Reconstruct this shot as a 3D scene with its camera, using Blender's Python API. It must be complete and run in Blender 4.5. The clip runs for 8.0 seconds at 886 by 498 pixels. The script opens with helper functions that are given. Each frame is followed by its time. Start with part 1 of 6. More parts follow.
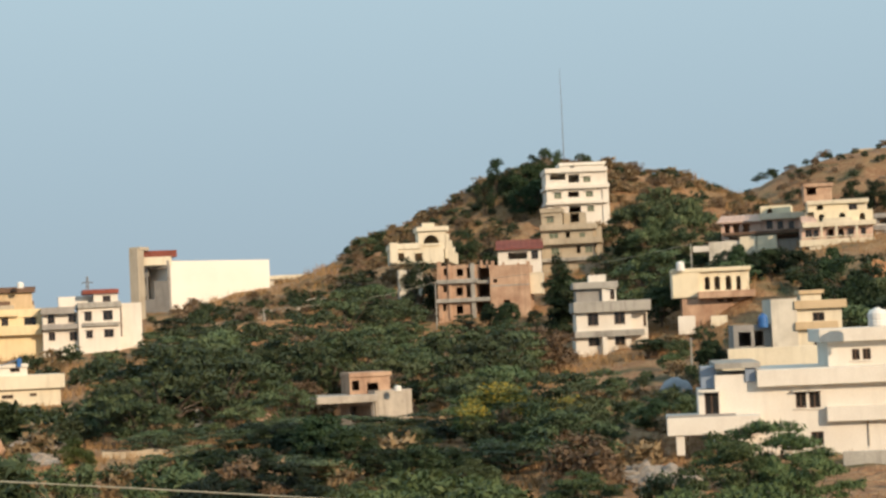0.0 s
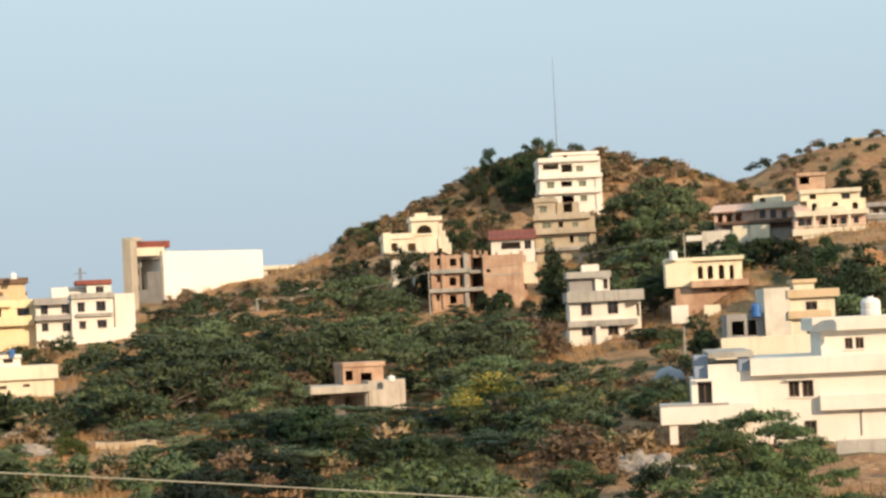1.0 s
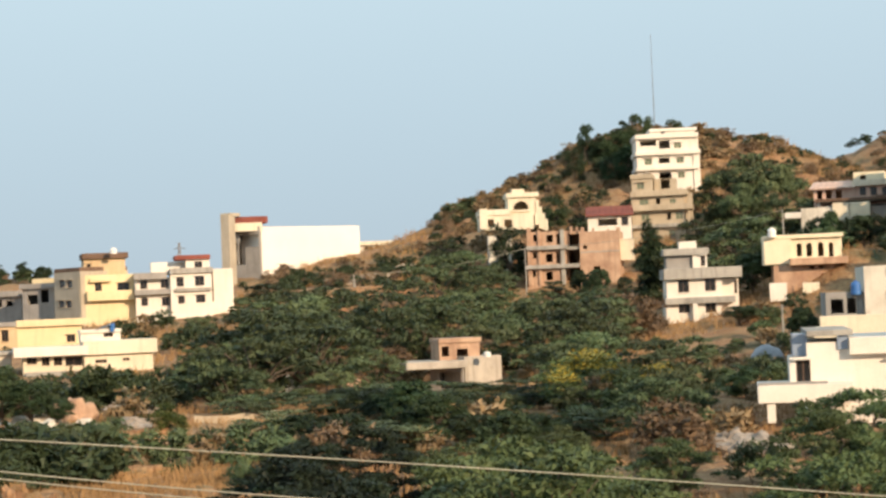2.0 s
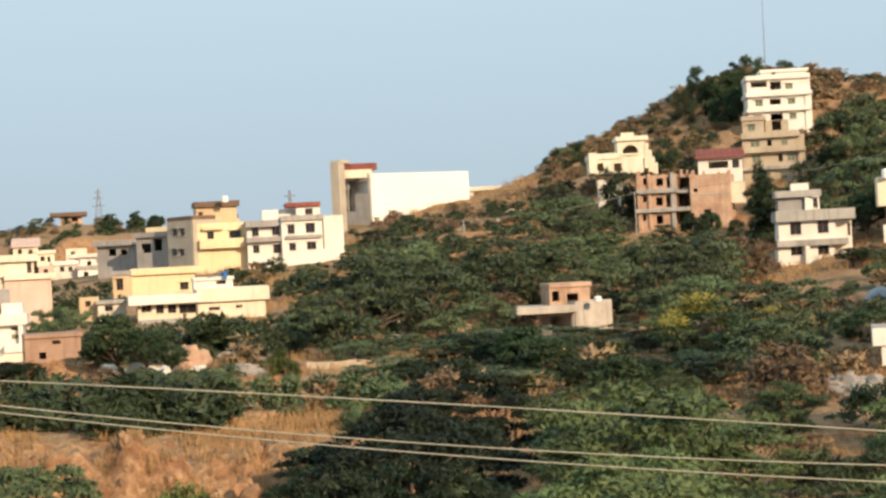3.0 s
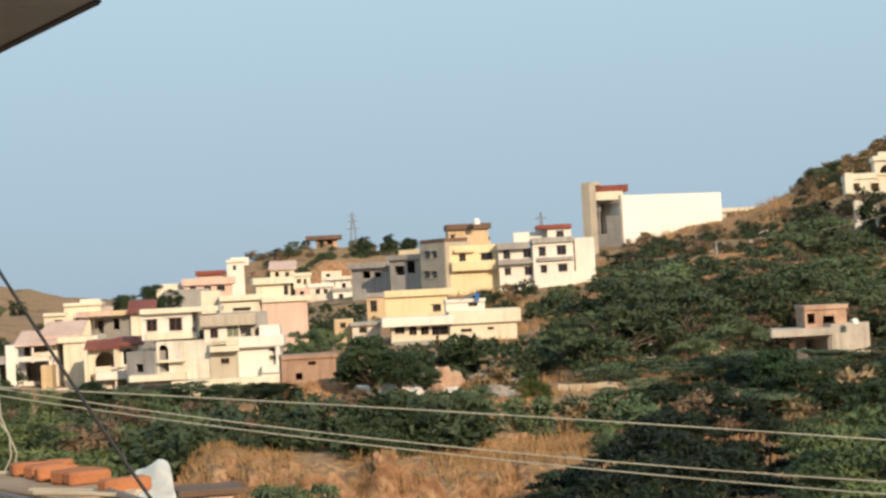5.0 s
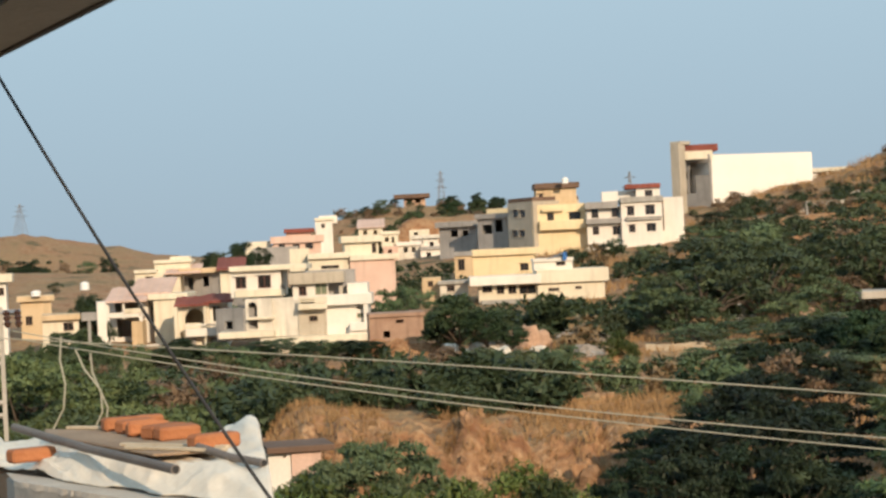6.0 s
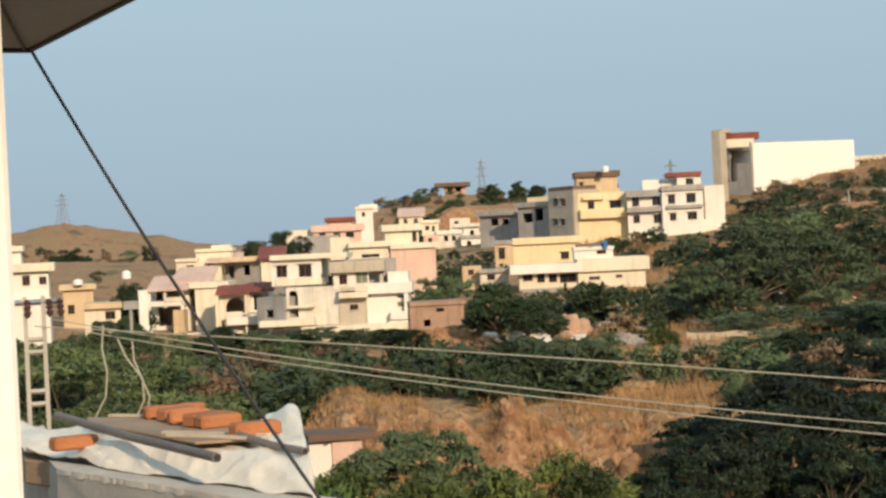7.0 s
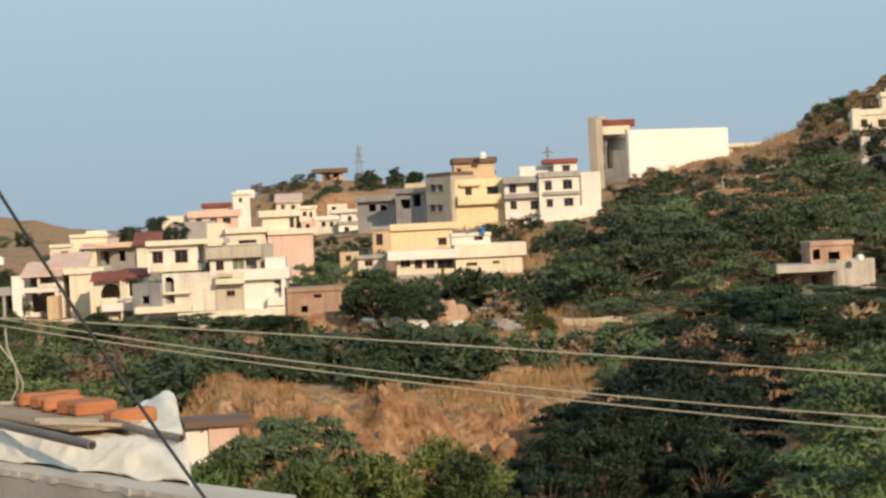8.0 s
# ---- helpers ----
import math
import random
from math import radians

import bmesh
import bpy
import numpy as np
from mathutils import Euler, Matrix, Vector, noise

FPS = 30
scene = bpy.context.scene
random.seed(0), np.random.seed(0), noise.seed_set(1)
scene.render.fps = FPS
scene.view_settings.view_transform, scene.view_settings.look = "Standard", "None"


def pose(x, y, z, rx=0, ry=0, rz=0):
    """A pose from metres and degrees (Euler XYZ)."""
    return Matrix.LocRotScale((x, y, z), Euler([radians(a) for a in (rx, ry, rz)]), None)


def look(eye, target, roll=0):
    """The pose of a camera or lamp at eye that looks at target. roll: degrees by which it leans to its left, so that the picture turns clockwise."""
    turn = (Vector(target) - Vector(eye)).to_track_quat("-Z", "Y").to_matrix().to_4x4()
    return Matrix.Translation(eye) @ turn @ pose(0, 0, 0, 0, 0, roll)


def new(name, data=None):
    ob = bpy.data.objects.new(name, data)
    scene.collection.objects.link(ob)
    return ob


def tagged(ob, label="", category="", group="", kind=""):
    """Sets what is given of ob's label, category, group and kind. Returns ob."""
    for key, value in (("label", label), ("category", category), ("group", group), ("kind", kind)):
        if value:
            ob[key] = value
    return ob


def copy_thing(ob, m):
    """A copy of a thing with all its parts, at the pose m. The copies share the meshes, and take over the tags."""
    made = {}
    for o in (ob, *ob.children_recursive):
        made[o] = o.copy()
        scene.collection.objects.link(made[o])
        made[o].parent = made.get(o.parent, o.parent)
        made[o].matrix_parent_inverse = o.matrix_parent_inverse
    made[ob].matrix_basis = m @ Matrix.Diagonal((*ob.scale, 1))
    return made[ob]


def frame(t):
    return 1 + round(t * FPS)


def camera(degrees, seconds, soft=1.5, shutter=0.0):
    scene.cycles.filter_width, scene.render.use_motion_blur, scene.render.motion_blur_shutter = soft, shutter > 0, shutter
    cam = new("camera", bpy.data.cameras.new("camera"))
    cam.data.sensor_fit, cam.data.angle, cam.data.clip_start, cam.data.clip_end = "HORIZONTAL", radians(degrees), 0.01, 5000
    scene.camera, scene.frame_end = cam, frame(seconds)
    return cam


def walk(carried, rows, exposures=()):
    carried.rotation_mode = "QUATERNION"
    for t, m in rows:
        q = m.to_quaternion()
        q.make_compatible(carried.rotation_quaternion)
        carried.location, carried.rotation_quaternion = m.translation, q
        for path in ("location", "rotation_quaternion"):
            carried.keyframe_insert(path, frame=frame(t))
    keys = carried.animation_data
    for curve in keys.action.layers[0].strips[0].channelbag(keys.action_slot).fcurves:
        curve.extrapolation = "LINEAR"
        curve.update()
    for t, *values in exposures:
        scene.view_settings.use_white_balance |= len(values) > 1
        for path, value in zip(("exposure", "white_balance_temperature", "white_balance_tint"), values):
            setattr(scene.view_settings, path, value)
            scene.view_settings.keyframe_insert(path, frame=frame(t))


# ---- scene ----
# ---- camera: a hand-held pan from one spot on a terrace ----
cam = camera(26.0, 8.0, soft=2.7)
EYE = Vector((0.0, 0.0, 12.0))
ROWS = [  # seconds, yaw to the left, pitch up, roll
    (0, 0.08, 2.56, -2.61),
    (0.5, -0.63, 2.22, -3.33),
    (1, -0.11, 2.25, -2.74),
    (1.5, -0.07, 2.14, -1.45),
    (2, 2.80, 1.67, -2.44),
    (2.2, 4.58, 1.57, -2.47),
    (2.7, 6.20, 0.9, -2.9),
    (3.3, 5.81, -0.18, -3.28),
    (3.5, 5.58, 0.02, -3.60),
    (4, 6.30, 0.63, -3.66),
    (4.5, 10.76, 1.24, -3.24),
    (5, 13.59, 1.24, -3.01),
    (5.2, 14.43, 1.04, -2.97),
    (6.3, 16.84, -0.04, -2.77),
    (6.5, 17.24, -0.09, -2.84),
    (7, 17.49, -0.14, -2.75),
    (7.5, 17.68, -0.44, -2.73),
    (8, 13.86, -0.73, -2.67),
]
EXPOSURES = [(0.0, -0.02, 6800, 10), (0.3, 0.24, 7000, 12), (1.5, 0.31, 7100, 13), (2.2, 0.34, 7050, 13), (3.5, 0.33, 7000, 12), (4.5, 0.17, 6650, 10), (5.2, 0.12, 6600, 10), (6.3, 0.03, 6650, 10), (8.0, 0.02, 6700, 10)]
walk(cam, [(t, pose(*EYE, 90 + p, 0, y) @ pose(0, 0, 0, 0, 0, r)) for t, y, p, r in ROWS], EXPOSURES)

# ---- light: low warm sun from the right behind the camera, clear sky ----
SUN_AZ, SUN_EL = radians(143), radians(20)      # clockwise from +y
world = bpy.data.worlds.new("world")
scene.world = world
world.use_nodes = True
wn = world.node_tree
sky = wn.nodes.new("ShaderNodeTexSky")
sky.sky_type, sky.sun_disc = "NISHITA", False
sky.sun_elevation, sky.sun_rotation = SUN_EL, SUN_AZ
sky.air_density, sky.dust_density, sky.ozone_density = 1.0, 0.5, 2.5
haze = wn.nodes.new("ShaderNodeMixRGB")      # evening haze that evens out the sky
haze.inputs["Fac"].default_value = 0.96
sky_co, sky_sep, sky_up = wn.nodes.new("ShaderNodeTexCoord"), wn.nodes.new("ShaderNodeSeparateXYZ"), wn.nodes.new("ShaderNodeValToRGB")
wn.links.new(sky_co.outputs["Generated"], sky_sep.inputs[0])
wn.links.new(sky_sep.outputs["Z"], sky_up.inputs["Fac"])
for spot, shade in ((0.0, (0.330, 0.448, 0.560)), (0.20, (0.455, 0.625, 0.735))):      # dusty blue low down, paler above
    e = sky_up.color_ramp.elements[0 if spot == 0 else 1]
    e.position, e.color = spot, (*shade, 1)
gain = wn.nodes.new("ShaderNodeMixRGB")
gain.blend_type, gain.inputs["Fac"].default_value, gain.inputs["Color2"].default_value = "MULTIPLY", 1.0, (10, 10, 10, 1)
wn.links.new(sky_up.outputs["Color"], gain.inputs["Color1"])
wn.links.new(gain.outputs["Color"], haze.inputs["Color2"])
wn.links.new(sky.outputs[0], haze.inputs["Color1"])
wn.links.new(haze.outputs[0], wn.nodes["Background"].inputs[0])
wn.nodes["Background"].inputs[1].default_value = 0.10
lamp = bpy.data.lights.new("sun", "SUN")
lamp.energy, lamp.angle, lamp.color = 4.3, radians(0.6), (1.0, 0.775, 0.54)
to_sun = Vector((math.sin(SUN_AZ) * math.cos(SUN_EL), math.cos(SUN_AZ) * math.cos(SUN_EL), math.sin(SUN_EL)))
new("sun", lamp).matrix_world = look(to_sun * 50, (0, 0, 0))


# ---- materials ----
def material(name, low, high, scale=1.0, rough=0.85, bump=0.3, fine=14.0, each=0.0, metal=0.0, stain=0.0):
    """Two colours mixed by coarse and fine noise, with relief; each: spread from object to object; stain: dark streaks down the face."""
    m = bpy.data.materials.new(name)
    m.use_nodes = True
    n, l = m.node_tree.nodes, m.node_tree.links
    b = n["Principled BSDF"]
    b.inputs["Roughness"].default_value, b.inputs["Metallic"].default_value = rough, metal
    co = n.new("ShaderNodeTexCoord")
    src = co.outputs["Object"]
    coarse, small = n.new("ShaderNodeTexNoise"), n.new("ShaderNodeTexNoise")
    for k, (node, s, det) in enumerate(((coarse, scale * 0.35, 6), (small, scale * fine, 3))):
        node.inputs["Scale"].default_value, node.inputs["Detail"].default_value = s, det
        node.inputs["Roughness"].default_value = 0.62
        l.new(src, node.inputs["Vector"])
    add = n.new("ShaderNodeMath")
    add.operation = "MULTIPLY_ADD"
    l.new(small.outputs["Fac"], add.inputs[0])
    add.inputs[1].default_value = 0.5
    l.new(coarse.outputs["Fac"], add.inputs[2])
    ramp = n.new("ShaderNodeValToRGB")
    ramp.color_ramp.elements[0].position, ramp.color_ramp.elements[1].position = 0.55, 0.95
    ramp.color_ramp.elements[0].color, ramp.color_ramp.elements[1].color = (*low, 1), (*high, 1)
    l.new(add.outputs[0], ramp.inputs["Fac"])
    colour = ramp.outputs["Color"]
    if stain:
        mp, st = n.new("ShaderNodeMapping"), n.new("ShaderNodeTexNoise")
        mp.inputs["Scale"].default_value = (1.6, 1.6, 0.18)
        l.new(src, mp.inputs["Vector"])
        l.new(mp.outputs["Vector"], st.inputs["Vector"])
        st.inputs["Scale"].default_value, st.inputs["Detail"].default_value = 1.0, 6
        sr = n.new("ShaderNodeMapRange")
        sr.inputs["From Min"].default_value, sr.inputs["From Max"].default_value = 0.5, 0.78
        sr.inputs["To Min"].default_value, sr.inputs["To Max"].default_value = 0.0, stain
        l.new(st.outputs["Fac"], sr.inputs["Value"])
        mix = n.new("ShaderNodeMixRGB")
        mix.inputs["Color2"].default_value = (low[0] * 0.38, low[1] * 0.36, low[2] * 0.34, 1)
        l.new(sr.outputs["Result"], mix.inputs["Fac"])
        l.new(colour, mix.inputs["Color1"])
        colour = mix.outputs["Color"]
    if each:
        info, hsv, mr = n.new("ShaderNodeObjectInfo"), n.new("ShaderNodeHueSaturation"), n.new("ShaderNodeMapRange")
        mr.inputs["To Min"].default_value, mr.inputs["To Max"].default_value = 1 - each, 1 + each
        l.new(info.outputs["Random"], mr.inputs["Value"])
        l.new(mr.outputs["Result"], hsv.inputs["Value"])
        if each > 0.3:      # plants differ in hue as well
            turn, wrap, tint = n.new("ShaderNodeMath"), n.new("ShaderNodeMath"), n.new("ShaderNodeMapRange")
            turn.operation, wrap.operation = "MULTIPLY", "FRACT"
            turn.inputs[1].default_value = 7.31
            tint.inputs["To Min"].default_value, tint.inputs["To Max"].default_value = 0.475, 0.52
            l.new(info.outputs["Random"], turn.inputs[0])
            l.new(turn.outputs[0], wrap.inputs[0])
            l.new(wrap.outputs[0], tint.inputs["Value"])
            l.new(tint.outputs["Result"], hsv.inputs["Hue"])
        l.new(colour, hsv.inputs["Color"])
        colour = hsv.outputs["Color"]
    l.new(colour, b.inputs["Base Color"])
    if bump:
        bp = n.new("ShaderNodeBump")
        bp.inputs["Strength"].default_value, bp.inputs["Distance"].default_value = bump, 0.05
        l.new(small.outputs["Fac"], bp.inputs["Height"])
        l.new(bp.outputs["Normal"], b.inputs["Normal"])
    return m


white = material("white_render", (0.67, 0.62, 0.55), (0.80, 0.76, 0.69), 0.6, stain=0.14)
blank_white = material("fresh_white_paint", (0.76, 0.72, 0.66), (0.82, 0.79, 0.73), 0.4, bump=0.15)
cream = material("cream_render", (0.62, 0.55, 0.42), (0.78, 0.71, 0.57), 0.6, stain=0.3)
yellowpale = material("pale_yellow_render", (0.70, 0.61, 0.44), (0.83, 0.75, 0.57), 0.6, stain=0.2)
yellow = material("yellow_render", (0.66, 0.53, 0.31), (0.78, 0.65, 0.43), 0.6, stain=0.2)
pink = material("pink_render", (0.56, 0.38, 0.30), (0.71, 0.51, 0.42), 0.6, stain=0.25)
beige = material("beige_render", (0.38, 0.33, 0.26), (0.52, 0.46, 0.37), 0.6, stain=0.35)
tan = material("tan_paint", (0.50, 0.37, 0.22), (0.65, 0.50, 0.33), 0.6, stain=0.3)
grey = material("bare_cement", (0.24, 0.23, 0.22), (0.38, 0.36, 0.34), 0.7, stain=0.4)
worn = material("rain_worn_render", (0.36, 0.32, 0.275), (0.56, 0.51, 0.44), 1.2, stain=0.55)
weathered = material("weathered_render", (0.50, 0.46, 0.39), (0.75, 0.70, 0.61), 1.2, stain=0.4)
concrete = material("stained_concrete", (0.26, 0.25, 0.23), (0.45, 0.43, 0.39), 0.8, stain=0.6)
sand = material("sand_render", (0.36, 0.30, 0.22), (0.50, 0.43, 0.33), 0.6, stain=0.35)
red = material("red_roof", (0.17, 0.045, 0.033), (0.28, 0.08, 0.055), 0.8, stain=0.3)
brown = material("brown_roof", (0.10, 0.06, 0.04), (0.18, 0.11, 0.075), 0.8)
brick = material("brickwork", (0.34, 0.20, 0.135), (0.58, 0.40, 0.28), 1.3, fine=8, stain=0.45)
brickdark = material("old_brickwork", (0.26, 0.15, 0.10), (0.44, 0.29, 0.205), 1.3, fine=8, stain=0.4)
blueglass = material("blue_glazed_panel", (0.20, 0.25, 0.33), (0.30, 0.36, 0.45), 0.6, rough=0.25, bump=0)
pane_dark = material("window_glass", (0.012, 0.013, 0.014), (0.03, 0.03, 0.032), 1.0, rough=0.08, bump=0)
pane_green = material("green_glass", (0.10, 0.13, 0.09), (0.19, 0.22, 0.15), 1.0, rough=0.15, bump=0)
shutter = material("red_brown_shutter", (0.10, 0.035, 0.025), (0.17, 0.06, 0.04), 2.0)
frame_brown = material("window_frame", (0.09, 0.055, 0.035), (0.15, 0.09, 0.06), 1.0)
bark = material("bark", (0.07, 0.05, 0.035), (0.15, 0.11, 0.08), 3.0, bump=0.7)
dark_steel = material("weathered_steel", (0.05, 0.045, 0.045), (0.10, 0.09, 0.085), 2.0, rough=0.6, bump=0.1)
steel = material("galvanised_steel", (0.22, 0.23, 0.25), (0.36, 0.37, 0.39), 2.0, rough=0.5, metal=0.6, bump=0.1)
# Steel lightened in colour for the haze in front of the far masts.
mast_steel = material("hazed_mast_steel", (0.13, 0.13, 0.14), (0.21, 0.21, 0.22), 2.0, rough=0.6, bump=0.1)
tank_white = material("tank_plastic", (0.74, 0.73, 0.70), (0.84, 0.83, 0.80), 1.0, rough=0.4, bump=0)
tank_blue = material("blue_tank_plastic", (0.03, 0.12, 0.36), (0.05, 0.18, 0.46), 1.0, rough=0.4, bump=0)


def leaf_material(name, dark, light, spread=0.5):
    m = material(name, dark, light, 1.2, rough=0.6, bump=0, fine=5, each=spread)
    b = m.node_tree.nodes["Principled BSDF"]
    b.inputs["Specular IOR Level"].default_value = 0.25
    return m


leaf_acacia = leaf_material("acacia_leaf", (0.033, 0.056, 0.026), (0.108, 0.143, 0.066))
leaf_spray = leaf_material("feathery_leaf", (0.036, 0.061, 0.022), (0.112, 0.150, 0.058))
leaf_dark = leaf_material("dark_leaf", (0.013, 0.026, 0.013), (0.046, 0.074, 0.030))
# Leaf green darkened further to hold the shade of the valley bottom.
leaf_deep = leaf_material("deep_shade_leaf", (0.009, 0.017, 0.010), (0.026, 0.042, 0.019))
leaf_fresh = leaf_material("fresh_leaf", (0.030, 0.054, 0.013), (0.105, 0.138, 0.034))
leaf_dry = leaf_material("dry_leaf", (0.10, 0.066, 0.04), (0.22, 0.148, 0.09), 0.2)
petal = leaf_material("yellow_blossom", (0.30, 0.22, 0.03), (0.54, 0.41, 0.065), 0.1)
straw_dull = leaf_material("faded_grass", (0.17, 0.115, 0.06), (0.33, 0.24, 0.135), 0.15)
straw = leaf_material("dry_grass", (0.22, 0.125, 0.055), (0.44, 0.275, 0.13), 0.1)

soil = bpy.data.materials.new("hillside_soil")
soil.use_nodes = True
sn, sl = soil.node_tree.nodes, soil.node_tree.links
co = sn.new("ShaderNodeTexCoord")


def soil_noise(scale, detail, lo, hi):
    t, r = sn.new("ShaderNodeTexNoise"), sn.new("ShaderNodeMapRange")
    t.inputs["Scale"].default_value, t.inputs["Detail"].default_value, t.inputs["Roughness"].default_value = scale, detail, 0.65
    r.inputs["From Min"].default_value, r.inputs["From Max"].default_value = lo, hi
    sl.new(co.outputs["Object"], t.inputs["Vector"])
    sl.new(t.outputs["Fac"], r.inputs["Value"])
    return r.outputs["Result"]


def soil_mix(fac, a, b):
    m = sn.new("ShaderNodeMixRGB")
    sl.new(fac, m.inputs["Fac"])
    for k, v in (("Color1", a), ("Color2", b)):
        if isinstance(v, tuple):
            m.inputs[k].default_value = (*v, 1)
        else:
            sl.new(v, m.inputs[k])
    return m.outputs["Color"]


earth = soil_mix(soil_noise(0.9, 8, 0.35, 0.65), (0.20, 0.088, 0.04), (0.43, 0.235, 0.115))
grassy = soil_mix(soil_noise(1.6, 8, 0.35, 0.65), (0.20, 0.12, 0.06), (0.40, 0.26, 0.13))
dust = soil_mix(soil_noise(3.2, 8, 0.38, 0.62), (0.24, 0.125, 0.06), (0.50, 0.315, 0.175))
earth = soil_mix(soil_noise(0.45, 7, 0.44, 0.60), earth, dust)
green = soil_mix(soil_noise(2.0, 6, 0.4, 0.65), (0.045, 0.055, 0.02), (0.10, 0.10, 0.04))
cover = soil_mix(soil_noise(0.07, 6, 0.42, 0.58), earth, grassy)
cover = soil_mix(soil_noise(0.10, 7, 0.55, 0.66), cover, green)
geo, sep, steep = sn.new("ShaderNodeNewGeometry"), sn.new("ShaderNodeSeparateXYZ"), sn.new("ShaderNodeMapRange")
sl.new(geo.outputs["Normal"], sep.inputs[0])
sl.new(sep.outputs["Z"], steep.inputs["Value"])
steep.inputs["From Min"].default_value, steep.inputs["From Max"].default_value = 0.90, 0.78
cover = soil_mix(steep.outputs["Result"], cover, earth)
sl.new(cover, sn["Principled BSDF"].inputs["Base Color"])
sn["Principled BSDF"].inputs["Roughness"].default_value = 0.95
bmp, bt = sn.new("ShaderNodeBump"), sn.new("ShaderNodeTexNoise")
bt.inputs["Scale"].default_value, bt.inputs["Detail"].default_value = 1.8, 8
bmp.inputs["Strength"].default_value, bmp.inputs["Distance"].default_value = 0.9, 0.5
sl.new(co.outputs["Object"], bt.inputs["Vector"])
sl.new(bt.outputs["Fac"], bmp.inputs["Height"])
sl.new(bmp.outputs["Normal"], sn["Principled BSDF"].inputs["Normal"])


# ---- ground: one sheet with hills ----
def smooth(a, b, v):
    s = min(max((v - a) / (b - a), 0.0), 1.0)
    return s * s * (3 - 2 * s)


RANGE = (0, 45, 75, 110, 140, 180, 240, 300, 360, 450, 700, 1500)
LEVEL = (0, 0, 0.8, 2.3, 3.9, 3.7, 7.5, 13, 15.5, 16, 13, 8)
HILLS = [  # centre x, y, height, spread to the left, right, near side, far side
    (26, 412, 30.5, 34, 45, 42, 55),
    (-42, 352, 5, 30, 30, 24, 40),
    (146, 640, 54, 66, 75, 60, 80),
    (-183, 580, 15, 30, 45, 30, 60),
    (-336, 612, 13.5, 26, 34, 30, 60),
    (-255, 500, -6, 90, 55, 120, 70),
    (64, 288, 11.5, 20, 48, 48, 42),
    (-115, 345, -4, 55, 60, 75, 80),
    (5, 326, 4, 22, 20, 14, 22),
    (38.5, 243, 3.5, 4, 5, 4, 6),
    (54, 236, 4, 4, 6, 4, 6),
]


def ground(x, y):
    d = math.hypot(x, y)
    az = math.degrees(math.atan2(-x, y))
    z = float(np.interp(d, RANGE, LEVEL))
    for cx, cy, h, sl_, sr_, sf_, sb_ in HILLS:
        r = math.hypot(cx, cy)
        a = ((x - cx) * cy - (y - cy) * cx) / r
        b = ((x - cx) * cx + (y - cy) * cy) / r
        z += h * math.exp(-0.5 * ((a / (sr_ if a > 0 else sl_)) ** 2 + (b / (sb_ if b > 0 else sf_)) ** 2))
    front = abs(az) < 90
    gully = 1.7 * abs(noise.noise(Vector((az * 0.9, 3.1, 0)))) + 1.1 * abs(noise.noise(Vector((az * 2.6, 7.7, d * 0.06)))) + 0.5 * noise.noise(Vector((az * 6.5, 1.3, d * 0.3)))
    z += (2.3 + 1.0 * smooth(12, 20, az)) * smooth(79.3, 85.0, d - gully) * (1 - smooth(20.5, 24, az)) * (1 - smooth(89, 122, d)) * smooth(8, 16, -x) * front
    cut = d + 2.2 * noise.noise(Vector((az * 2.2, 5.0, 0)))
    z += 4.2 * (smooth(281, 284, cut) - smooth(287, 335, d)) * smooth(2.6, 3.6, az) * (1 - smooth(7.8, 9, az))
    z += 6.5 * (smooth(539, 547, d) - smooth(552, 575, d)) * smooth(14.2, 15.2, az) * (1 - smooth(17.2, 18.2, az))
    return z


def rough_ground(x, y):
    d = math.hypot(x, y)
    k = smooth(40, 80, d)
    p = Vector((x, y, 0))
    hilly = max(0.0, min(1.0, (ground(x, y) - 12) / 12))
    face = smooth(78, 82, d) * (1 - smooth(87, 92, d)) * smooth(6, 12, -x) * (y > 0)
    return ground(x, y) + face * (1.2 * noise.fractal(Vector((x, y, 2)) * 0.35, 0.9, 2.0, 4) + 1.1 * abs(noise.noise(Vector((x * 0.55, y * 0.2, 6))))) + k * (0.35 * noise.noise(p * 0.16) + 0.22 * noise.noise(p * 0.5)
                               + hilly * (1.5 * noise.fractal(p * 0.08, 1.0, 2.0, 4) + 0.5 * abs(noise.noise(p * 0.33))))


def mesh_object(name, verts, faces, mat, parent=None, smoothed=False):
    me = bpy.data.meshes.new(name)
    me.from_pydata(verts, [], faces)
    me.materials.append(mat)
    if smoothed:
        me.polygons.foreach_set("use_smooth", [True] * len(me.polygons))
    me.update()
    ob = new(name, me)
    if parent:
        ob.parent = parent
    return ob


angles = [a * 0.2 for a in range(-75, 180)] + [36 + a * 4 for a in range(1, 77)]      # degrees to the left of +y
radii = [4, 20, 40, 52] + [60 + 1.1 * k for k in range(16)] + [77.4 + 0.45 * k for k in range(26)] + [89.2 + 1.1 * k for k in range(84)] + [181 + 2.4 * k for k in range(120)] + [493, 515, 530, 536] + [538 + 2 * k for k in range(10)] + [562, 575, 595] + [470 * 1.05 ** k for k in range(6, 48)]
verts = [(0, 0, 0)]
for r in radii:
    for a in angles:
        x, y = -r * math.sin(radians(a)), r * math.cos(radians(a))
        verts.append((x, y, rough_ground(x, y)))
na = len(angles)
faces = [(0, 1 + (k + 1) % na, 1 + k) for k in range(na)]
for i in range(len(radii) - 1):
    for k in range(na):
        k2 = (k + 1) % na
        faces.append((1 + i * na + k, 1 + i * na + k2, 1 + (i + 1) * na + k2, 1 + (i + 1) * na + k))
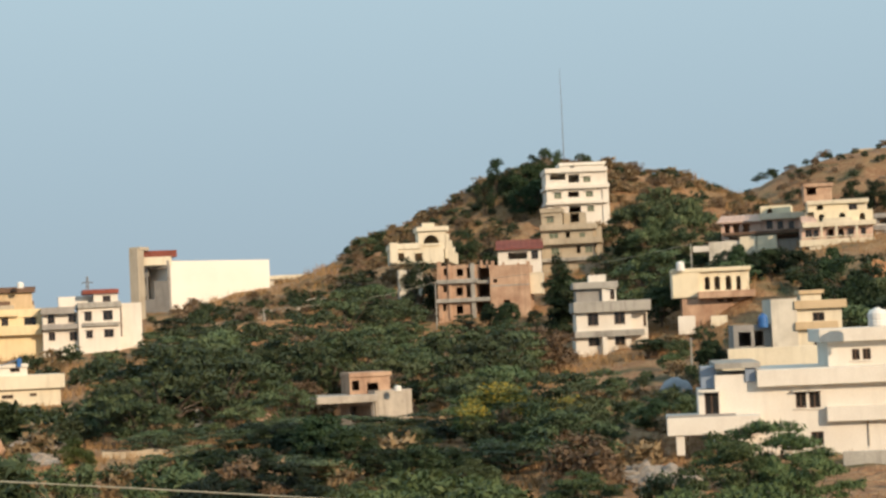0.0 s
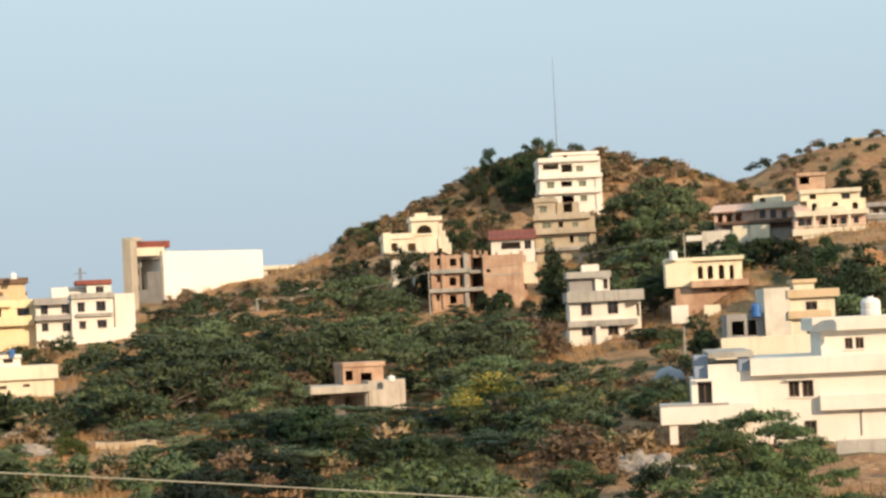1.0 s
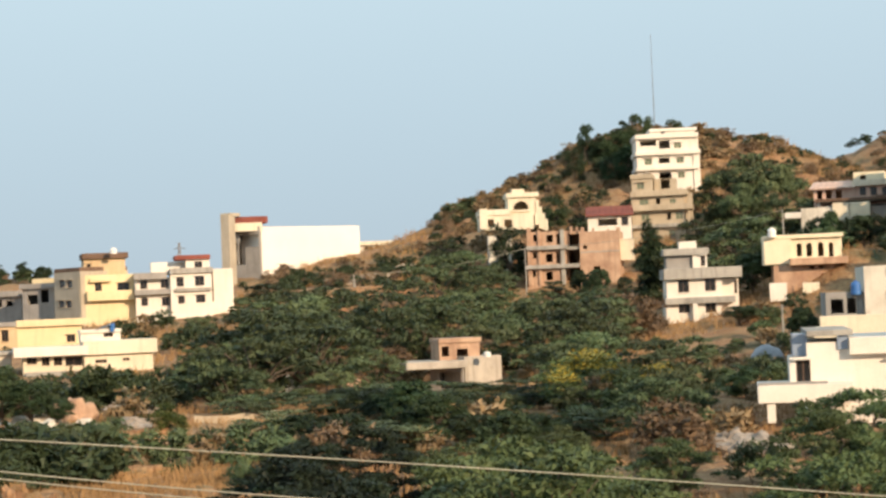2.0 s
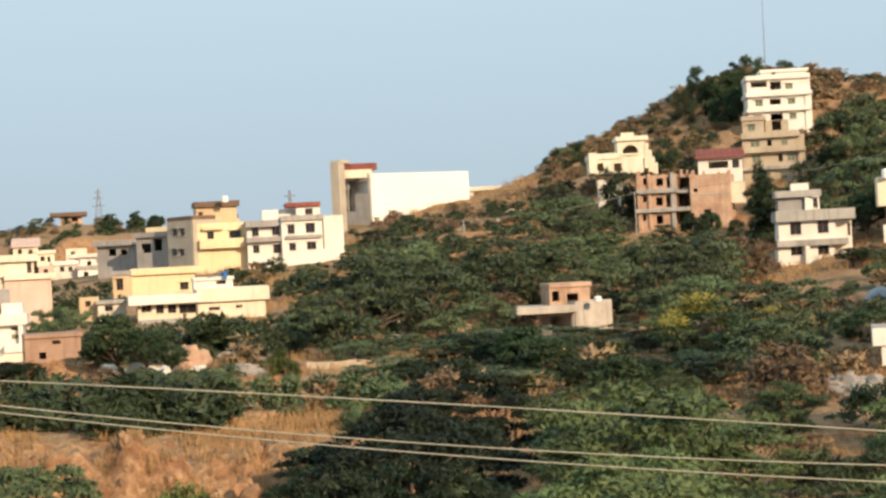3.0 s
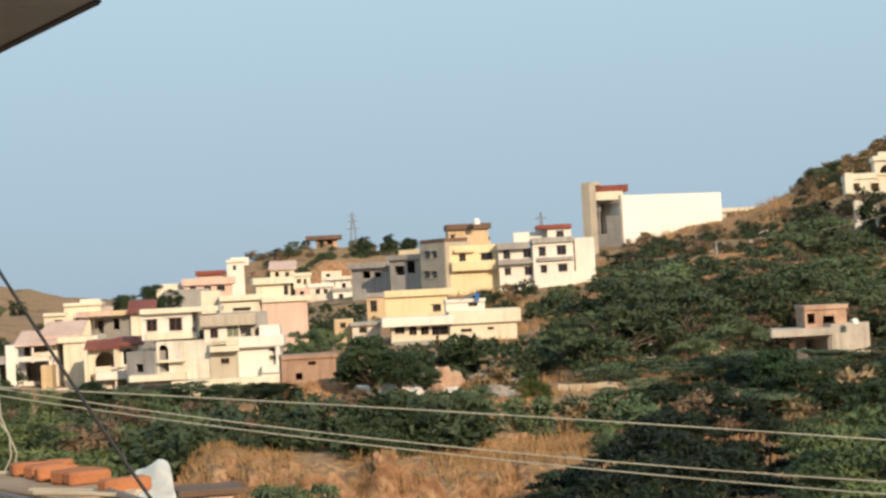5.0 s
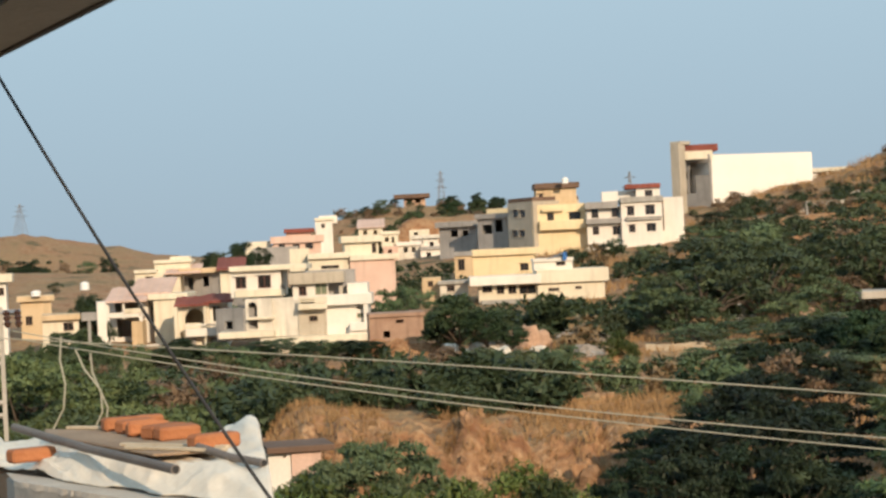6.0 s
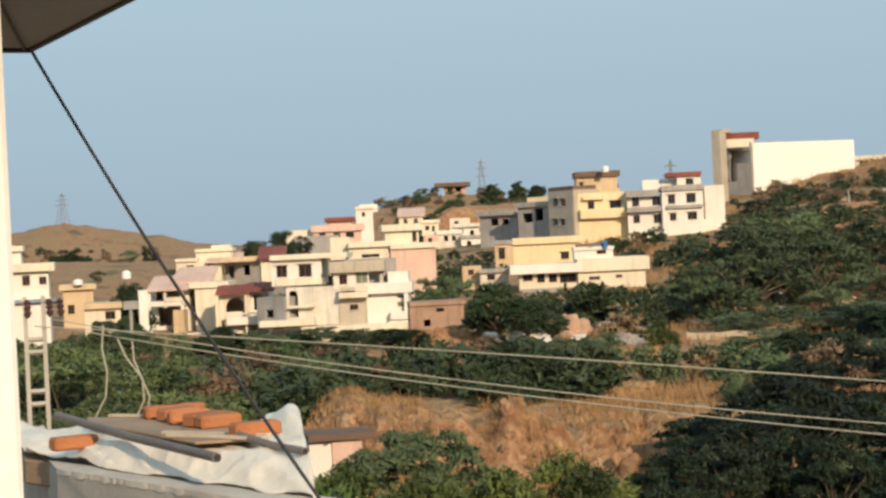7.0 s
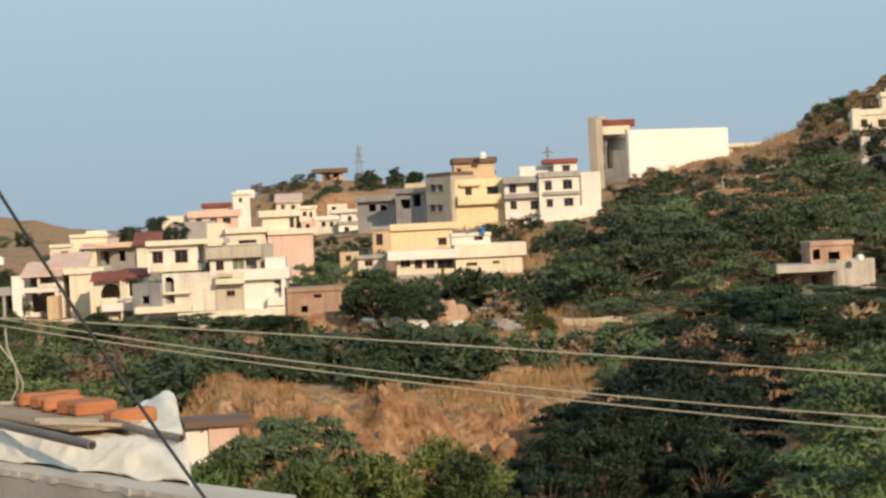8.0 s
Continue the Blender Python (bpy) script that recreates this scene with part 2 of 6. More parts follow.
tagged(mesh_object("ground", verts, [f[::-1] for f in faces], soil, smoothed=True),
       "dry grassy hillside and valley with orange soil", "ground", kind="structure")


# ---- building kit ----
OPEN = []      # bearings kept clear of trees in front of a house


def keep_open(lo, hi, d, el):
    OPEN.append((lo - 0.15, hi + 0.15, d, el))


def thing(name, place, label, category, group=""):
    e = new(name)
    e.location, e.empty_display_size = place, 0.5
    return tagged(e, label, category, group)


def add_box(bm, x0, y0, z0, x1, y1, z1):
    vs = [bm.verts.new(p) for p in ((x0, y0, z0), (x1, y0, z0), (x1, y1, z0), (x0, y1, z0), (x0, y0, z1), (x1, y0, z1), (x1, y1, z1), (x0, y1, z1))]
    for f in ((0, 3, 2, 1), (4, 5, 6, 7), (0, 1, 5, 4), (1, 2, 6, 5), (2, 3, 7, 6), (3, 0, 4, 7)):
        bm.faces.new([vs[k] for k in f])


def part(name, bm, mat, parent, label="", bevel=0.0, turn=0.0):
    if bevel:
        bmesh.ops.bevel(bm, geom=bm.edges[:], offset=bevel, segments=1, affect="EDGES")
    me = bpy.data.meshes.new(name)
    bm.to_mesh(me)
    bm.free()
    me.materials.append(mat)
    ob = new(name, me)
    ob.parent = parent
    if turn:
        ob.rotation_euler = (0, 0, radians(turn))
    return tagged(ob, label)


def bar(h, name, deg, rect, y0, dep, mat):
    """A solid slab, band, pillar or parapet of a building: rect is left, bottom, right, top on its face; y0 its face, dep its depth."""
    bm = bmesh.new()
    add_box(bm, rect[0], y0, rect[1], rect[2], y0 + dep, rect[3])
    return part(name, bm, mat, h, bevel=0.03, turn=deg)


def pitch(h, name, deg, rect, y0, dep, mat):
    """A sloping sheet roof with ribs, from its front eave up to its back edge."""
    x0, z0, x1, z1 = rect
    bm = bmesh.new()
    n = max(4, int((x1 - x0) / 0.45))
    top = [(x0 + (x1 - x0) * (k + e) / n, 0.14 + 0.05 * (k % 2)) for k in range(n) for e in (0.04, 0.96)]
    prof = top + [(x1, 0.0), (x0, 0.0)]
    lo = [bm.verts.new((u, y0, z0 + w)) for u, w in prof]
    hi = [bm.verts.new((u, y0 + dep, z1 + w)) for u, w in prof]
    bm.faces.new(lo)
    bm.faces.new(hi[::-1])
    for j in range(len(prof)):
        k = (j + 1) % len(prof)
        bm.faces.new((lo[j], hi[j], hi[k], lo[k]))
    bmesh.ops.recalc_face_normals(bm, faces=bm.faces[:])
    return part(name, bm, mat, h, turn=deg)


def block(h, deg, rect, y0, dep, mat, holes=()):
    """A hollow storey: front wall pierced by its openings, side and back walls, roof; a window in each opening."""
    x0, z0, x1, z1 = rect
    th = 0.25
    bm = bmesh.new()
    holes = [(max(q[0], x0 + 0.1), max(q[1], z0 + 0.02), min(q[2], x1 - 0.1), min(q[3], z1 - 0.05), q[4] if len(q) > 4 else "") for q in holes]
    xs = sorted({x0, x1, *[v for q in holes for v in (q[0], q[2])]})
    zs = sorted({z0, z1, *[v for q in holes for v in (q[1], q[3])]})
    for xa, xb in zip(xs, xs[1:]):
        for za, zb in zip(zs, zs[1:]):
            mx, mz = (xa + xb) / 2, (za + zb) / 2
            if not any(q[0] < mx < q[2] and q[1] < mz < q[3] for q in holes):
                add_box(bm, xa, y0, za, xb, y0 + th, zb)
    add_box(bm, x0, y0 + th, z0, x0 + th, y0 + dep, z1)
    add_box(bm, x1 - th, y0 + th, z0, x1, y0 + dep, z1)
    add_box(bm, x0 + th, y0 + dep - th, z0, x1 - th, y0 + dep, z1)
    add_box(bm, x0 + th, y0 + th, z1 - 0.2, x1 - th, y0 + dep - th, z1)
    bmesh.ops.remove_doubles(bm, verts=bm.verts[:], dist=0.0005)
    bm.verts.index_update()
    seen = {}
    for f in bm.faces:
        seen.setdefault(frozenset(v.index for v in f.verts), []).append(f)
    bmesh.ops.delete(bm, geom=[f for group in seen.values() if len(group) > 1 for f in group], context="FACES_ONLY")
    w = part("wall", bm, mat, h, turn=deg)
    for a, b, c, e, style in holes:
        if c - a < 0.25 or e - b < 0.25 or style == "o" or (mat in (brick, grey) and not style):
            continue      # bare shells and loggias have open holes
        if style == "a" or mat is yellowpale:      # arched heads
            for x_, s_ in ((a, 1), (c, -1)):
                bm = bmesh.new()
                r_ = (c - a) / 2
                prof = [(x_, e)] + [(x_ + s_ * r_ * (1 - math.cos(q_ * 0.26)), e - r_ * (1 - math.sin(q_ * 0.26))) for q_ in range(7)]
                lo_, hi_ = [bm.verts.new((u_, y0 + 0.003, v_)) for u_, v_ in prof], [bm.verts.new((u_, y0 + th, v_)) for u_, v_ in prof]
                bm.faces.new(lo_)
                bm.faces.new(hi_[::-1])
                for q_ in range(len(prof)):
                    bm.faces.new((lo_[q_], hi_[q_], hi_[(q_ + 1) % len(prof)], lo_[(q_ + 1) % len(prof)]))
                bmesh.ops.recalc_face_normals(bm, faces=bm.faces[:])
                part("arch_head", bm, mat, w)
            continue
        f = 0.07
        bm = bmesh.new()
        add_box(bm, a, y0 + 0.1, b, a + f, y0 + 0.18, e)
        add_box(bm, c - f, y0 + 0.1, b, c, y0 + 0.18, e)
        add_box(bm, a + f, y0 + 0.1, b, c - f, y0 + 0.18, b + f)
        add_box(bm, a + f, y0 + 0.1, e - f, c - f, y0 + 0.18, e)
        m = (a + c) / 2
        add_box(bm, m - f / 2, y0 + 0.11, b + f, m + f / 2, y0 + 0.17, e - f)
        fr = part("window", bm, {"r": shutter, "g": sand}.get(style, frame_brown), h, {"r": "red-brown framed window", "g": "pale framed window with greenish glass"}.get(style, "dark framed window"), turn=deg)
        bm = bmesh.new()
        add_box(bm, a + f, y0 + 0.13, b + f, c - f, y0 + 0.14, e - f)
        part("pane", bm, {"g": pane_green}.get(style, pane_dark), fr)
        bm = bmesh.new()
        add_box(bm, a - 0.08, y0 - 0.12, b - 0.09, c + 0.08, y0 + 0.02, b - 0.01)
        part("sill", bm, mat, fr)
        if e - b > 1.0 and c - a < 2.5:
            bm = bmesh.new()
            add_box(bm, a - 0.18, y0 - 0.42, e + 0.05, c + 0.18, y0 - 0.002, e + 0.13)
            part("hood", bm, mat, fr)
    return w


h = thing("house", (21.66, 123.11, 2.73), "large white rendered modern house with flat stepped roofs and balcony", "house")
block(h, -6.0, (-4.8, -0.84, 11.38, 5.87), 0.00, 11, white, [(0.26, 3.58, 0.93, 4.59), (1.11, 3.54, 1.82, 4.59), (1.12, 1.17, 1.91, 2.03)])
bar(h, "parapet", -6.0, (-2.15, 5.03, 11.6, 6.1), -0.70, 12, white)
bar(h, "roof", -6.0, (-4.78, 6.27, -1.87, 6.64), -0.40, 12, concrete)
bar(h, "parapet", -6.0, (2.14, 2.64, 11.5, 3.61), -0.60, 5, white)
block(h, -6.0, (2.56, 6.08, 11.61, 7.76), 1.20, 8, white, [(4.07, 6.45, 4.57, 7.17), (4.74, 6.45, 5.27, 7.17)])
bar(h, "roof", -6.0, (1.98, 7.67, 11.75, 8.53), 0.40, 9, white)
block(h, -6.0, (-5.91, 3.09, -4.51, 4.97), -0.30, 6, white, [(-5.52, 3.27, -4.62, 4.79)])
bar(h, "screen", -6.0, (-5.68, 5.01, -4.71, 6.43), 0.60, 4, blueglass)
bar(h, "screen", -6.0, (-2.87, 5.37, -2.19, 6.31), -0.15, 0.3, blueglass)
bar(h, "balcony", -6.0, (-8, 2.22, -2.07, 3.34), -2.20, 6, white)
bar(h, "pillar", -6.0, (-7.48, 0.96, -6.94, 2.34), -2.00, 0.4, white)
bar(h, "pillar", -6.0, (-3.74, 0.82, -3.31, 2.19), -2.00, 0.4, white)
bar(h, "rail", -6.0, (-7.96, 3.33, -3.65, 3.51), -2.15, 0.15, grey)
bar(h, "boundary_wall", -6.0, (2.63, -0.26, 11.31, 0.99), -4.50, 0.3, concrete)
bar(h, "drain_pipe", -6.0, (4.69, 0.97, 4.76, 2.72), -0.12, 0.1, concrete)
keep_open(-15.10, -6.25, 125, -4.24)
h = thing("house", (29.96, 169.37, 7.28), "cream house with orange cornices and a weathered grey party wall", "house")
block(h, -4.0, (0.58, -4.37, 4.61, 5.65), 0.00, 8, cream, [(2.06, 4.46, 3.09, 5.21), (2.05, 2.32, 3.13, 3.26)])
bar(h, "cornice", -4.0, (0.45, 5.55, 5.02, 6.29), -0.50, 9, tan)
bar(h, "cornice", -4.0, (0.45, 3.73, 4.18, 4.42), -0.60, 3, tan)
block(h, -4.0, (1.27, 6.17, 3.09, 7.02), 1.50, 3, cream)
bar(h, "roof", -4.0, (1.1, 6.87, 3.31, 7.22), 1.20, 4, tan)
block(h, -4.0, (-1.56, -4.39, 0.71, 6.54), -0.30, 8, weathered)
block(h, -4.0, (-4.87, -4.43, -1.61, 4.37), 0.50, 6, grey, [(-4.45, 2.51, -3.36, 3.76), (-3.06, 2.46, -2.27, 3.8)])
bar(h, "boundary_wall", -4.0, (-5.72, 0.57, 2.46, 2.36), -3.00, 0.4, cream)
bar(h, "boundary_wall", -4.0, (-6.35, 0.22, -3.48, 1.51), -4.00, 0.4, cream)
keep_open(-11.58, -7.91, 172, -1.57)
h = thing("house", (31.1, 229.91, 10.62), "pale yellow house with arched openings above brown brick basement", "house")
block(h, -4.7, (-4.12, 4.52, -0.89, 7.77), -0.40, 8, yellowpale)
block(h, -4.7, (-0.88, 4.98, 5.02, 7.55), 0.00, 8, yellowpale, [(-0.29, 5.35, 0.32, 6.9), (0.86, 5.29, 1.53, 6.91), (2.2, 5.23, 2.87, 6.92), (3.47, 5.17, 4, 6.86)])
bar(h, "parapet", -4.7, (-4.17, 7.49, 5.22, 7.96), -0.50, 9, yellowpale)
bar(h, "terrace", -4.7, (-1.23, 4.3, 5.47, 5.11), -2.50, 4, brick)
block(h, -4.7, (-3.1, -2.59, 5.34, 4.34), -1.00, 7, brick, [(1.02, 3.79, 1.69, 4.27), (2.23, 3.8, 2.9, 4.28)])
bar(h, "boundary_wall", -4.7, (-3.83, 0.13, -1.82, 2.29), -4.00, 0.3, white)
bar(h, "boundary_wall", -4.7, (0, 0.23, 1.94, 2.18), -4.00, 0.3, cream)
h.location, h.scale = EYE + (h.location - EYE) * 1.05, (1.05, 1.05, 1.05)
keep_open(-8.99, -6.58, 243, -0.34)
h = thing("house", (19.06, 239.24, 5.83), "two-storey house with white walls, grey concrete bands and bare roof room", "house")
block(h, -0.6, (-3.36, 1.97, 3.52, 5.34), 0.00, 8, white, [(-1.84, 3.92, -0.44, 5.32), (1.46, 3.84, 2.8, 5.38)])
block(h, -0.6, (-3.21, 5.34, 3.67, 8.22), 0.00, 8, white, [(-1.79, 6.45, -0.45, 8), (1.52, 6.51, 2.86, 8.06)])
block(h, -0.6, (3.5, 3.87, 5.75, 8.01), 1.20, 7, white, [(5.23, 6.08, 5.58, 7.63)])
bar(h, "band", -0.6, (-3.49, 5.02, 5.15, 5.8), -0.90, 3, concrete)
bar(h, "roof", -0.6, (-3.53, 8.1, 6.09, 9.44), -0.90, 10, concrete)
block(h, -0.6, (-3.04, 9.42, 0.33, 11.32), 1.00, 5, grey)
block(h, -0.6, (0.2, 9.31, 1.95, 11.35), 0.50, 4, white, [(1.18, 9.64, 1.74, 10.91)])
bar(h, "roof", -0.6, (-3.41, 11.08, 2.22, 11.92), 0.20, 6, concrete)
block(h, -0.6, (-1.33, 11.77, 0.85, 12.82), 2.00, 2, white)
block(h, -0.6, (-3.77, 0.1, -0.54, 2.34), -0.60, 5, brick)
bar(h, "pillar", -0.6, (-0.13, 1.96, 0.43, 5.33), -0.90, 0.4, white)
keep_open(-5.90, -3.61, 240, -1.47)
h = thing("house", (-52.26, 346.08, 13.61), "long building with blank white side wall and red-roofed grey tower", "house")
block(h, 36.6, (2.2, 3.07, 23.66, 14.01), 0.00, 7, blank_white)
block(h, -25.4, (-6.32, 0.07, 1.28, 14.13), 1.80, 9, grey, [(-4.74, 7.24, -3.64, 11.25), (-3.38, 7.26, -1.91, 11.37), (-3.15, 10.47, 1.01, 12.73)])
bar(h, "roof", 16.6, (-3.2, 14.76, 3.85, 15.99), 0.89, 9, red)
block(h, 16.6, (-3, 13.32, 2.82, 14.85), 0.72, 8, cream)
bar(h, "pier", -25.4, (-3.22, 0.18, -1.39, 16.28), -3.92, 2, beige)
bar(h, "roof", -25.4, (-3.59, 16.02, -1.27, 16.63), -3.32, 3, beige)
keep_open(5.34, 9.40, 350, 1.10)
h = thing("house", (-57.17, 304.68, 11.95), "white three-storey house with square windows and red-edged roof", "house")
block(h, 12.6, (-7.12, -1.86, -0.63, 6.35), 1.00, 9, white, [(-6.35, 4.65, -5.22, 6.16), (-3.11, 4.68, -1.88, 6.11), (-6.28, 1.96, -5.23, 3.3), (-3.03, 1.81, -1.8, 3.24)])
bar(h, "roof", 12.6, (-7.36, 6.12, -2.1, 7.19), -0.40, 9, grey)
bar(h, "band", 12.6, (-7.27, 3.69, -1.49, 4.49), -0.20, 4, grey)
block(h, 12.6, (-1.58, -1.62, 4.96, 7.28), -0.50, 9, white, [(-0.64, 4.76, 0.51, 6.28), (2.28, 4.8, 3.79, 6.33), (-0.47, 2.06, 0.58, 3.31), (2.36, 2.1, 3.86, 3.36)])
bar(h, "roof", 12.6, (-1.63, 6.84, 5.18, 7.73), -1.00, 10, concrete)
bar(h, "band", 12.6, (-0.94, 3.95, 4.8, 4.49), -1.10, 3, concrete)
block(h, 12.6, (4.79, -1.08, 8.44, 7.44), 0.80, 9, white, [(5, 2.11, 5.27, 7.14)])
block(h, 12.6, (0.97, 7.6, 4.78, 9.13), 1.00, 6, white, [(2.38, 7.77, 3.63, 8.76)])
bar(h, "roof", 12.6, (-0.76, 9.07, 4.91, 9.79), 0.50, 7, red)
block(h, 12.6, (-4.51, 6.89, 1.12, 8.86), 3.00, 5, white)
keep_open(9.10, 12.03, 310, -0.01)
h = thing("house", (-71.38, 304.75, 12.25), "yellow house with brown roof room and flank shaded by its beige colour", "house")
# Flank is the same yellow in dimmer light; beige puts that in its colour.
block(h, -44.8, (-8.63, -2.56, -0.57, 7.61), -1.89, 9, beige, [(-6.99, 5.22, -5.4, 6.42), (-4.69, 5.12, -3.12, 6.31), (-7.38, 2, -5.79, 3.1), (-5.09, 1.91, -3.51, 3.01)])
block(h, 17.2, (-2.17, -2.56, 6.65, 6.91), 0.00, 9, yellow, [(0.34, 4.25, 1.43, 5.62), (3.9, 4.2, 5.81, 5.57)])
bar(h, "balcony", 17.2, (-1, 2.77, 6.45, 4.32), -1.40, 3, yellow)
bar(h, "balcony", 17.2, (-0.49, 5.79, 2.96, 6.33), -1.00, 3, yellow)
block(h, 17.2, (-1.16, 6.84, 5.47, 9.76), 2.00, 6, tan, [(-0.72, 7.72, -0.09, 8.81)])
bar(h, "roof", 17.2, (-1.42, 9.58, 5.94, 10.49), 1.30, 7, brown)
bar(h, "roof", -44.8, (-8.54, 7.54, -0.84, 8.27), -1.85, 9, brown)
keep_open(12.02, 14.33, 313, 0.05)
h = thing("house", (-83.35, 315.17, 12.85), "unfinished grey concrete house with dark open bays", "house")
block(h, -20.2, (-2.75, -3.03, 3.51, 4.9), 0.00, 8, grey, [(-1.8, 2.14, 0.26, 3.74), (0.87, 2.38, 2.46, 4.45)])
bar(h, "roof", -20.2, (-3, 4.72, 3.94, 5.57), -0.60, 9, grey)
block(h, -20.2, (-2.14, 5.5, 2.42, 6.44), 2.00, 5, yellow)
keep_open(14.30, 15.30, 326, 0.15)
h = thing("house", (-92.22, 325.18, 13.26), "low grey house with flat projecting roof and dark veranda", "house")
block(h, -14.2, (-3.59, -3.42, 3.96, 3.32), 0.00, 8, grey, [(-1.32, 1.6, 0.24, 2.78), (1.02, 1.67, 2.35, 2.65)])
bar(h, "roof", -14.2, (-3.88, 3.33, 4.22, 4.3), -1.00, 9, grey)
keep_open(15.25, 16.44, 338, 0.21)
h = thing("house", (-52.33, 219.86, 3.38), "single-storey cream bungalow with long veranda and white roof band", "house")
block(h, 16.4, (-7.37, 2.05, -0.17, 4.74), 0.60, 7, cream, [(-6.95, 3.8, -5.78, 4.65), (-5.27, 3.57, -4.36, 4.61), (-3.9, 3.54, -2.93, 4.52), (-2.6, 3.42, -0.65, 4.47)])
bar(h, "roof", 16.4, (-8.43, 4.65, -0.06, 5.7), -0.90, 9, white)
block(h, 16.4, (-0.44, 0.89, 7.44, 4.78), 0.00, 8, cream, [(0.79, 3.6, 2.1, 4), (3.95, 3.74, 4.74, 4.07)])
bar(h, "parapet", 16.4, (-0.54, 4.58, 7.93, 6.16), -0.60, 9, cream)
block(h, 16.4, (-0.73, 6.11, 3.86, 7.36), 1.00, 5, white, [(1.9, 6.58, 3.01, 7.04)])
bar(h, "roof", 16.4, (-0.82, 7.1, 3.96, 7.5), 0.70, 6, white)
bar(h, "plinth", 16.4, (-0.57, -0.26, 7.97, 1.66), -1.40, 3, concrete)
bar(h, "plinth", 16.4, (-7.11, 1.85, -0.37, 2.9), -0.80, 3, concrete)
keep_open(11.39, 15.60, 226, -2.18)
h = thing("house", (-69.28, 256.82, 8.13), "flat-roofed yellow house with lean-to shed", "house")
block(h, 15.1, (-1.49, -1.26, 7.2, 3.37), 0.00, 8, yellow, [(5.14, 1.02, 6.29, 2.03)])
bar(h, "roof", 15.1, (-1.51, 3.28, 7.88, 4.21), -0.60, 9, yellow)
block(h, 15.1, (-3.91, -1.31, -1.4, 3.42), -0.30, 5, tan, [(-3.45, 1.44, -2.54, 2.98)])
bar(h, "roof", 15.1, (-3.96, 3.42, -1.31, 4.04), -0.60, 6, grey)
keep_open(13.45, 16.00, 266, -0.83)
h = thing("house", (-70.35, 202.11, 8.07), "pink and cream house with flat projecting roof", "house")
block(h, 21.2, (0.49, -4.04, 5.53, 3.76), 0.00, 8, pink)
bar(h, "roof", 21.2, (0.47, 3.63, 6.02, 4.26), -0.40, 9, cream)
block(h, 21.2, (0, 3.95, 3.78, 5.77), 1.00, 6, cream, [(3.04, 4.38, 3.54, 5.52)])
bar(h, "roof", 21.2, (-0.38, 5.65, 4.22, 6.4), 0.30, 8, cream)
block(h, 21.2, (-4.13, -4.02, 0.4, 4.12), 0.50, 7, cream, [(-2.73, 2.86, -0.72, 3.24)])
bar(h, "band", 21.2, (-4.18, 4, 0.6, 4.63), -0.10, 8, cream)
block(h, 21.2, (-6.15, 2.46, -3.96, 5.28), 2.00, 5, cream)
keep_open(17.64, 20.89, 214, -1.05)
h = thing("house", (-83.13, 143.68, 5.18), "white two-storey house with flat roof slab by the power line", "house")
block(h, 28.1, (-1.22, -2.81, 2.65, 6.26), 0.00, 8, white, [(0.47, 5.02, 1.12, 5.88), (1.87, 5.05, 2.48, 5.72)])
bar(h, "roof", 28.1, (-1.52, 6.17, 3.19, 6.89), -0.70, 9, cream)
block(h, 28.1, (-1.48, 6.81, 0.42, 8.05), 1.00, 5, white)
bar(h, "roof", 28.1, (-1.45, 7.95, 0.64, 8.43), 0.50, 6, cream)
bar(h, "band", 28.1, (-1.19, 3.49, 2.77, 3.88), -0.50, 2, white)
keep_open(29.06, 30.69, 166, -2.35)
h = thing("house", (-97.35, 180.41, 5.42), "small orange-tan house with flat roof", "house")
block(h, 28.4, (-1.42, -1.74, 1.72, 3.73), 0.00, 7, tan, [(-0.97, 1.16, -0.27, 2.11)])
bar(h, "roof", 28.4, (-1.79, 3.62, 2.05, 4.21), -0.60, 8, tan)
keep_open(27.83, 28.90, 205, -1.84)
h = thing("house", (-84.72, 164.46, 4.96), "low cream shop with dark opening", "house")
block(h, 27.3, (-2.89, -2.38, 0.48, 2.53), 0.00, 6, cream, [(-0.97, 1.43, -0.02, 2.23)])
bar(h, "roof", 27.3, (-2.93, 2.48, 0.66, 3.02), -0.60, 7, tan)
block(h, 27.3, (2.23, -2.41, 3.08, 4), -0.50, 5, white)
keep_open(26.34, 28.20, 185, -2.18)
h = thing("house", (-132.77, 347.5, 11.74), "pink house with columns far up the village", "house")
block(h, 20.9, (-2.7, -2.47, 6.57, 3.95), 0.00, 9, pink, [(-1.58, 2.57, -0.38, 3.66), (1.15, 2.43, 2.46, 3.53), (3.55, 2.42, 5.08, 3.52)])
bar(h, "roof", 20.9, (-3.14, 3.74, 7.22, 5.05), -0.80, 10, pink)
block(h, 20.9, (-0.05, 4.82, 4.75, 5.91), 1.00, 6, pink)
bar(h, "roof", 20.9, (-0.45, 5.68, 5.44, 6.45), 0.00, 7, red)
block(h, 20.9, (-8.01, -2.47, -3, 4.31), 2.00, 8, cream)
block(h, 20.9, (-6.55, -2.44, 2.16, 3.06), -3.00, 6, grey)
keep_open(19.83, 22.17, 372, -0.04)
h = thing("house", (-141.98, 395.27, 16.62), "white house on the far rise", "house")
block(h, 19.8, (-2.04, -6.92, 1.66, 3.96), 0.00, 8, white, [(-0.77, 2.25, -0.03, 3.23)])
block(h, 19.8, (-1.2, 3.18, 2.75, 4.91), 1.00, 6, white)
bar(h, "roof", 19.8, (-2.18, 3.84, 2.01, 4.46), -0.50, 9, cream)
keep_open(19.41, 20.08, 420, 0.63)
h = thing("house", (-8.08, 180.82, 3.05), "small house with bare brick roof room and pale concrete walls", "house")
